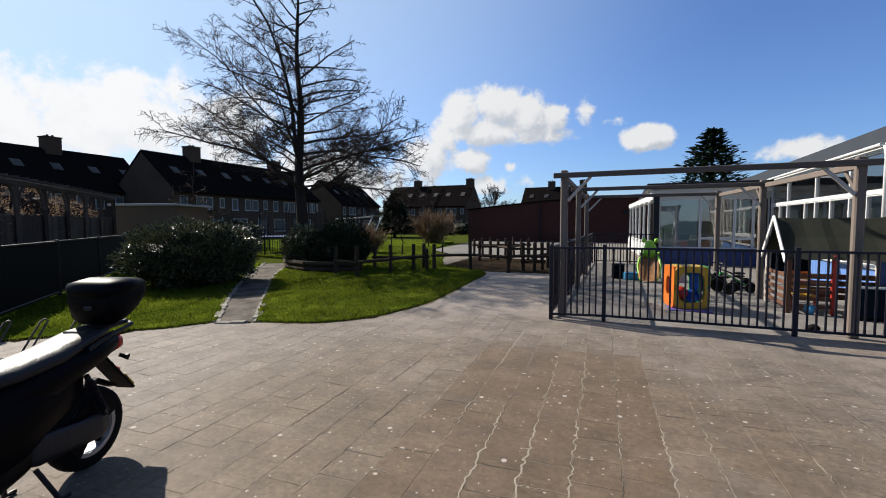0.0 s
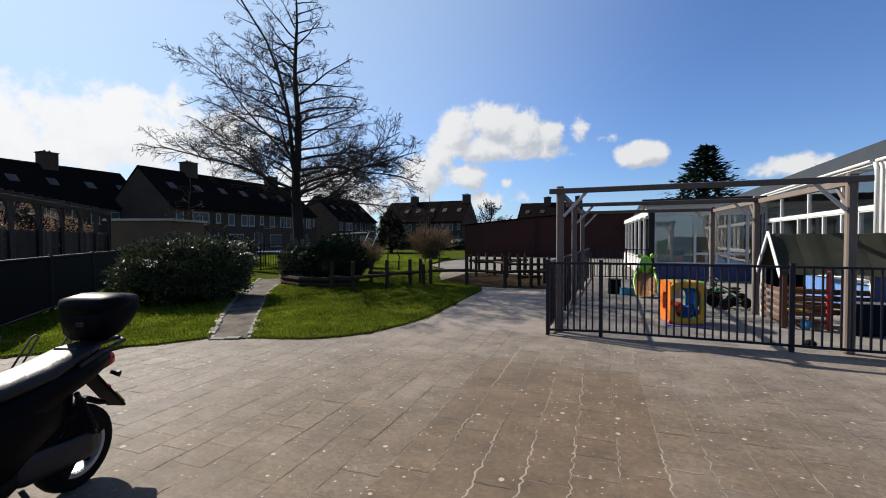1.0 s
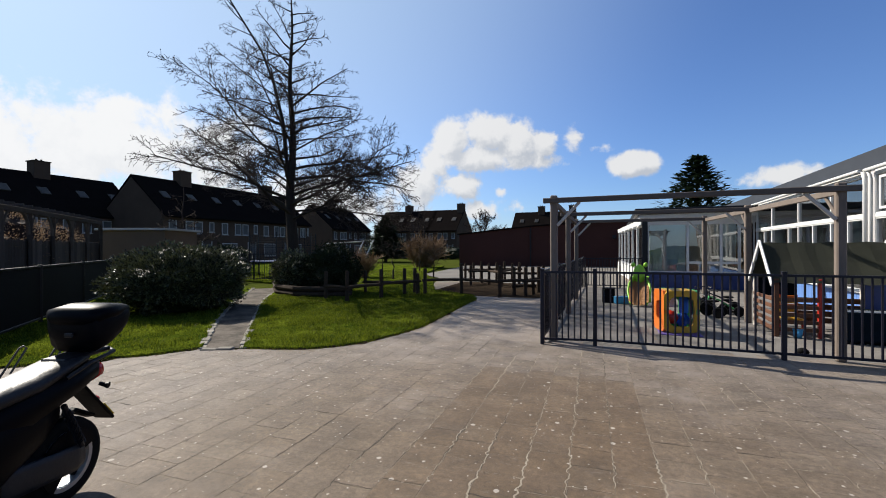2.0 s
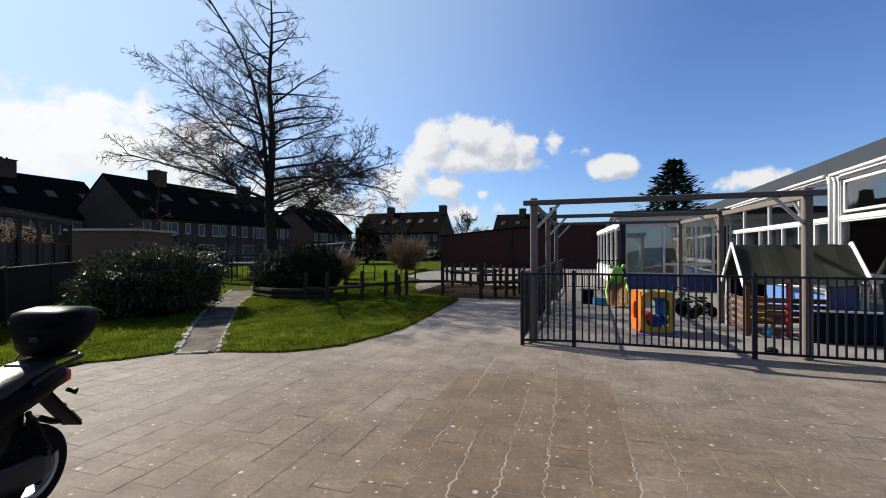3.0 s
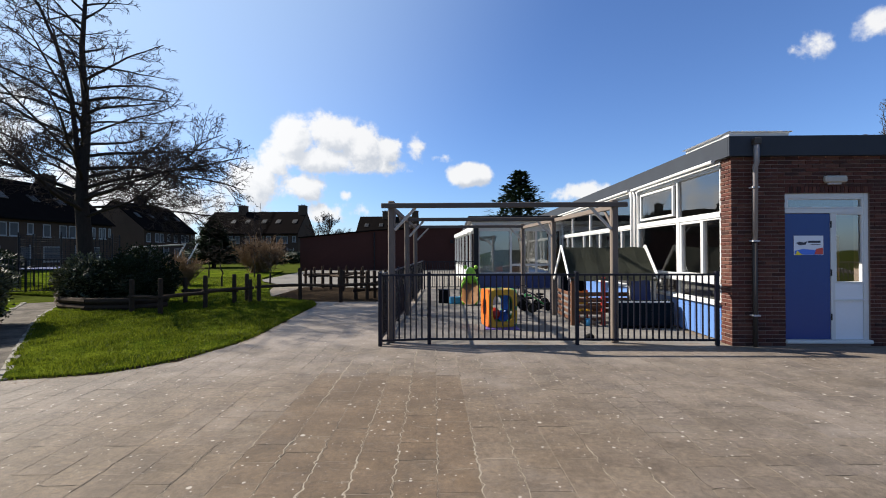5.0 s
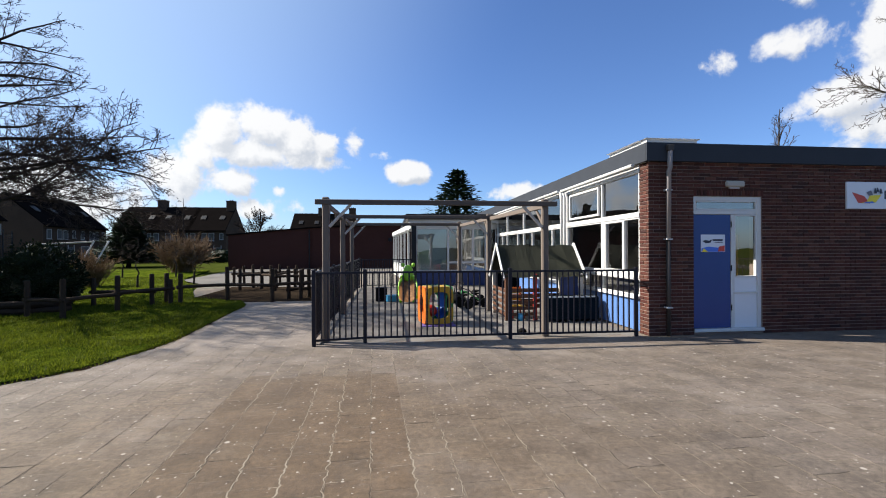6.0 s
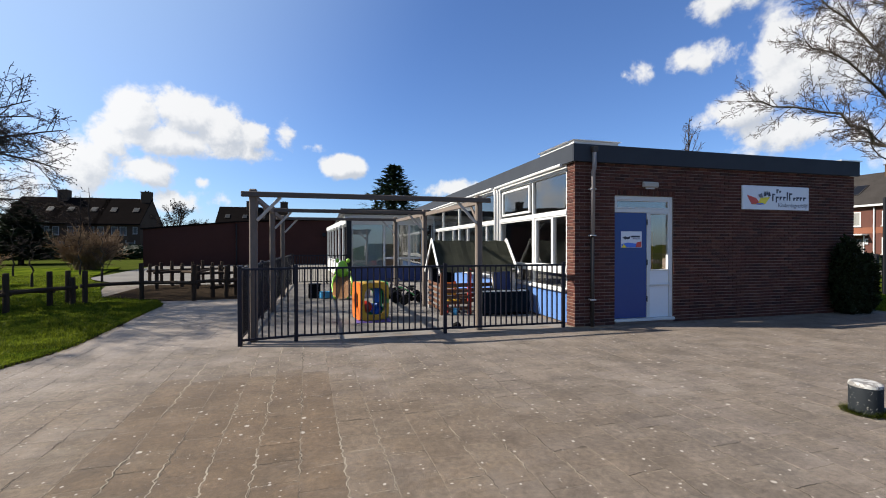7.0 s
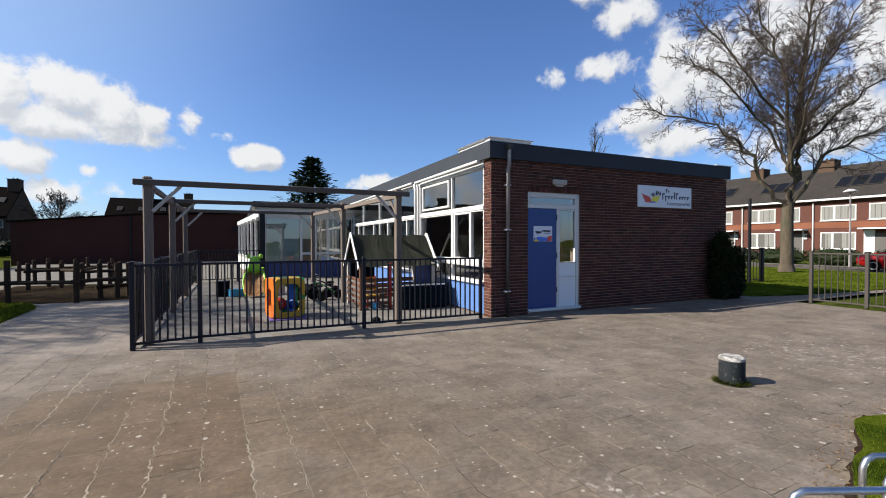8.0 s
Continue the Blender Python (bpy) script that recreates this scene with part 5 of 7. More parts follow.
def plane_tree(w, high=15.0, reach=8.2, r0=0.27, fork=3.4, limbs=19, deepest=5, dense=(0, 3.3, 5.0, 6.4, 8.0), buds=0.3):
    """Stout trunk that forks low into wide rising limbs."""
    rng = w.rng
    w.stem([Vector((0, 0, -0.1)), Vector((0.02, 0, 0.35)), Vector((0.03, 0.03, 1.2)), Vector((0.06, 0.0, fork))], r0 * 1.35, r0 * 0.86, 14, "trunk")
    up = [Vector((0.06, 0, fork - 0.1)), *[Vector((x, y, fork + (high - fork) * s)) for x, y, s in ((0.25, -0.1, 0.155), (0.3, 0.1, 0.345), (0.5, 0.1, 0.56), (0.4, 0.3, 1.0))]]
    w.stem(up, r0 * 0.8, 0.04, 10, "trunk")
    for k in range(limbs):
        az = k * 2.399 + rng.uniform(-0.3, 0.3)
        s = k / limbs
        z = fork - 0.4 + (high - fork) * 0.75 * s ** 1.2
        el = radians(28 + 34 * s + rng.uniform(-6, 8))
        d = Vector((math.cos(az) * math.cos(el), math.sin(az) * math.cos(el), math.sin(el)))
        w.branch(Vector((0.1 + 0.2 * s, 0, z)), d, reach * (1.05 - 0.45 * s) * rng.uniform(0.85, 1.1), r0 * (0.34 - 0.2 * s), 1, deepest, radians(44), 0.012, dense, buds)


tree("alder_tree", (-12.3, 14.4, 0), "tall bare alder with small dark cones behind the shrubs", alder, M["bark"], M["twig"], 14, least=0.0075)
tree("street_tree", (23.75, 11.8, 0), "large bare street tree with a pale stout trunk on grass", street_crown, M["bark_pale"], M["twig_pale"], 4, least=0.008)


def small_crown(high, reach, limbs=13, deep=4):
    return lambda w: alder(w, high, reach, 0.02 * high, limbs, high * 0.2, deep, (0, 9.0 / reach, 16.0 / reach, 26.0 / reach), False)


for x, y, high, reach, seed in ((-22.0, 17.1, 5.0, 2.6, 21), (-27.5, 62.0, 8.6, 4.2, 22), (-33.0, 72.0, 9.0, 3.6, 27), (30.0, 6.5, 6.0, 2.4, 28), (-36.0, 95.0, 9.0, 5.5, 29)):
    tree("bare_tree", (x, y, 0), "slender bare tree with thin dark twigs", small_crown(high, reach), M["twig"], M["twig"], seed, group="bare trees in the distance", least=0.02)


def upright_crown(w, high=14.3, first=5.0, limbs=26):
    """Slender tree with steep limbs that run up beside the stem."""
    w.stem([Vector((0, 0, -0.1)), Vector((0.05, 0, high * 0.4)), Vector((0, 0.05, high * 0.75)), Vector((0.05, 0, high))], 0.2, 0.02, 8, "trunk")
    for k in range(limbs):
        s, az = k / limbs, k * 2.399
        el = radians(66 + w.rng.uniform(-6, 12))
        d = Vector((math.cos(az) * math.cos(el), math.sin(az) * math.cos(el), math.sin(el)))
        w.branch(Vector((0, 0, first + (high - first - 1.6) * s)), d, 3.4 * (1 - 0.5 * s), 0.07 * (1 - 0.5 * s), 1, 4, radians(30), 0.01, (0, 3.4, 4.0, 4.0), 0.0)


tree("bare_tree", (35.3, 36.0, 0), "tall slender bare tree behind the nursery roof", upright_crown, M["twig_pale"], M["twig_pale"], 26, group="bare trees in the distance", least=0.014)
tree("bare_tree", (-17.5, 60.0, 0), "round-headed bare tree behind the hall", lambda w: plane_tree(w, 6.8, 3.6, 0.15, 2.6, 20, 4, (0, 5.5, 8.0, 9.0), 0.0), M["twig"], M["twig"], 23, group="bare trees in the distance", least=0.016)


def conifer(place, high, reach, label, name="conifer_tree", seed=3):
    """Dense dark conifer: drooping sprays in tiers, with a ragged outline."""
    t = thing(name, place, label, "tree", local=True)
    rng = random.Random(seed)
    part("trunk", one_tube([(0, 0, -0.1), (0, 0, high * 0.6), (0, 0, high * 0.98)], [0.22, 0.12, 0.02], 8), M["bark"], t)
    verts, faces = [], []
    for k in range(5200):
        z = high * (1 - rng.random() ** 0.75) * 0.93 + 0.4
        s = z / high
        tier = 0.82 + 0.3 * math.sin(z * 5.2 + 1.5 * math.sin(k))
        r = reach * max(0.0, 1 - s) ** 0.72 * rng.uniform(0.35, 1.0) * tier * 0.8 + 0.05
        a = rng.uniform(0, 6.283)
        c = Vector((math.cos(a) * r, math.sin(a) * r, z))
        out = Vector((math.cos(a), math.sin(a), rng.uniform(-0.2, 0.55))).normalized()
        wide = Vector((-math.sin(a), math.cos(a), rng.uniform(-0.3, 0.3)))
        l, w2 = rng.uniform(0.3, 0.75), rng.uniform(0.1, 0.24)
        i = len(verts)
        verts.extend(tuple(v) for v in (c - out * l * 0.5 - wide * w2 * 0.3, c + wide * w2, c + out * l * 0.6, c - wide * w2))
        faces.append((i, i + 1, i + 2, i + 3))
    ob = new("crown", ready_mesh("crown", verts, faces, M["needle"]))
    ob.parent = t
    return t


conifer((6.5, 42.0, 0), 9.6, 6.6, "tall dark conifer behind the nursery roof")
conifer((-25.4, 46.0, 0), 5.3, 4.4, "broad dark conifer beside the far houses", seed=8)


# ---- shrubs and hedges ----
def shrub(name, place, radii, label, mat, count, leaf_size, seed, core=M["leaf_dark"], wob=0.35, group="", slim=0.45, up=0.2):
    """A shrub: many leaves over an added dark core that imitates the inner shade."""
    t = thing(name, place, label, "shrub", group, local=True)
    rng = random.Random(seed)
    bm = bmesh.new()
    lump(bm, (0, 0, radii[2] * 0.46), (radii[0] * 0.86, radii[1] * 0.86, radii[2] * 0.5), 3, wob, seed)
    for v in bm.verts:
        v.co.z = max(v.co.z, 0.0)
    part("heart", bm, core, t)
    verts, faces = [], []
    for _ in range(count):
        a, u = rng.uniform(0, 6.283), rng.uniform(-0.95, 1.0)
        flat = math.sqrt(max(0.0, 1 - abs(u) ** 2.4))
        n = Vector((math.cos(a) * flat, math.sin(a) * flat, u))
        k = rng.uniform(0.84, 1.06) * (1 + wob * 0.6 * noise.noise(n * 2.6 + Vector((seed, 1, 2))) + 0.12 * noise.noise(n * 9 + Vector((2, seed, 5))))
        c = Vector((n.x * radii[0] * k, n.y * radii[1] * k, radii[2] * 0.5 + n.z * radii[2] * 0.5 * k))
        if c.z < 0.03:
            continue
        along = (n + Vector((rng.gauss(0, 0.6), rng.gauss(0, 0.6), rng.gauss(0, 0.5) + up))).normalized()
        across = along.cross(Vector((rng.gauss(0, 1), rng.gauss(0, 1), rng.gauss(0, 1)))).normalized()
        l = leaf_size * rng.uniform(0.6, 1.3)
        i = len(verts)
        verts.extend(tuple(v) for v in (c, c + along * l * 0.5 + across * l * slim * 0.5, c + along * l, c + along * l * 0.5 - across * l * slim * 0.5))
        faces.append((i, i + 1, i + 2, i + 3))
    ob = new("leaves", ready_mesh("leaves", verts, faces, mat))
    ob.parent = t
    return t


shrub("shrub", (-10.4, 8.05, 0), (1.42, 1.55, 1.6), "broad rounded evergreen shrub on the small lawn", M["leaf"], 34000, 0.075, 3, up=0.45)
shrub("shrub", (-9.1, 12.75, 0), (0.84, 0.9, 1.66), "dense dark evergreen shrub beside the timber edging", M["leaf_dark"], 7000, 0.09, 4)
shrub("shrub", (-10.7, 12.7, 0), (0.72, 0.75, 1.4), "leafy evergreen shrub with pale-edged leaves", M["leaf"], 5200, 0.1, 5)
shrub("shrub", (11.5, 7.12, 0), (0.36, 0.2, 1.6), "tall dark ivy shrub against the brick wall", M["leaf_dark"], 5000, 0.08, 6)
shrub("shrub", (12.0, 7.1, 0), (0.22, 0.2, 1.3), "loose dark shrub at the end of the wall", M["leaf_dark"], 2600, 0.08, 7)


def broom(high, wide, stems):
    """Many thin stems that fan out from the ground."""
    def build(w):
        for k in range(stems):
            az, lean = w.rng.uniform(0, 6.283), w.rng.uniform(0.02, 0.75) ** 0.7
            d = Vector((math.cos(az) * lean, math.sin(az) * lean, 1.0))
            q = Vector((w.rng.gauss(0, wide * 0.16), w.rng.gauss(0, wide * 0.16), -0.03))
            w.branch(q, d, high * w.rng.uniform(0.6, 1.05), 0.02, 2, 4, radians(26), 0.01, (0, 0, 12.0 / high, 9.0), 0.0)
    return build


tree("dry_shrub", (-14.6, 33.0, 0), "bare reddish-brown shrub of thin upright twigs", broom(2.7, 2.2, 150), M["straw"], M["straw"], 8, "shrub", least=0.016)
tree("dry_shrub", (-12.6, 20.3, 0), "small bare brown shrub on the lawn", broom(1.6, 1.0, 70), M["straw"], M["straw"], 9, "shrub", least=0.01)
for x, y, h, seed in ((-10.4, 19.6, 2.1, 31), (-12.3, 27.0, 2.4, 32), (-14.9, 26.5, 2.6, 33), (-9.4, 22.5, 1.9, 34)):
    tree("sapling", (x, y, 0), "thin young bare tree on the lawn", lambda w, h=h: alder(w, h, h * 0.3, 0.035, 10, h * 0.45, 3, (0, 6.0, 6.0), False), M["bark"], M["twig"], seed, group="saplings on the lawn", least=0.009)
swing = thing("swing_frame", (-18.0, 27.2, 0), "slanting pale poles of a garden swing frame", "swing", local=True)
for s in (0.0, 0.8):
    part("pole", one_tube([(s, 0, 0), (s + 0.9, 0.5, 2.15)], 0.045, 8), M["grey_pipe"], swing)
part("crossbar", one_tube([(0.9, 0.5, 2.1), (-1.8, -0.6, 1.9)], 0.045, 8), M["pale_wood"], swing)
part("pole", one_tube([(-1.8, -0.6, 1.9), (-2.1, -1.2, 0)], 0.045, 8), M["pale_wood"], swing)
shrub("shrub", (-13.2, 43.0, 0), (1.6, 1.2, 2.0), "round evergreen shrub before the far houses", M["leaf_dark"], 2500, 0.16, 10)
for k in range(9):
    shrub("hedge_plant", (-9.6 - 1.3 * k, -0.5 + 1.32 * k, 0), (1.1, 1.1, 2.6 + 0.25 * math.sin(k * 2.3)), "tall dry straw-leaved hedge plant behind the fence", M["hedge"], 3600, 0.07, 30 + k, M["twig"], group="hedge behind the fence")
for k in range(8):
    shrub("hedge_plant", (-21.5 - 2.2 * k, 19.5 + 2.1 * k, 0), (1.6, 1.3, 1.5 + 0.3 * math.sin(k * 1.9)), "low dark hedge plant along the gardens", M["leaf_dark"], 1500, 0.14, 50 + k, group="garden hedge")
for k in range(10):
    shrub("hedge_plant", (-33.0 + 2.3 * k, 60.0 + 0.5 * math.sin(k), 0), (1.7, 1.2, 1.5 + 0.5 * math.sin(k * 2.6)), "dark hedge plant before the far houses", M["leaf_dark"], 900, 0.2, 70 + k, group="far hedge")
for k in range(8):
    shrub("hedge_plant", (33.4, 2.0 + 3.0 * k, 0), (0.5, 1.7, 0.95), "clipped green hedge plant before the terrace", M["leaf_dark"], 700, 0.14, 90 + k, group="front garden hedge")

# ---- gardens: fences, shed, trampoline ----
FA, FB = Vector((-8.0, -0.5, 0)), Vector((-20.0, 11.7, 0))
fdir = (FB - FA).normalized()
fside = Vector((fdir.y, -fdir.x, 0))
board_fence = thing("board_fence", tuple(FA), "tall dark wooden board fence with an arched trellis top", "fence")
length = (FB - FA).length
n = int(length / 0.15)
shared = [mesh_of("fence_board", one_box(-0.07, 0.07, -0.011, 0.011, 0.03, 1.87 - 0.02 * k, bevel=0.004), M["fence_wood"]) for k in range(3)]
for k in range(n):
    ob = new("fence_board", shared[k % 3])
    ob.parent = board_fence
    ob.matrix_basis = pose(*(fdir * (k + 0.5) * length / n), 0, 0, math.degrees(math.atan2(fdir.y, fdir.x)))
posts = int(length / 1.55)
for k in range(posts + 1):
    c = FB - fdir * 1.55 * k + fside * 0.07
    p_ob = part("post", one_beam(c, c + Vector((0, 0, 2.62)), 0.1, 0.1), M["fence_wood"], board_fence)
    for s in (-1, 1):
        if 0 < k or s < 0:
            pts = [c + fdir * s * (0.05 + 0.42 * (1 - math.cos(a))) + Vector((0, 0, 2.0 + 0.6 * math.sin(a))) for a in (0.0, 0.4, 0.8, 1.2, 1.55)]
            part("arch", one_tube(pts, [0.05, 0.05, 0.045, 0.04, 0.04], 6, flat=0.8), M["fence_wood"], p_ob)
for z in (2.66,):
    part("top_beam", one_beam(FA + fside * 0.07 + Vector((0, 0, z)), FB + fside * 0.07 + Vector((0, 0, z)), 0.09, 0.14), M["fence_wood"], board_fence)
for k in range(int(length / 0.5)):
    c = FA + fdir * (0.25 + 0.5 * k) + fside * 0.07 + Vector((0, 0, 2.76))
    part("cross_batten", one_beam(c - fside * 0.32, c + fside * 0.32, 0.05, 0.06, 0.004), M["fence_wood"], board_fence)

PA, PB = Vector((-9.2, 3.5, 0)), Vector((-15.9, 9.65, 0))
pdir = (PB - PA).normalized()
screen = thing("screen_fence", tuple(PA), "low black metal fence with dark screening fabric", "fence")
for k in range(4):
    c = PA + (PB - PA) * k / 3
    part("post", one_beam(c, c + Vector((0, 0, 1.25)), 0.07, 0.07), M["black_metal"], screen)
part("rail", one_beam(PA + Vector((0, 0, 1.2)), PB + Vector((0, 0, 1.2)), 0.05, 0.05), M["black_plastic"], screen)
part("rail", one_beam(PA + Vector((0, 0, 0.1)), PB + Vector((0, 0, 0.1)), 0.05, 0.05), M["black_metal"], screen)
part("fabric", one_beam(PA + Vector((0, 0, 0.65)), PB + Vector((0, 0, 0.65)), 0.012, 1.05, 0.0), M["rubber"], screen, "black screening fabric")

shed = thing("garden_shed", (-20.2, 13.2, 0), "flat-roofed ochre garden shed with a pale roof edge", "shed", rz=21.8, local=True)
part("wall", one_box(-1.45, 1.45, 0, 2.6, -0.03, 2.42), M["render"], shed)
part("roof", one_box(-1.6, 1.6, -0.15, 2.75, 2.422, 2.52, bevel=0.01), M["pale_wood"], shed, "pale roof edge")

jump = thing("trampoline", (-17.3, 19.6, 0), "round dark blue trampoline with a safety net", "trampoline", local=True)
R0 = 1.75
part("mat", lathe(bmesh.new(), [(0.01, 0.84), (R0 - 0.2, 0.84), (R0 - 0.2, 0.86), (0.01, 0.86)], 28), M["rubber"], jump)
part("pad", lathe(bmesh.new(), [(R0 - 0.22, 0.865), (R0 + 0.05, 0.865), (R0 + 0.05, 0.91), (R0 - 0.22, 0.91)], 28), M["parapet_blue"], jump, "dark blue padded rim")
net = bmesh.new()
for k in range(64):
    a = 2 * math.pi * k / 64
    tube(net, [(R0 * math.cos(a), R0 * math.sin(a), 0.91), (R0 * math.cos(a), R0 * math.sin(a), 2.35)], 0.006, 3, False)
for j in range(14):
    z = 0.95 + 0.1 * j
    tube(net, [(R0 * math.cos(2 * math.pi * k / 40), R0 * math.sin(2 * math.pi * k / 40), z) for k in range(41)], 0.006, 3, False)
part("net", net, M["navy"], jump, "dark blue mesh net")
for k in range(6):
    a = 2 * math.pi * k / 6
    part("pole", one_tube([((R0 + 0.08) * math.cos(a), (R0 + 0.08) * math.sin(a), 0.0), ((R0 + 0.1) * math.cos(a), (R0 + 0.1) * math.sin(a), 2.45)], 0.03, 8), M["black_metal"], jump)

bar_fence("bar_fence", [(-17.6, 16.2), (-16.6, 16.7), (-14.9, 17.6)], 1.32, "old dark bar fence at the end of the path", gap=0.12, group="garden fence")

# lawn edging of dark timbers, and the balancing trail of round logs
edging = thing("timber_edging", (-10, 13.2, 0), "low dark timber edging round the planting", "edging")
line = [(-12.0, 13.1), (-10.9, 12.0), (-9.7, 11.5), (-8.5, 11.6), (-8.0, 12.2)]
for (x0, y0), (x1, y1) in zip(line, line[1:]):
    for z in (0.1, 0.27):
        part("timber", one_tube([(x0, y0, z), (x1, y1, z)], 0.09, 8), M["log"], edging)
TRAIL = [(-8.3, 11.25, 0.87), (-7.3, 10.9, 0.92), (-8.15, 13.3, 0.8), (-6.84, 12.1, 0.93), (-6.62, 13.3, 0.9), (-6.45, 13.75, 0.9), (-6.15, 13.35, 0.74), (-5.93, 13.45, 0.9), (-4.88, 14.15, 1.06), (-5.75, 17.9, 0.84), (-5.55, 18.9, 0.82), (-5.05, 18.3, 0.82), (-4.6, 18.8, 0.8), (-3.42, 13.65, 1.02), (-3.12, 14.45, 0.94), (-2.7, 14.2, 0.95), (-2.56, 14.85, 0.94), (-2.5, 15.6, 0.92), (-3.3, 17.6, 0.85), (-2.7, 18.0, 0.85), (-2.3, 17.7, 0.9), (-4.3, 17.4, 0.83), (-3.8, 18.6, 0.8), (-2.05, 14.5, 0.9), (-1.95, 15.6, 0.95)]
FAR_ROW = [(-6.9 + 0.36 * k, 20.6 + 0.14 * k + 0.12 * (k % 2), 0.8 + 0.05 * (k % 3)) for k in range(8)]
FIRST_FAR = len(TRAIL)
TRAIL += FAR_ROW
trail = thing("log_trail", (-5, 14, 0), "children's balancing trail of weathered round logs and posts", "play equipment")
for k, (x, y, h) in enumerate(TRAIL):
    lean = 0.02 * math.sin(k * 3.1)
    part("post", one_tube([(x, y, -0.05), (x + lean, y, h - 0.015), (x + lean, y, h)], [0.062, 0.06, 0.05], 10), M["log"], trail)
for a, b, z in ((0, 1, 0.42), (1, 3, 0.44), (3, 6, 0.47), (7, 8, 0.5), (8, 13, 0.5), (13, 15, 0.52), (15, 17, 0.5), (9, 11, 0.58), (11, 21, 0.58), (21, 18, 0.55), (18, 20, 0.55), (2, 4, 0.4), (14, 16, 0.3), (23, 24, 0.5), (15, 23, 0.5), (FIRST_FAR, FIRST_FAR + 3, 0.5), (FIRST_FAR + 3, FIRST_FAR + 7, 0.52), (FIRST_FAR + 7, 12, 0.55)):
    p, q = Vector(TRAIL[a]), Vector(TRAIL[b])
    p.z = q.z = z
    d = (q - p).normalized() * 0.1
    part("log", one_tube([p - d, p.lerp(q, 0.5) + Vector((0, 0, 0.012)), q + d], 0.05, 8), M["log"], trail)
sheet("chip_bed", [(-4.3, 13.75), (-1.3, 13.85), (-1.3, 19.3), (-6.6, 19.6), (-6.3, 14.6)], 0.001, M["soil"], "bed of brown wood chips under the log trail", "ground")
sheet("far_paving", [(0.6, 18.62), (0.0, 37.9), (-12.5, 37.9), (-10.8, 24.2), (-7.2, 19.7)], 0.002, M["slab"], "sunlit pale paving before the hall", "pavement")

# ---- play yard things ----
hut = thing("playhouse", (3.5, 9.95, 0), "wooden playhouse with an olive felt roof and white gable boards", "playhouse")
HX0, HX1, HYF, HYR, HYB, HE, HR = 2.6, 4.42, 9.35, 9.95, 10.55, 1.02, 1.66
for s, y0 in ((-1, HYF), (1, HYB)):
    bm = bmesh.new()
    n = 14
    rows = []
    for k in range(n + 1):
        u = k / n
        sag = 0.012 * math.sin(k * 1.7)
        rows.append([bm.verts.new((HX0 + (HX1 - HX0) * u, y, z + sag)) for y, z in ((HYR, HR), ((HYR + y0) / 2, (HR + HE) / 2 - 0.02), (y0 + s * 0.08, HE - 0.07))])
    for a, b in zip(rows, rows[1:]):
        for i in range(2):
            bm.faces.new((a[i], b[i], b[i + 1], a[i + 1]))
    bmesh.ops.solidify(bm, geom=bm.faces[:], thickness=0.03)
    part("roof", bm, M["olive"], hut, "olive felt roof")
for x in (HX0 - 0.03, HX1 + 0.03):
    for y0, s in ((HYF, -1), (HYB, 1)):
        part("gable_board", one_beam((x, HYR, HR + 0.03), (x, y0 + s * 0.12, HE - 0.11), 0.03, 0.085), M["white"], hut, "white gable board")
for x, y, m in ((HX0 + 0.06, HYF, "play_wood"), (HX0 + 0.06, HYB, "pale_wood"), (HX1 - 0.06, HYF, "pale_wood"), (HX1 - 0.06, HYB, "pale_wood"), (3.3, HYF, "red")):
    part("post", one_box(x - 0.04, x + 0.04, y - 0.04, y + 0.04, 0, HE, bevel=0.008), M[m], hut)
for k in range(5):
    z = 0.1 + 0.13 * k
    part("slat", one_box(HX0 + 0.02, HX0 + 0.05, HYF, HYB, z, z + 0.07, bevel=0.005), M["play_wood"], hut)
    part("slat", one_box(HX0 + 0.1, 3.26, HYF - 0.03, HYF - 0.005, z, z + 0.07, bevel=0.005), M["play_wood"], hut)
    if k < 4:
        part("slat", one_box(3.34, HX1 - 0.1, HYB, HYB + 0.025, z, z + 0.1, bevel=0.005), M["play_wood"], hut)
part("panel", one_box(2.7, 3.3, HYB - 0.02, HYB, 0.62, HE - 0.05), M["navy"], hut)
part("panel", one_box(3.92, HX1 - 0.1, HYF + 0.06, HYF + 0.08, 0.5, HE), M["parapet_blue"], hut, "dark blue end panel")

cover = thing("sand_table", (4.0, 9.1, 0), "dark navy covered sand table with a pale edge strip", "play equipment")
bm = one_box(3.42, 4.62, 8.95, 9.3, 0.03, 0.55, bevel=0.04)
bmesh.ops.subdivide_edges(bm, edges=bm.edges[:], cuts=2, use_grid_fill=True)
for v in bm.verts:
    v.co += Vector((0.03 * noise.noise(v.co * 4), 0.03 * noise.noise(v.co * 4 + Vector((3, 1, 2))), 0.02 * noise.noise(v.co * 3)))
part("tarpaulin", bm, M["navy"], cover)
part("edge_strip", one_box(3.45, 4.5, 8.915, 8.935, 0.53, 0.56), M["white"], cover)
for x in (3.52, 4.5):
    for y in (9.02, 9.23):
        part("leg", one_box(x - 0.03, x + 0.03, y - 0.03, y + 0.03, 0, 0.06), M["black_plastic"], cover)

cube = thing("play_cube", (1.07, 9.22, 0), "orange and yellow plastic climbing cube with round holes", "toy", rz=12, local=True)
CW, CH = 0.3, 0.76


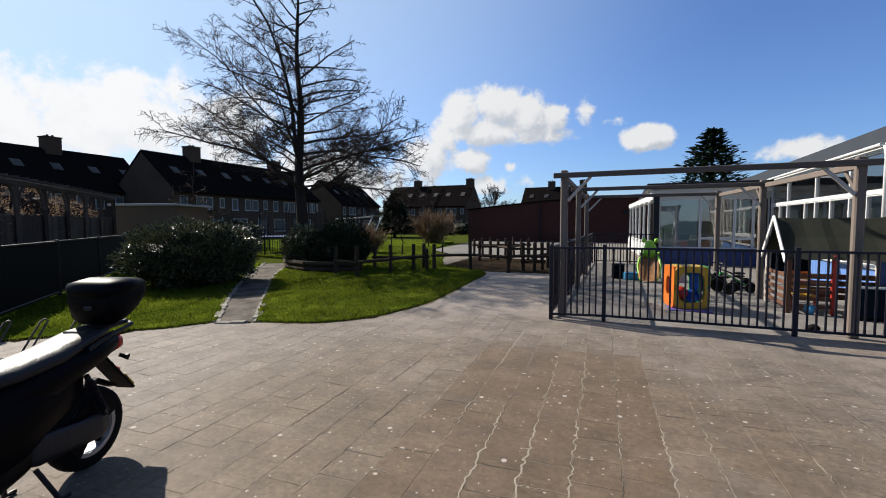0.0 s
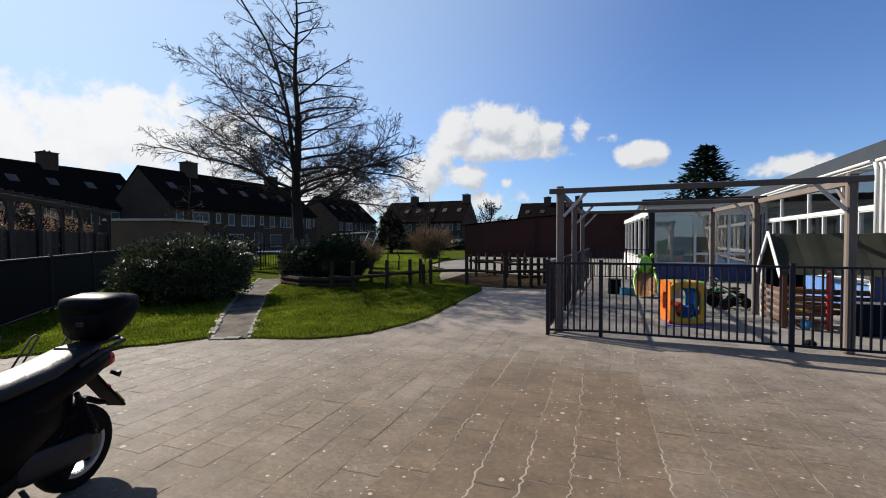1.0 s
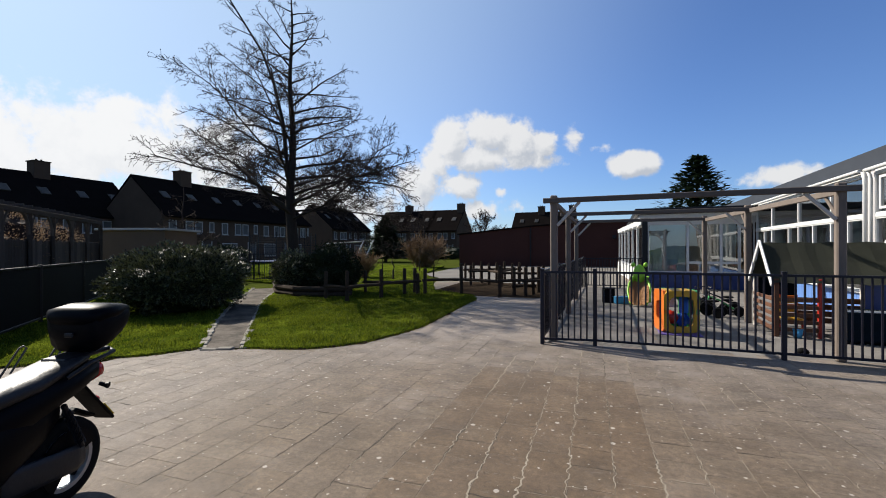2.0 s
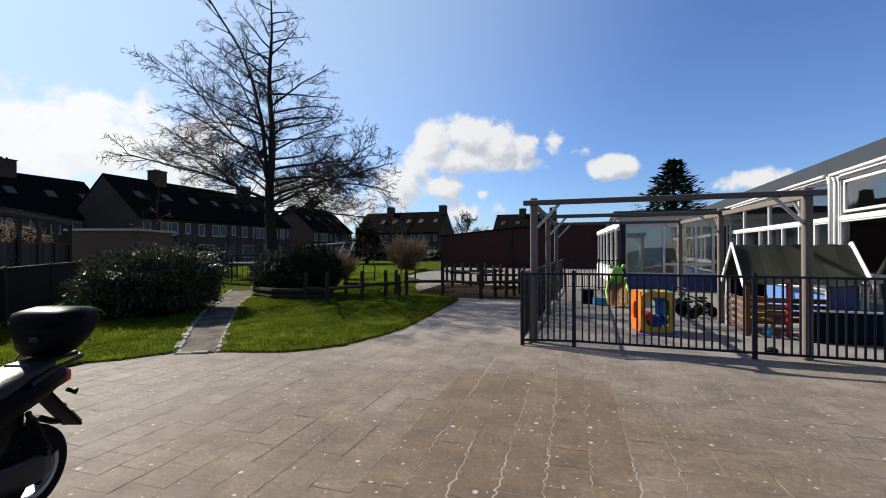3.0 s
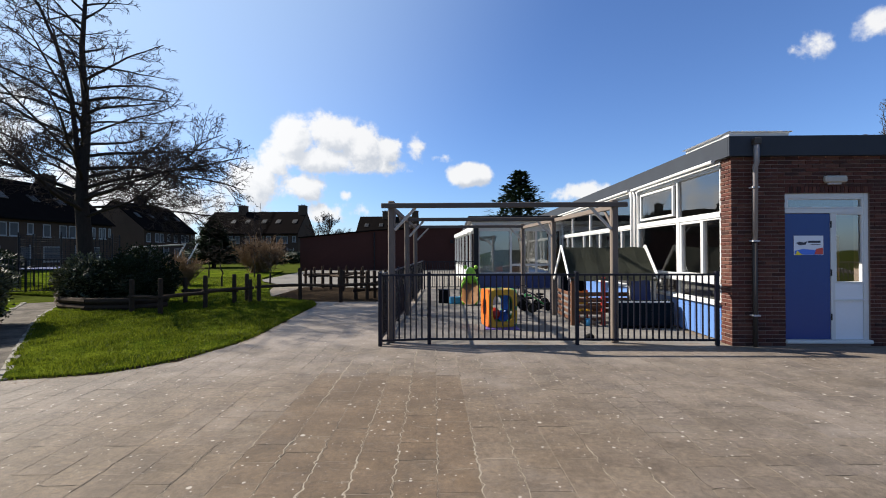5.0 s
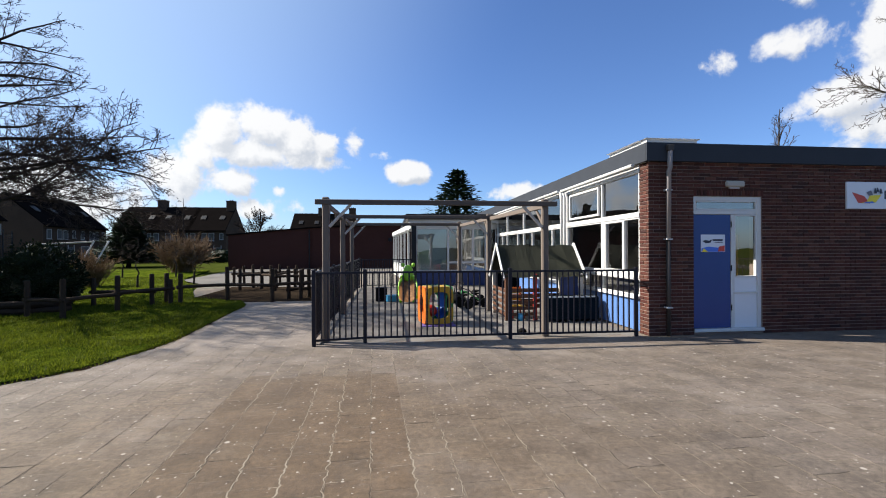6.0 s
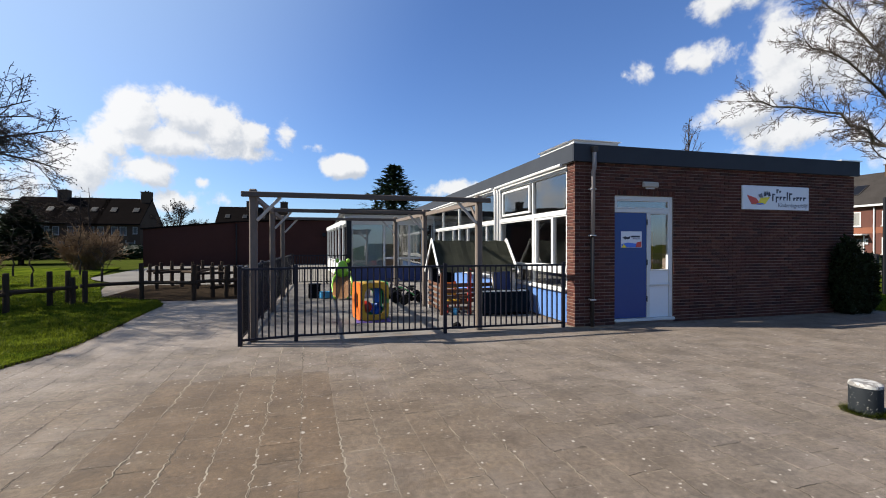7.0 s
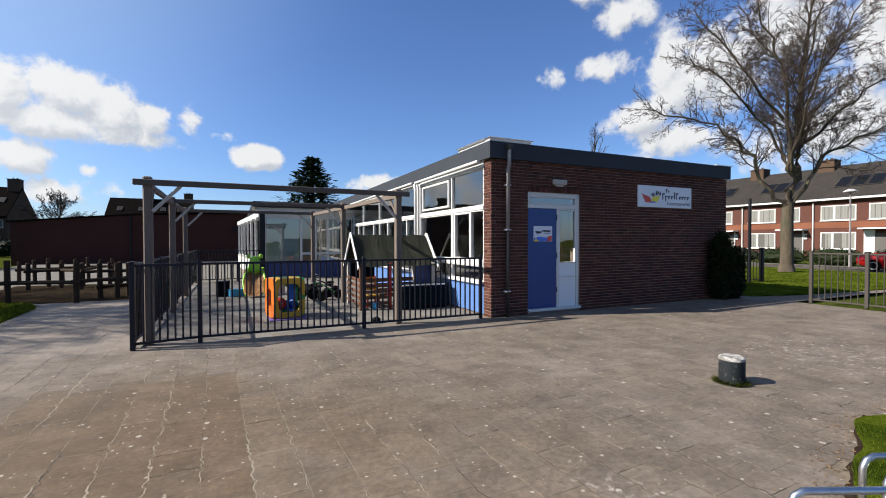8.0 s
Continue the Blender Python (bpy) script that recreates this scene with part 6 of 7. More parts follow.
def holed_side(name, mat, hole, m):
    """One square side with a rounded hole through it, 6 cm thick."""
    bm = bmesh.new()
    outer, inner = [], []
    for i in range(32):
        a = 2 * math.pi * i / 32 + math.pi / 32
        c, s = math.cos(a), math.sin(a)
        k = 1 / (abs(c) ** 7 + abs(s) ** 7) ** (1 / 7)
        outer.append((c * k * CW, s * k * CH / 2))
        k2 = 1 / (abs(c) ** 4 + abs(s) ** 4) ** 0.25
        inner.append((c * k2 * CW * hole, s * k2 * CH / 2 * hole))
    ring = [[bm.verts.new((u, w, v)) for u, v in loop] for loop, w in ((outer, 0.0), (inner, 0.0), (inner, 0.06), (outer, 0.06))]
    for a, b in zip(ring, ring[1:] + ring[:1]):
        for i in range(32):
            bm.faces.new((a[i], a[(i + 1) % 32], b[(i + 1) % 32], b[i]))
    bmesh.ops.recalc_face_normals(bm, faces=bm.faces[:])
    bm.transform(m)
    part(name, bm, mat, cube, smooth=False)


def hollow_chute():
    """A bent half-pipe inside the cube, from its far side down to the front edge."""
    bm = bmesh.new()
    rows = []
    for k in range(7):
        t = k / 6
        y, z = 0.2 - 0.34 * t, 0.3 - 0.18 * math.sin(t * 1.5)
        rows.append([bm.verts.new((0.07 + 0.14 * math.cos(a), y, z + 0.14 - 0.14 * math.sin(a))) for a in (0.0, 0.6, 1.1, 1.57, 2.04, 2.54, 3.14)])
    for a, b in zip(rows, rows[1:]):
        for i in range(6):
            bm.faces.new((a[i], a[i + 1], b[i + 1], b[i]))
    bmesh.ops.solidify(bm, geom=bm.faces[:], thickness=0.02)
    return bm


holed_side("side", M["yellow"], 0.72, pose(0, -CW, CH / 2 + 0.03))
holed_side("side", M["green"], 0.5, pose(0, CW - 0.06, CH / 2 + 0.03))
holed_side("side", M["orange"], 0.45, pose(-CW - 0.002, 0, CH / 2 + 0.03, 0, 0, -90))
holed_side("side", M["green"], 0.45, pose(CW + 0.002, 0, CH / 2 + 0.03, 0, 0, 90))
part("top", one_box(-CW + 0.02, CW - 0.02, -CW + 0.06, CW - 0.06, CH - 0.03, CH + 0.03, bevel=0.03), M["yellow"], cube)
part("chute", hollow_chute(), M["blue_toy"], cube, "blue moulded chute", True)
part("ball", lump(bmesh.new(), (-0.12, -0.08, 0.28), (0.13, 0.13, 0.13), 2), M["red"], cube, smooth=True)
part("panel", one_box(0.06, 0.22, -0.02, 0.04, 0.34, 0.68, bevel=0.02), M["blue_toy"], cube)
# added white plate imitates the bright view through the hole
part("panel", one_box(-0.2, 0.04, 0.12, 0.15, 0.44, 0.68, bevel=0.02), M["sign"], cube, "white plate standing in for the brightness seen through the cube")
single("foam_mat", one_box(0.76, 1.45, 8.78, 9.6, 0.0, 0.02, bevel=0.006), M["purple"], "flat faded purple play mat under the cube", "mat")

frog = thing("slide_toy", (0.66, 13.6, 0), "lime green toddler slide shaped with two round ears", "toy", rz=-4, local=True)
bm = bmesh.new()
lump(bm, (0, 0, 0.8), (0.17, 0.12, 0.3), 3, 0.05, 1)
part("head", bm, M["lime"], frog, smooth=True)
for s in (-1, 1):
    part("ear", lump(bmesh.new(), (s * 0.16, 0, 1.09), (0.06, 0.05, 0.07), 2), M["lime"], frog, smooth=True)
    part("side", one_tube([(s * 0.14, -0.06, 0.72), (s * 0.25, -0.22, 0.56), (s * 0.28, -0.4, 0.36), (s * 0.22, -0.7, 0.14), (s * 0.18, -0.9, 0.06)], 0.032, 8, flat=1.5), M["lime"], frog, smooth=True)
bm = bmesh.new()
rows = []
for k in range(9):
    t = k / 8
    y, z = -0.05 - 0.9 * t, 0.62 - 0.58 * math.sin(t * 1.45)
    rows.append([bm.verts.new((x, y, z + 0.12 * abs(x / 0.25) ** 3)) for x in (-0.25, -0.12, 0, 0.12, 0.25)])
for a, b in zip(rows, rows[1:]):
    for i in range(4):
        bm.faces.new((a[i], a[i + 1], b[i + 1], b[i]))
bmesh.ops.solidify(bm, geom=bm.faces[:], thickness=0.03)
part("chute", bm, M["tan"], frog, "dull tan chute", True)
for s in (-1, 1):
    part("leg", one_tube([(s * 0.2, 0.1, 0.75), (s * 0.26, 0.4, 0.0)], 0.045, 8), M["lime"], frog)
for z in (0.2, 0.42):
    part("step", one_box(-0.22, 0.22, 0.24, 0.36, z, z + 0.04, bevel=0.01), M["lime"], frog)


def tricycle(place, rz, paint):
    t = thing("tricycle", place, "black children's tricycle standing on the yard", "tricycle", "tricycles in the play yard", rz=rz, local=True)
    for x, y, r in ((0.38, 0, 0.17), (-0.22, -0.2, 0.12), (-0.22, 0.2, 0.12)):
        m = pose(x, y, r, 90, 0, 0)
        wheel = part("wheel", lathe(bmesh.new(), [(r * 0.72, -0.022), (r * 0.93, -0.026), (r, -0.012), (r, 0.012), (r * 0.93, 0.026), (r * 0.72, 0.022)], 18, m), M["rubber"], t, smooth=True)
        part("rim", lathe(bmesh.new(), [(r * 0.2, -0.015), (r * 0.73, -0.012), (r * 0.73, 0.012), (r * 0.2, 0.015)], 14, m), M["alloy"], wheel)
    part("frame", one_tube([(0.38, 0, 0.17), (0.34, 0, 0.45), (0.1, 0, 0.36), (-0.22, 0, 0.16)], 0.02, 8), paint, t)
    part("axle", one_tube([(-0.22, -0.2, 0.12), (-0.22, 0.2, 0.12)], 0.014, 6), M["black_metal"], t)
    part("saddle", lump(bmesh.new(), (-0.08, 0, 0.36), (0.13, 0.09, 0.035), 2), M["rubber"], t, smooth=True)
    part("handlebar", one_tube([(0.26, -0.2, 0.58), (0.32, -0.1, 0.6), (0.33, 0, 0.56), (0.32, 0.1, 0.6), (0.26, 0.2, 0.58)], 0.012, 6), M["black_metal"], t)
    part("stem", one_tube([(0.34, 0, 0.43), (0.33, 0, 0.57)], 0.015, 6), M["black_metal"], t)
    return t


for x, y, rz, paint in ((2.0, 11.5, 160, "black_metal"), (2.35, 11.75, 200, "green"), (2.15, 12.3, 120, "black_metal"), (2.5, 12.5, 170, "black_metal")):
    tricycle((x, y, 0), rz, M[paint])


def crate(name, place, size, mat, label, category, rz=0.0):
    b = thing(name, place, label, category, rz=rz, local=True)
    x, y, z = size
    part("shell", one_box(-x / 2, x / 2, -y / 2, y / 2, 0, z * 0.92, bevel=0.02), mat, b)
    part("lid", one_box(-x / 2 - 0.01, x / 2 + 0.01, -y / 2 - 0.01, y / 2 + 0.01, z * 0.925, z, bevel=0.012), mat, b)


crate("toy_box", (-0.16, 13.5, 0), (0.34, 0.34, 0.42), M["black_plastic"], "dark grey plastic toy box on the yard", "box")
crate("toy_box", (0.16, 13.3, 0), (0.36, 0.24, 0.2), M["sky_toy"], "low light blue plastic toy tub", "box", 15)


def bucket(place, r, h, mat, label):
    b = thing("bucket", place, label, "bucket", local=True)
    part("shell", lathe(bmesh.new(), [(r * 0.75, 0), (r, h), (r * 0.92, h), (r * 0.68, 0.01)], 16), mat, b, smooth=True)
    part("rim", lathe(bmesh.new(), [(r * 0.98, h - 0.012), (r * 1.07, h - 0.012), (r * 1.07, h + 0.004), (r * 0.98, h + 0.004)], 16), mat, b)


bucket((2.96, 9.3, 0), 0.075, 0.15, M["sky_toy"], "small light blue toy bucket")
single("toy_ball", lump(bmesh.new(), (2.53, 7.78, 0.06), (0.085, 0.06, 0.06), 2, 0.15, 2), M["rubber"], "small black deflated ball on the paving", "ball", smooth=True)

# child's chair of yellow and orange slats beside the playhouse
chair = thing("toy_chair", (3.0, 9.75, 0), "small yellow and orange slatted children's chair", "chair", local=True)
for k in range(5):
    part("slat", one_box(-0.14, 0.14, 0.12 + 0.004 * k, 0.145 + 0.004 * k, 0.3 + 0.08 * k, 0.36 + 0.08 * k, bevel=0.006), M["yellow" if k % 2 else "orange"], chair)
part("seat", one_box(-0.16, 0.16, -0.16, 0.12, 0.26, 0.29, bevel=0.008), M["yellow"], chair)
for x in (-0.13, 0.13):
    for y, h in ((-0.13, 0.26), (0.16, 0.7)):
        part("leg", one_box(x - 0.018, x + 0.018, y - 0.018, y + 0.018, 0, h, bevel=0.004), M["red"], chair)

# ---- bollard, racks, gates and the street ----
bol = thing("bollard", (4.99, 2.87, 0), "squat round bollard with chipped dark paint and a worn white top", "bollard", local=True)
part("body", lathe(bmesh.new(), [(0.118, -0.03), (0.122, 0.02), (0.122, 0.25), (0.118, 0.265)], 28), M["bollard"], bol, smooth=True)
part("top", lathe(bmesh.new(), [(0.1185, 0.242), (0.1245, 0.245), (0.121, 0.272), (0.105, 0.282), (0.03, 0.279)], 28), M["bollard_top"], bol, "worn white top")

rack = thing("bike_rack", (3.0, 1.0, 0), "galvanised steel tube bicycle rack with hoops", "bike rack")


def hoop(a, b, h, r=0.017):
    a, b = Vector(a), Vector(b)
    d = (b - a).normalized()
    pts = [a, a + Vector((0, 0, h - 0.06)), a + d * 0.02 + Vector((0, 0, h - 0.02)), a + d * 0.06 + Vector((0, 0, h)), b - d * 0.06 + Vector((0, 0, h)), b - d * 0.02 + Vector((0, 0, h - 0.02)), b + Vector((0, 0, h - 0.06)), b]
    return part("hoop", one_tube(pts, r, 10), M["steel"], rack, smooth=True)


hoop((2.52, 1.1, 0), (3.1, 0.84, 0), 0.36)
hoop((2.56, 1.03, 0), (3.14, 0.77, 0), 0.3)
hoop((3.24, 1.12, 0), (3.8, 0.88, 0), 0.36)
hoop((3.28, 1.04, 0), (3.84, 0.8, 0), 0.3)
part("ground_rail", one_tube([(2.4, 0.98, 0.03), (3.95, 0.98, 0.03)], 0.02, 8), M["steel"], rack)

old_rack = thing("bike_rack", (-6.6, 2.6, 0), "old dull steel bicycle stand by the small lawn", "bike rack", rz=40, local=True)
part("ground_rail", one_tube([(-0.7, 0, 0.03), (0.7, 0, 0.03)], 0.02, 8), M["grey_pipe_dark"], old_rack)
for k in range(4):
    x = -0.55 + 0.36 * k
    part("hoop", one_tube([(x, 0.0, 0.03), (x + 0.1, 0.28, 0.4), (x + 0.13, 0.3, 0.42), (x + 0.17, 0.28, 0.4), (x + 0.08, 0.0, 0.03)], 0.011, 8), M["grey_pipe_dark"], old_rack, smooth=True)

bar_fence("bar_fence", [(12.7, 5.72), (12.68, 4.68), (12.66, 2.4), (12.64, 0.1), (12.62, -2.2)], 1.2, "weathered grey steel bar gate and fence at the yard's edge", gap=0.125, bar=0.011, group="street side fence", post=0.034, mat="grey_pipe_dark")
bar_fence("bar_fence", [(15.4, 10.3), (16.7, 9.65), (17.3, 9.35)], 1.2, "dark bar fence beyond the ivy shrub", gap=0.12, bar=0.012, group="street side fence", post=0.06)
single("post", one_tube([(16.75, 9.45, -0.05), (16.75, 9.45, 3.0)], 0.05, 10), M["black_metal"], "tall slim dark metal post by the fence", "post", place=(16.75, 9.45, 0))

LAWN_C = [(12.75, 7.1), (14.2, 6.7), (20, 6.1), (26.9, 5.7), (26.9, 36), (12.75, 36)]
turf("lawn", LAWN_C, "green verge round the street tree")
VERGE = smoothed([(3.3, 1.16), (3.9, 1.42), (4.3, 1.52), (4.6, 1.68), (4.97, 1.78), (5.3, 1.72)]) + [(8.0, 1.0), (8.0, -2.5), (3.4, -2.5)]
turf("lawn", VERGE, "rough grass verge beside the bicycle rack")

lamp_post = thing("street_lamp", (32.2, 12.85, 0), "slim pale street lamp with a flat white head", "street lamp", local=True)
part("pole", one_tube([(0, 0, -0.05), (0, 0, 1.0), (0, 0, 4.25)], [0.06, 0.055, 0.04], 10), M["dull_pipe"], lamp_post)
part("head", lathe(bmesh.new(), [(0.08, 4.25), (0.34, 4.3), (0.32, 4.35), (0.1, 4.46)], 16), M["grey_pipe"], lamp_post, smooth=True)


def car(place, rz, paint, label):
    """A small hatchback: body by cross-sections, with glass, wheels and lamps of their own."""
    c = thing("car", place, label, "car", rz=rz, local=True)
    prof = [(-1.9, 0.32, 0.78), (-1.85, 0.28, 0.9), (-1.3, 0.22, 0.98), (-0.8, 0.22, 1.0), (0.6, 0.22, 0.98), (0.95, 0.22, 0.95), (1.6, 0.26, 0.84), (1.9, 0.34, 0.66)]
    bm = bmesh.new()
    rows = []
    for x, z0, z1 in prof:
        w = 0.84 - 0.1 * (abs(x) / 1.9) ** 4
        rows.append([bm.verts.new((x, s * w * k, z)) for s, k, z in ((-1, 0.92, z0), (-1, 1.0, (z0 + z1) * 0.5), (-1, 0.93, z1), (1, 0.93, z1), (1, 1.0, (z0 + z1) * 0.5), (1, 0.92, z0))])
    for a, b in zip(rows, rows[1:]):
        for i in range(6):
            bm.faces.new((a[i], a[(i + 1) % 6], b[(i + 1) % 6], b[i]))
    bm.faces.new(rows[0])
    bm.faces.new(rows[-1][::-1])
    bmesh.ops.recalc_face_normals(bm, faces=bm.faces[:])
    body = part("body", bm, paint, c, smooth=True)
    bm = bmesh.new()
    prism(bm, [(-1.75, 0.92), (0.98, 0.92), (0.3, 1.42), (-0.1, 1.47), (-1.2, 1.44), (-1.6, 1.3)], lambda u, v, w: (u, -0.68 + w, v), 1.36)
    for v in bm.verts:
        v.co.y *= 1.0 - 0.28 * (v.co.z - 0.92) / 0.55
    part("cabin", bm, M["solar"], c, "dark glass cabin")
    bm = bmesh.new()
    prism(bm, [(-1.55, 1.36), (0.25, 1.42), (-0.1, 1.49), (-1.25, 1.47)], lambda u, v, w: (u, -0.53 + w, v), 1.06)
    part("roof", bm, paint, c)
    for x in (-1.2, 1.2):
        for y in (-0.8, 0.8):
            m = pose(x, y, 0.29, 90, 0, 0)
            w_ob = part("wheel", lathe(bmesh.new(), [(0.19, -0.09), (0.27, -0.1), (0.29, -0.06), (0.29, 0.06), (0.27, 0.1), (0.19, 0.09)], 20, m), M["rubber"], c, smooth=True)
            part("rim", lathe(bmesh.new(), [(0.05, -0.08), (0.2, -0.095), (0.2, 0.095), (0.05, 0.08)], 16, m), M["alloy"], w_ob)
    for y in (-0.55, 0.55):
        part("headlight", lump(bmesh.new(), (1.82, y, 0.68), (0.09, 0.16, 0.08), 2), M["alloy"], c, smooth=True)
        part("tail_light", lump(bmesh.new(), (-1.86, y, 0.82), (0.05, 0.1, 0.12), 2), M["lamp_red"], c, smooth=True)
    return c


car((29.6, 9.35, -0.045), 92, M["car_red"], "red hatchback parked on the street")

# ---- scooter parked on the yard ----
moto = thing("scooter", (-3.21, 1.66, 0), "black motor scooter with a top box, parked on the paving", "scooter", rz=math.degrees(math.atan2(-0.95, 0.319)), local=True)


def wheel(x, r, wide, parent):
    m = pose(x, 0, r, 90, 0, 0)
    tyre = part("wheel", lathe(bmesh.new(), [(r * 0.68, -wide * 0.42), (r * 0.86, -wide / 2), (r * 0.96, -wide * 0.4), (r, -wide * 0.14), (r, wide * 0.14), (r * 0.96, wide * 0.4), (r * 0.86, wide / 2), (r * 0.68, wide * 0.42)], 32, m, False), M["rubber"], parent, "black tyre", True)
    bm = bmesh.new()
    for z0, z1, r0, r1 in ((-wide * 0.44, wide * 0.44, r * 0.6, r * 0.7),):
        a = [[bm.verts.new((q * math.cos(2 * math.pi * i / 32), q * math.sin(2 * math.pi * i / 32), z)) for i in range(32)] for q, z in ((r0, z0), (r1, z0), (r1, z1), (r0, z1))]
        for p, q in zip(a, a[1:] + a[:1]):
            for i in range(32):
                bm.faces.new((p[i], p[(i + 1) % 32], q[(i + 1) % 32], q[i]))
    bm.transform(m)
    part("rim", bm, M["alloy"], tyre, "pale alloy rim")
    for k in range(5):
        a = 2 * math.pi * k / 5 + 0.3
        part("spoke", one_beam(m @ Vector((0.03 * math.cos(a), 0.03 * math.sin(a), 0)), m @ Vector((r * 0.69 * math.cos(a), r * 0.69 * math.sin(a), 0)), 0.035, 0.03, 0.004), M["black_plastic"], tyre)
    part("hub", lathe(bmesh.new(), [(0.03, -0.06), (0.05, -0.05), (0.05, 0.05), (0.03, 0.06)], 14, m), M["black_plastic"], tyre)
    return tyre


wheel(0.0, 0.26, 0.11, moto)
bm = bmesh.new()
prism(bm, [(0, 0)] + [(0.19 * math.cos(radians(a)), 0.19 * math.sin(radians(a))) for a in range(-50, 161, 15)], lambda u, v, w: (u, 0.062 + w, 0.26 + v), 0.012)
part("wheel_shield", bm, M["black_plastic"], moto, "black shield over the wheel")
wheel(1.28, 0.26, 0.1, moto)


def hull(name, sections, mat, parent=moto, label="", n=12, power=3.0):
    """A smooth body through cross-sections (x, centre z, half width, half height)."""
    bm = bmesh.new()
    rows = []
    for x, zc, w, h in sections:
        row = []
        for i in range(n):
            a = 2 * math.pi * i / n
            c, s = math.cos(a), math.sin(a)
            k = 1 / (abs(c) ** power + abs(s) ** power) ** (1 / power)
            row.append(bm.verts.new((x, c * k * w, zc + s * k * h)))
        rows.append(row)
    for a, b in zip(rows, rows[1:]):
        for i in range(n):
            bm.faces.new((a[i], a[(i + 1) % n], b[(i + 1) % n], b[i]))
    bm.faces.new(rows[0][::-1])
    bm.faces.new(rows[-1])
    bmesh.ops.recalc_face_normals(bm, faces=bm.faces[:])
    return part(name, bm, mat, parent, label, True)


hull("tail_section", [(-0.24, 0.8, 0.05, 0.03), (-0.18, 0.78, 0.1, 0.06), (0.0, 0.74, 0.14, 0.09), (0.3, 0.68, 0.16, 0.12), (0.6, 0.58, 0.15, 0.18), (0.72, 0.5, 0.13, 0.2)], M["scooter_paint"], label="black glossy rear fairing")
hull("seat", [(-0.12, 0.875, 0.09, 0.02), (0.0, 0.865, 0.13, 0.035), (0.25, 0.8, 0.15, 0.05), (0.5, 0.775, 0.15, 0.05), (0.72, 0.77, 0.12, 0.045), (0.78, 0.76, 0.08, 0.03)], M["seat"], label="black creased seat cover")
box_ob = hull("top_box", [(-0.41, 1.14, 0.08, 0.03), (-0.395, 1.125, 0.14, 0.06), (-0.34, 1.115, 0.175, 0.08), (-0.28, 1.09, 0.185, 0.11), (-0.19, 1.06, 0.19, 0.14), (-0.12, 1.05, 0.185, 0.145), (-0.085, 1.09, 0.165, 0.095), (-0.07, 1.105, 0.12, 0.06)], M["black_plastic"], label="rounded black top box", n=20, power=4.0)
hull("lid", [(-0.4, 1.15, 0.09, 0.025), (-0.37, 1.15, 0.16, 0.045), (-0.22, 1.155, 0.195, 0.06), (-0.1, 1.145, 0.19, 0.055), (-0.065, 1.13, 0.14, 0.04)], M["scooter_paint"], box_ob, n=20, power=3.5)
part("latch", one_box(-0.075, -0.055, -0.03, 0.03, 1.01, 1.04, bevel=0.006), M["black_metal"], box_ob)
part("carrier", one_beam((-0.3, 0, 0.895), (0.05, 0, 0.885), 0.16, 0.03), M["black_metal"], moto)
for s in (-1, 1):
    part("grab_rail", one_tube([(0.1, s * 0.14, 0.8), (-0.05, s * 0.16, 0.86), (-0.25, s * 0.14, 0.885), (-0.32, s * 0.05, 0.885)], 0.013, 8), M["black_metal"], moto)
hull("tail_lamp", [(-0.265, 0.77, 0.03, 0.03), (-0.24, 0.765, 0.08, 0.055), (-0.18, 0.76, 0.09, 0.06)], M["lamp_red"], label="red tail lamp")
for s in (-1, 1):
    part("indicator", one_tube([(-0.2, s * 0.08, 0.68), (-0.22, s * 0.1, 0.665), (-0.225, s * 0.125, 0.66)], [0.012, 0.014, 0.022], 8), M["black_plastic"], moto)
hanger = part("mudguard", one_beam((-0.1, 0, 0.7), (-0.34, 0, 0.4), 0.14, 0.02, 0.006), M["black_plastic"], moto, "long black plate hanger")
plate = part("plate", one_beam((-0.262, 0, 0.525), (-0.342, 0, 0.425), 0.13, 0.008, 0.002), M["plate"], hanger, "yellow plate")
part("plate_bar", one_beam((-0.286, 0, 0.505), (-0.328, 0, 0.452), 0.1, 0.004, 0.0), M["ink"], plate)
part("reflector", lump(bmesh.new(), (-0.25, 0, 0.56), (0.02, 0.04, 0.022), 2), M["lamp_red"], hanger)
part("hugger", one_tube([(-0.2, 0, 0.47), (-0.08, 0, 0.545), (0.08, 0, 0.545), (0.22, 0, 0.46)], 0.055, 8, flat=0.3), M["black_plastic"], moto)
hull("transmission", [(-0.1, 0.27, 0.05, 0.06), (-0.05, 0.28, 0.07, 0.1), (0.1, 0.29, 0.07, 0.1), (0.35, 0.31, 0.07, 0.09), (0.5, 0.32, 0.06, 0.1), (0.56, 0.32, 0.03, 0.07)], M["black_plastic"], label="engine and belt housing")
cvt = hull("belt_cover", [(-0.06, 0.275, 0.012, 0.05), (0.0, 0.28, 0.018, 0.085), (0.15, 0.29, 0.018, 0.08), (0.4, 0.315, 0.018, 0.085), (0.48, 0.32, 0.012, 0.06)], M["dull_alloy"], label="dull alloy belt cover")
cvt.location = (0, 0.1, 0)
shock = part("shock_absorber", one_tube([(-0.03, 0.115, 0.34), (0.1, 0.12, 0.64)], 0.016, 8), M["black_metal"], moto)
coil = [(-0.02 + 0.1 * t + 0.0, 0.1165 + 0.03 * math.cos(t * 44), 0.37 + 0.23 * t + 0.03 * math.sin(t * 44)) for t in (k / 60 for k in range(61))]
part("spring", one_tube(coil, 0.006, 6), M["black_metal"], shock)
part("exhaust", one_tube([(0.45, -0.12, 0.24), (0.2, -0.15, 0.27), (0.1, -0.16, 0.3), (-0.22, -0.17, 0.36)], [0.02, 0.03, 0.06, 0.055], 12), M["black_metal"], moto)
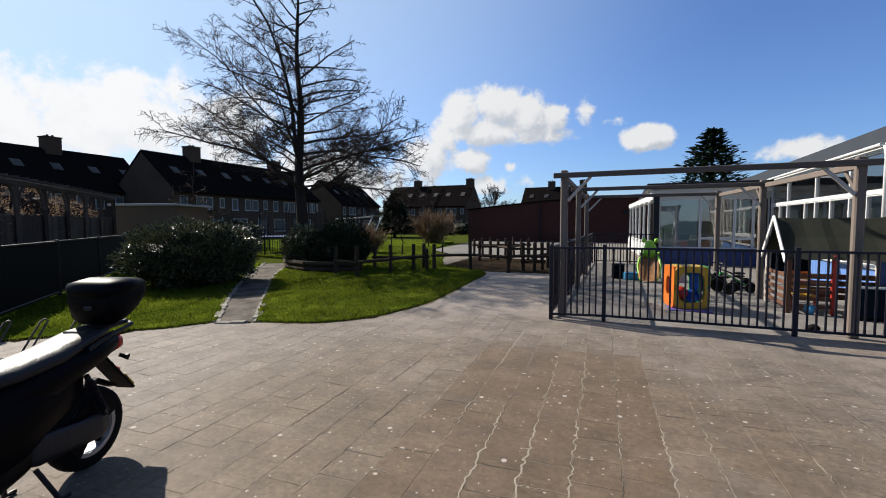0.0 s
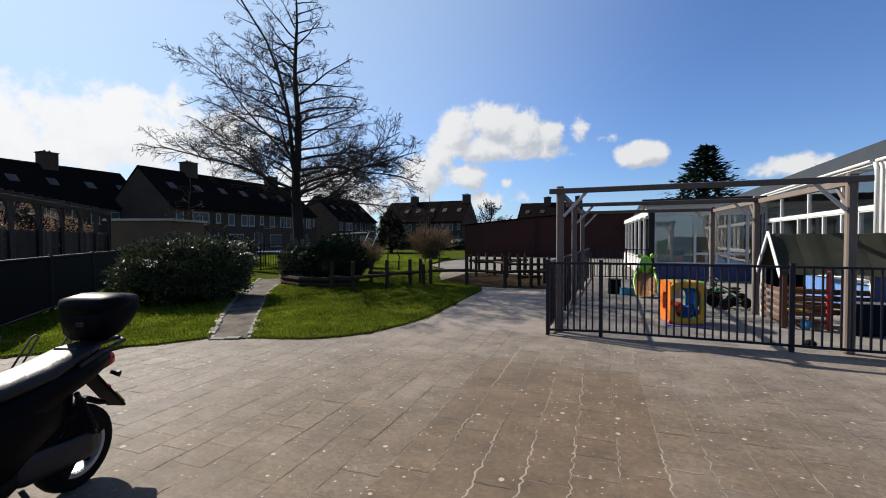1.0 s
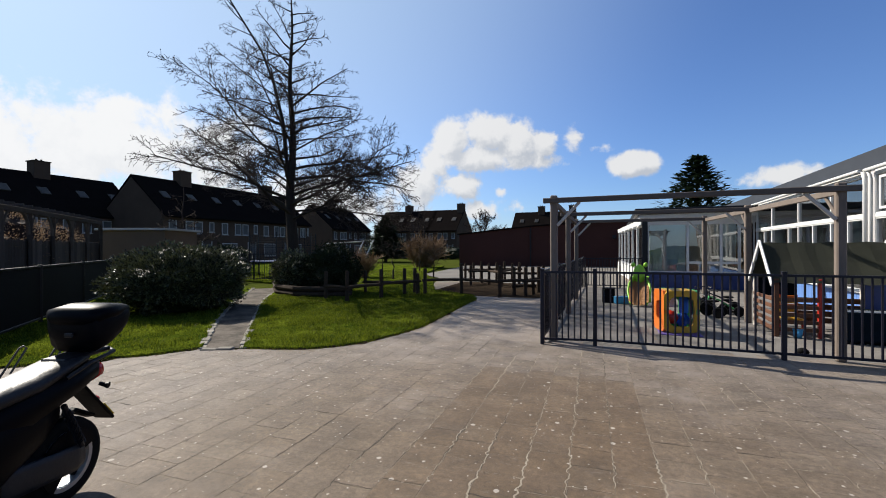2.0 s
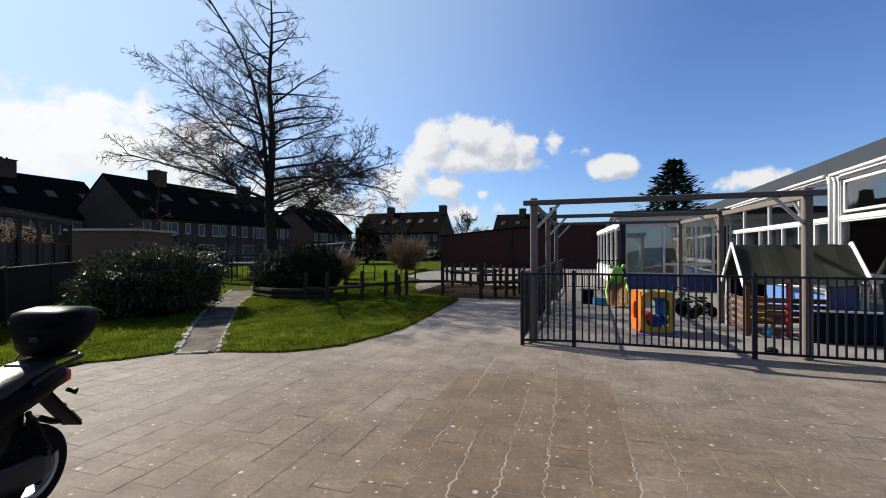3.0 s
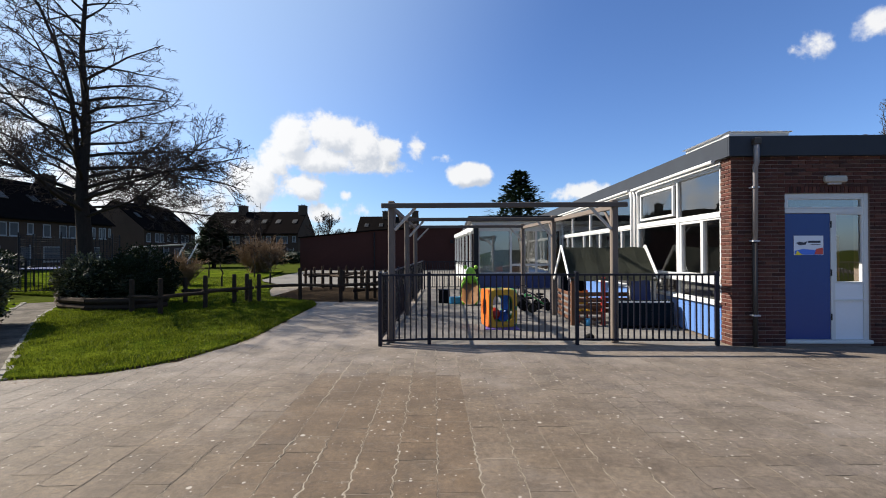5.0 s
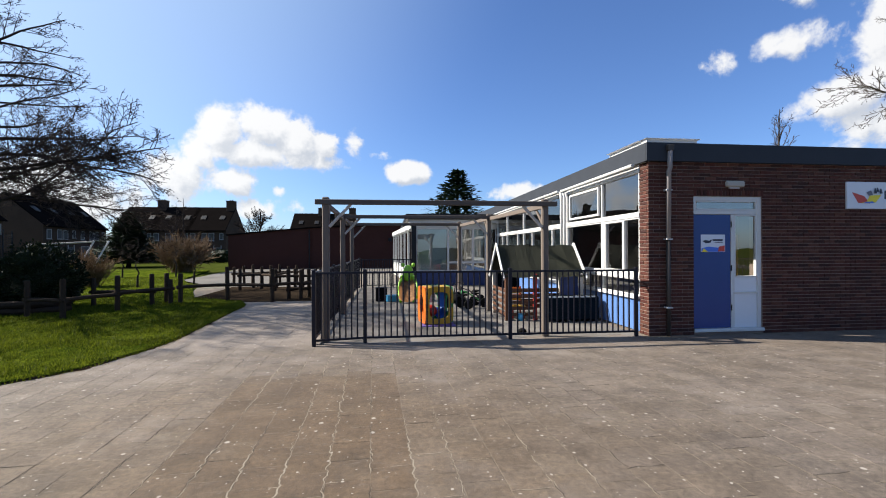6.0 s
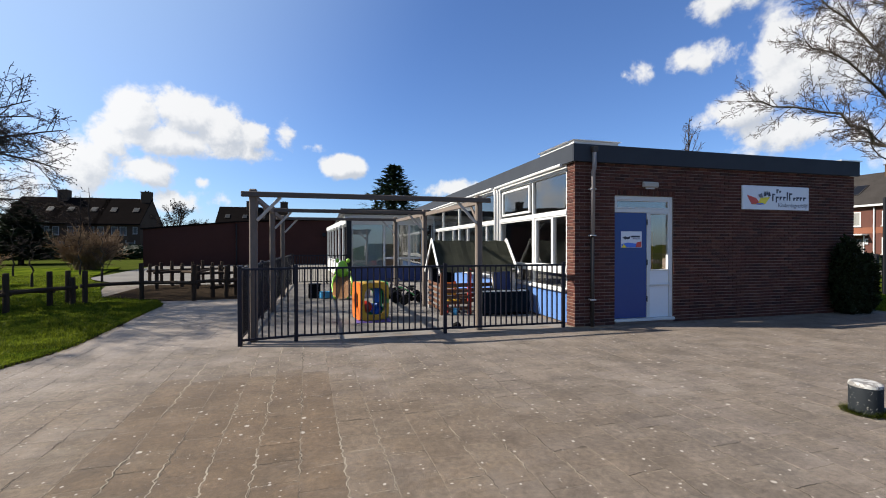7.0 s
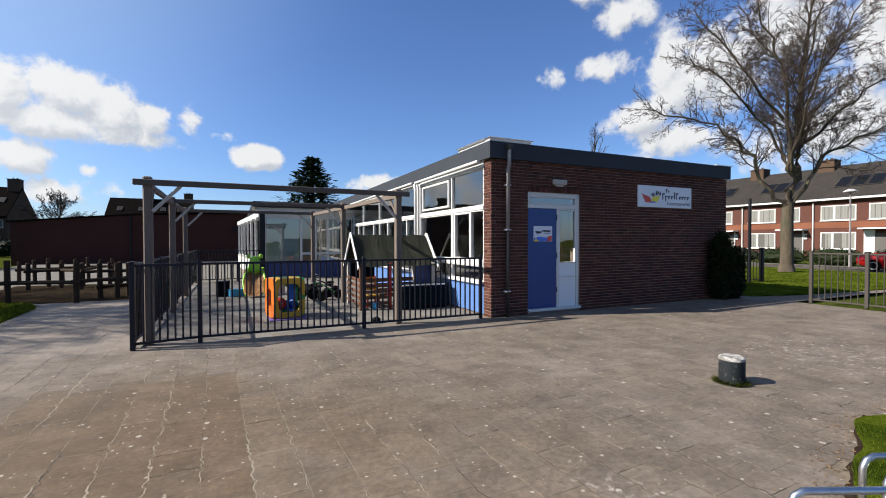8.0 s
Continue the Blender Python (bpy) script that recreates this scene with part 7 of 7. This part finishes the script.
hull("underbody", [(0.45, 0.32, 0.12, 0.12), (0.7, 0.26, 0.16, 0.1), (1.0, 0.28, 0.15, 0.1), (1.08, 0.34, 0.1, 0.12)], M["black_plastic"], label="black footboard")
hull("side_fairing", [(0.1, 0.62, 0.1, 0.1), (0.25, 0.57, 0.15, 0.16), (0.5, 0.5, 0.17, 0.24), (0.75, 0.45, 0.17, 0.26), (0.95, 0.42, 0.15, 0.22)], M["scooter_paint"], label="black side fairing")
hull("leg_shield", [(0.96, 0.6, 0.2, 0.32), (1.04, 0.66, 0.22, 0.36), (1.12, 0.72, 0.19, 0.33), (1.22, 0.74, 0.1, 0.2)], M["scooter_paint"], label="black leg shield")
part("leg_cover", lump(bmesh.new(), (0.88, 0, 0.62), (0.16, 0.24, 0.28), 3, 0.3, 6), M["black_plastic"], moto, "black creased leg cover", True)
part("fork", one_tube([(1.28, 0.08, 0.26), (1.16, 0.08, 0.62)], 0.025, 8), M["black_metal"], moto)
part("fork", one_tube([(1.28, -0.08, 0.26), (1.16, -0.08, 0.62)], 0.025, 8), M["black_metal"], moto)
part("front_mudguard", one_tube([(1.05, 0, 0.45), (1.18, 0, 0.55), (1.34, 0, 0.54), (1.46, 0, 0.42)], 0.06, 8, flat=0.3), M["scooter_paint"], moto)
hull("headset", [(0.98, 1.04, 0.08, 0.05), (1.06, 1.04, 0.14, 0.08), (1.14, 1.02, 0.1, 0.08), (1.2, 1.0, 0.05, 0.05)], M["scooter_paint"])
part("handlebar", one_tube([(0.92, -0.34, 1.04), (1.02, -0.2, 1.05), (1.04, 0, 1.04), (1.02, 0.2, 1.05), (0.92, 0.34, 1.04)], 0.015, 8), M["black_metal"], moto)
for s in (-1, 1):
    part("mirror", lump(bmesh.new(), (1.0, s * 0.3, 1.26), (0.02, 0.07, 0.05), 2), M["black_plastic"], moto, smooth=True)
    part("mirror_stem", one_tube([(1.0, s * 0.22, 1.05), (1.0, s * 0.28, 1.22)], 0.007, 6), M["black_metal"], moto)
part("stand", one_tube([(0.42, 0.1, 0.22), (0.36, 0.17, 0.02), (0.3, 0.17, 0.012)], 0.014, 8), M["black_metal"], moto, "black centre stand")
part("stand", one_tube([(0.42, -0.1, 0.22), (0.36, -0.17, 0.02), (0.3, -0.17, 0.012)], 0.014, 8), M["black_metal"], moto)

# ---- grass, weeds and small litter ----
blades("grass", 70000, (-10.4, -3.5, 5.2, 13.6), LAWN_A, 0.05, "short uneven grass blades on the lawn")
blades("grass", 52000, (-20.0, -4.0, 13.6, 27.0), LAWN_A, 0.06, "short uneven grass blades on the lawn behind the logs")
blades("grass", 22000, (-11.0, -6.0, 2.4, 8.6), LAWN_B, 0.055, "short uneven grass blades by the shrub")
blades("grass", 30000, (12.7, 25.0, 5.9, 15.0), LAWN_C, 0.05, "short bright grass blades under the street tree")
blades("grass", 26000, (3.3, 6.6, -0.6, 1.8), VERGE, 0.024, "rough grass blades on the verge", 0.3)


def tufts(name, spots, label):
    rng = np.random.default_rng(9)
    verts, faces = [], []
    for x, y, r, count, tall in spots:
        for _ in range(count):
            a, q = rng.uniform(0, 6.28), r * math.sqrt(rng.random())
            px, py, h, w = x + q * math.cos(a), y + q * math.sin(a), tall * rng.uniform(0.4, 1.2), rng.uniform(0.003, 0.006)
            i = len(verts)
            verts += [(px - w, py, -0.005), (px + w, py + w, -0.005), (px + rng.normal(0, 0.5) * h, py + rng.normal(0, 0.5) * h, h)]
            faces.append((i, i + 1, i + 2))
    return tagged(new(name, ready_mesh(name, verts, faces, M["blade"])), label, "weeds", kind="stuff")


ring = [(4.99 + 0.14 * math.cos(k * 0.5), 2.87 + 0.14 * math.sin(k * 0.5), 0.05, 90, 0.055) for k in range(13)]
tufts("weeds", ring + [(12.6, 5.0 - 0.4 * k, 0.12, 120, 0.08) for k in range(8)], "tufts of weeds round the bollard and gate")


def fine_line(line, step_len=0.05):
    out = []
    for (x0, y0), (x1, y1) in zip(line, line[1:]):
        n = max(1, int(math.hypot(x1 - x0, y1 - y0) / step_len))
        out += [(x0 + (x1 - x0) * k / n, y0 + (y1 - y0) * k / n) for k in range(n)]
    return out + [line[-1]]


LEFT_EDGE = smoothed([(-9.4, 1.2), (-7.9, 2.9), (-6.86, 3.99), (-6.4, 4.45), (-6.07, 5.03)])
EDGE_TUFTS = [(x, y, 0.05, 16, 0.05) for x, y in fine_line(EDGE, 0.05) + fine_line(LEFT_EDGE, 0.05)]
tufts("grass", EDGE_TUFTS, "ragged grass hanging over the edge of the lawn")


# ---- earth and leaf litter along the lawn's edge ----
def earth_strip(name, line, wide, label):
    """A ragged strip of bare earth on the paving."""
    bm = bmesh.new()
    pts = [Vector((*p, 0)) for p in line]
    row = []
    for k, p in enumerate(pts):
        d = (pts[min(k + 1, len(pts) - 1)] - pts[max(k - 1, 0)]).normalized()
        side_of = Vector((d.y, -d.x, 0))
        w0 = wide * (0.35 + 0.9 * abs(noise.noise(p * 2.3)) + 1.1 * noise.noise(p * 6.0))
        row.append([bm.verts.new(p + side_of * o + Vector((0, 0, z))) for o, z in ((-0.05, 0.026), (0.0, 0.02 + 0.012 * noise.noise(p * 9.0)), (max(0.008, w0 * 0.5), 0.006), (max(0.012, w0), 0.0005))])
    for a, b in zip(row, row[1:]):
        for i in range(3):
            bm.faces.new((a[i], a[i + 1], b[i + 1], b[i]))
    bmesh.ops.recalc_face_normals(bm, faces=bm.faces[:])
    return single(name, bm, M["soil"], label, "earth", kind="structure", smooth=True)


VERGE_EDGE = smoothed([(3.3, 1.16), (3.9, 1.42), (4.3, 1.52), (4.6, 1.68), (4.97, 1.78), (5.3, 1.72), (8.0, 1.0)])
earth_strip("earth_edge", fine_line(EDGE), 0.07, "ragged strip of bare earth along the lawn")
earth_strip("earth_edge", fine_line(LEFT_EDGE), 0.07, "ragged strip of bare earth along the small lawn")
earth_strip("earth_edge", fine_line(VERGE_EDGE[::-1]), 0.05, "ragged strip of bare earth along the verge")


def litter(name, lines, count, spread, label, mat):
    """Dry leaf scraps and crumbs strewn beside a line."""
    rng = np.random.default_rng(3)
    verts, faces = [], []
    pts = [p for line in lines for p in fine_line(line)]
    for _ in range(count):
        x, y = pts[rng.integers(len(pts))]
        x, y = x + rng.normal(0, spread), y + rng.normal(0, spread)
        a, l, w, z = rng.uniform(0, 6.28), rng.uniform(0.005, 0.02), rng.uniform(0.003, 0.008), rng.uniform(0.003, 0.012)
        c, s = math.cos(a), math.sin(a)
        i = len(verts)
        verts += [(x - l * c, y - l * s, 0.003), (x - w * s, y + w * c, z), (x + l * c, y + l * s, 0.004), (x + w * s, y - w * c, z * 0.5 + 0.002)]
        faces.append((i, i + 1, i + 2, i + 3))
    return tagged(new(name, ready_mesh(name, verts, faces, mat)), label, "litter", kind="stuff")


litter("leaf_litter", [EDGE, LEFT_EDGE], 1500, 0.12, "crumbs of earth and dry leaf scraps by the lawn", M["straw"])
litter("leaf_litter", [VERGE_EDGE], 1400, 0.13, "dry leaf scraps beside the verge", M["straw"])


# ---- edging stones of the path ----
def edging_stones(line):
    pts = [Vector((*p, 0)) for p in smoothed(line, 8)]
    shared_mesh = [mesh_of("edging_stone", one_box(-0.125, 0.125, -0.062 - 0.008 * k, 0.062, -0.03, 0.022 + 0.004 * k, bevel=0.014), M["edge_stone"]) for k in range(3)]
    rng = random.Random(2)
    gap, carry, k = 0.262, 0.1, 0
    for a, b in zip(pts, pts[1:]):
        l, d = (b - a).length, (b - a).normalized()
        while carry < l:
            p = a + d * carry
            ob = new("edging_stone", shared_mesh[k % 3])
            ob.parent = path
            ob.matrix_basis = pose(p.x + rng.gauss(0, 0.008), p.y + rng.gauss(0, 0.008), rng.uniform(-0.005, 0.008), rng.gauss(0, 2), rng.gauss(0, 2), math.degrees(math.atan2(d.y, d.x)) + rng.gauss(0, 4))
            carry += gap
            k += 1
        carry -= l


edging_stones(PATH_LEFT)
edging_stones(PATH_RIGHT)
edging_stones([(-6.0, 4.98), (-5.75, 5.1), (-5.5, 5.2)])

# ---- bricks of the front wall and the corner pier ----
BL, BH, JO, BD = 0.208, 0.0505, 0.0135, 0.06
rng = random.Random(12)


def brick_boxes():
    """Every brick as (axis, start, length, course height, height) on the front wall and the pier."""
    course, z = 0, 0.0
    while z < SOFFIT - 0.02:
        h = min(BH, SOFFIT - 0.005 - z)
        u = WX - (0.11 if course % 2 else 0.0)
        while u < EX - 0.01:
            a, b = max(u, WX), min(u + BL, EX)
            spans = [(a, b)]
            if z < DOOR[3] + 0.005 and z + h > DOOR[2] - 0.04:
                spans = [s for s in ((a, min(b, DOOR[0] - 0.004)), (max(a, DOOR[1] + 0.004), b)) if s[1] - s[0] > 0.03]
            elif DOOR[3] < z + h * 0.5 < DOOR[3] + 0.115:
                spans = [s for s in ((a, min(b, 5.6)), (max(a, 7.0), b)) if s[1] - s[0] > 0.03]
            for s in spans:
                yield ("x", *s, z, h)
            u += BL + JO
        u = 7.402 - (0.0 if course % 2 else 0.11)
        while u < 7.625:
            a, b = max(u, 7.402), min(u + BL, 7.63)
            if b - a > 0.03:
                yield ("y", a, b, z, h)
            u += BL + JO
        z += BH + JO
        course += 1
    u = 5.615
    while u < 6.96:
        yield ("x", u, u + BH, DOOR[3] + 0.006, 0.105)
        u += BH + JO


many_v, many_f = [], []
cache = {}
count = 0
CORNERS = ((0, 0, 0), (1, 0, 0), (1, 1, 0), (0, 1, 0), (0, 0, 1), (1, 0, 1), (1, 1, 1), (0, 1, 1))
SIDES = ((0, 1, 5, 4), (1, 2, 6, 5), (3, 0, 4, 7), (4, 5, 6, 7), (3, 2, 1, 0))
for axis, a, b, z, h in brick_boxes():
    proud = rng.uniform(-0.003, 0.003)
    if axis == "x":
        x0, x1, y0, y1 = a, b, WY + proud, WY + BD
    else:
        x0, x1, y0, y1 = WX + proud, WX + BD, a, b
    near = (axis == "y" or x1 < DOOR[0]) and count < 300
    size = (round(x1 - x0, 2), round(y1 - y0, 2), round(h, 3))
    if near:
        key = (axis, size)
        if key not in cache:
            cache[key] = mesh_of("brick", one_box(0, size[0], 0, size[1], 0, h, bevel=0.003), M["brick"])
        ob = new("brick", cache[key])
        ob.parent = front_wall if axis == "x" else pier_wall
        ob.location = Vector((x0, y0, z)) - nursery.location
        count += 1
    else:
        base = len(many_v)
        tilt = rng.uniform(-0.0015, 0.0015)
        many_v += [(x0 + (x1 - x0) * i - nursery.location.x, y0 + (y1 - y0) * j + tilt * (i - 0.5) - nursery.location.y, z + h * k) for i, j, k in CORNERS]
        many_f += [tuple(base + i for i in f) for f in SIDES]
rest = new("brickwork", ready_mesh("brickwork", many_v, many_f, M["brick"]))
rest.parent = front_wall
tagged(rest, kind="stuff")

# ---- concrete pavers of the yard ----
TILE, GAP, SKEW = 0.2965, 0.004, radians(2.45)
pavement = tagged(new("pavement"), "worn brown-grey concrete pavers in staggered rows, dotted with pale spots", "pavement", kind="structure")
ca, sa = math.cos(SKEW), math.sin(SKEW)
ORIGIN = (0.021, 2.7)
BROWN = (-6, 0, 5.6)      # rows and far end of a patch relaid in browner stones


def blocked(x, y):
    if y > WY + 0.02 and x > -1.25 and x > WX - 0.1:
        return True
    if inside(x, y, LAWN_A) or inside(x, y, LAWN_B) or inside(x, y, VERGE):
        return True
    if inside(x, y, PATH_LEFT + PATH_RIGHT[::-1]):
        return True
    return y > 13.8 and x < -1.2


tile_mesh, brown_mesh = [], []
for k in range(6):
    bm = one_box(-TILE / 2, TILE / 2, -TILE / 2, TILE / 2, -0.03, 0.0, bevel=0.002)
    for v in bm.verts:
        if v.co.z > -0.02:
            v.co += Vector((rng.uniform(-0.002, 0.002), rng.uniform(-0.002, 0.002), 0))
    brown_mesh.append(mesh_of("paver", bm.copy(), M["paver_brown"]))
    tile_mesh.append(mesh_of("paver", bm, M["paver"]))
many_v, many_f, made = [], [], 0
yard_v, yard_f, brown_v, brown_f = [], [], [], []
step = TILE + GAP
for i in range(-48, 46):
    for j in range(-24, 56):
        u, v = i * step, (j + (0.5 if i % 2 else 0.0)) * step
        x, y = ORIGIN[0] + u * ca - v * sa + step / 2, ORIGIN[1] + u * sa + v * ca
        if y > 18.6 or y < -3 or x < -10 or x > 12.5 or (y > 7.2 and x > WX) or blocked(x, y):
            continue
        if math.hypot(x - 4.99, y - 2.87) < 0.1:
            continue
        dz = rng.gauss(0, 0.0004)
        tx, ty, tz = rng.gauss(0, 0.0016), rng.gauss(0, 0.0016), rng.gauss(0, 0.006)
        brown = BROWN[0] < i <= BROWN[1] and y < BROWN[2] + 0.5 * (i % 2) * step
        if -2.0 < x < 3.2 and 1.9 < y < 5.2 and made < 300:
            ob = new("paver", (brown_mesh if brown else tile_mesh)[rng.randrange(6)])
            ob.parent = pavement
            ob.matrix_basis = pose(x, y, dz, math.degrees(tx), math.degrees(ty), math.degrees(SKEW + tz))
            made += 1
            continue
        c, s = math.cos(SKEW + tz), math.sin(SKEW + tz)
        in_yard = y > 7.5 and x > -1.1
        into_v, into_f = (yard_v, yard_f) if in_yard else (brown_v, brown_f) if brown else (many_v, many_f)
        base = len(into_v)
        for half, z in ((TILE / 2, -0.02), (TILE / 2, -0.002), (TILE / 2 - 0.002, 0.0)):
            for a, b in ((-half, -half), (half, -half), (half, half), (-half, half)):
                into_v.append((x + a * c - b * s, y + a * s + b * c, z + dz + a * ty - b * tx))
        for r in (0, 4):
            for q in range(4):
                into_f.append((base + r + q, base + r + (q + 1) % 4, base + r + 4 + (q + 1) % 4, base + r + 4 + q))
        into_f.append((base + 8, base + 9, base + 10, base + 11))
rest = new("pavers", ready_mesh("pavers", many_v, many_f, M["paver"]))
rest.parent = pavement
tagged(rest, kind="stuff")

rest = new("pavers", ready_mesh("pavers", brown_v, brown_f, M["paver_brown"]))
rest.parent = pavement
tagged(rest, kind="stuff")
rest = new("slabs", ready_mesh("slabs", yard_v, yard_f, M["yard_slab"]))
rest.parent = pavement
tagged(rest, kind="stuff")

# broken, wavering fillings of the joints: pale sand worked up in places, dark gaps in others
def fillings(name, mat, lines, half_of, wander, label, level):
    """Ribbons along joints. lines: (start u, v, direction 0 along the rows or 1 across, length, key)."""
    verts, faces = [], []
    for u0, v0, across, length, key in lines:
        last = None
        for k in range(int(length / 0.02) + 1):
            q = k * 0.02
            shake = wander * (1.3 * noise.noise((q * 11, key * 3.1, 0)) + noise.noise((q * 27, key * 2.1, 4)))
            u, v = (u0 + q, v0 + shake) if across else (u0 + shake, v0 + q)
            x, y = ORIGIN[0] + u * ca - v * sa, ORIGIN[1] + u * sa + v * ca
            half = half_of(x, y, q, key)
            if half < 0.0005 or y > 7.2 or y < 0.4 or x > 11 or x < -6.5 or blocked(x, y):
                last = None
                continue
            b = len(verts)
            side_x, side_y = (0, half) if across else (half, 0)
            verts += [(x - side_x, y - side_y, level), (x + side_x, y + side_y, level)]
            if last is not None:
                faces.append((last, last + 1, b + 1, b) if not across else (last, b, b + 1, last + 1))
            last = b
    return tagged(new(name, ready_mesh(name, verts, faces, mat)), label, "sand", kind="stuff")


def pale_half(x, y, q, key):
    centre = 0.58 - 0.3 * max(0.0, abs(x + 0.2) - 0.55) - 0.12 * max(0.0, y - 5.6)
    return 0.0076 * (centre - 0.34 + 1.0 * noise.noise((x * 0.8, y * 0.8, key * 0.37)) + 0.6 * noise.noise((q * 6.0, key * 1.3, 2)))


def dark_half(x, y, q, key):
    return 0.0055 * (0.05 + 0.8 * noise.noise((x * 0.7, y * 0.9, key * 0.61)) + 0.6 * noise.noise((q * 4.0, key * 1.7, 6)))


long_lines = [(i * step, -3.0, 0, 9.5, i + 0.3) for i in range(-24, 36)]
fillings("joint_sand", M["pale_sand"], long_lines, pale_half, 0.02, "pale sand standing in the long paving joints", 0.0016)
fillings("joint_gap", M["gap_soil"], [(u + 0.003, v, c, l, key + 50) for u, v, c, l, key in long_lines], dark_half, 0.016, "dark open stretches of the long paving joints", 0.0012)
short_dark, short_pale = [], []
for i in range(-24, 36):
    for j in range(-10, 18):
        pick = rng.random()
        line = (i * step, (j + 0.5 + (0.5 if i % 2 else 0.0)) * step, 1, step, i * 1.7 + j * 0.9)
        if pick < 0.16:
            short_dark.append(line)
        elif pick < 0.3:
            short_pale.append(line)
fillings("joint_gap", M["gap_soil"], short_dark, lambda x, y, q, key: 0.0055 * (0.3 + 0.9 * noise.noise((q * 8.0, key, 3))), 0.01, "dark open cross joints of the paving", 0.0012)
fillings("joint_sand", M["pale_sand"], short_pale, lambda x, y, q, key: 0.004 * (0.3 + 0.9 * noise.noise((q * 8.0, key, 7))), 0.01, "pale sand in the cross joints of the paving", 0.0014)
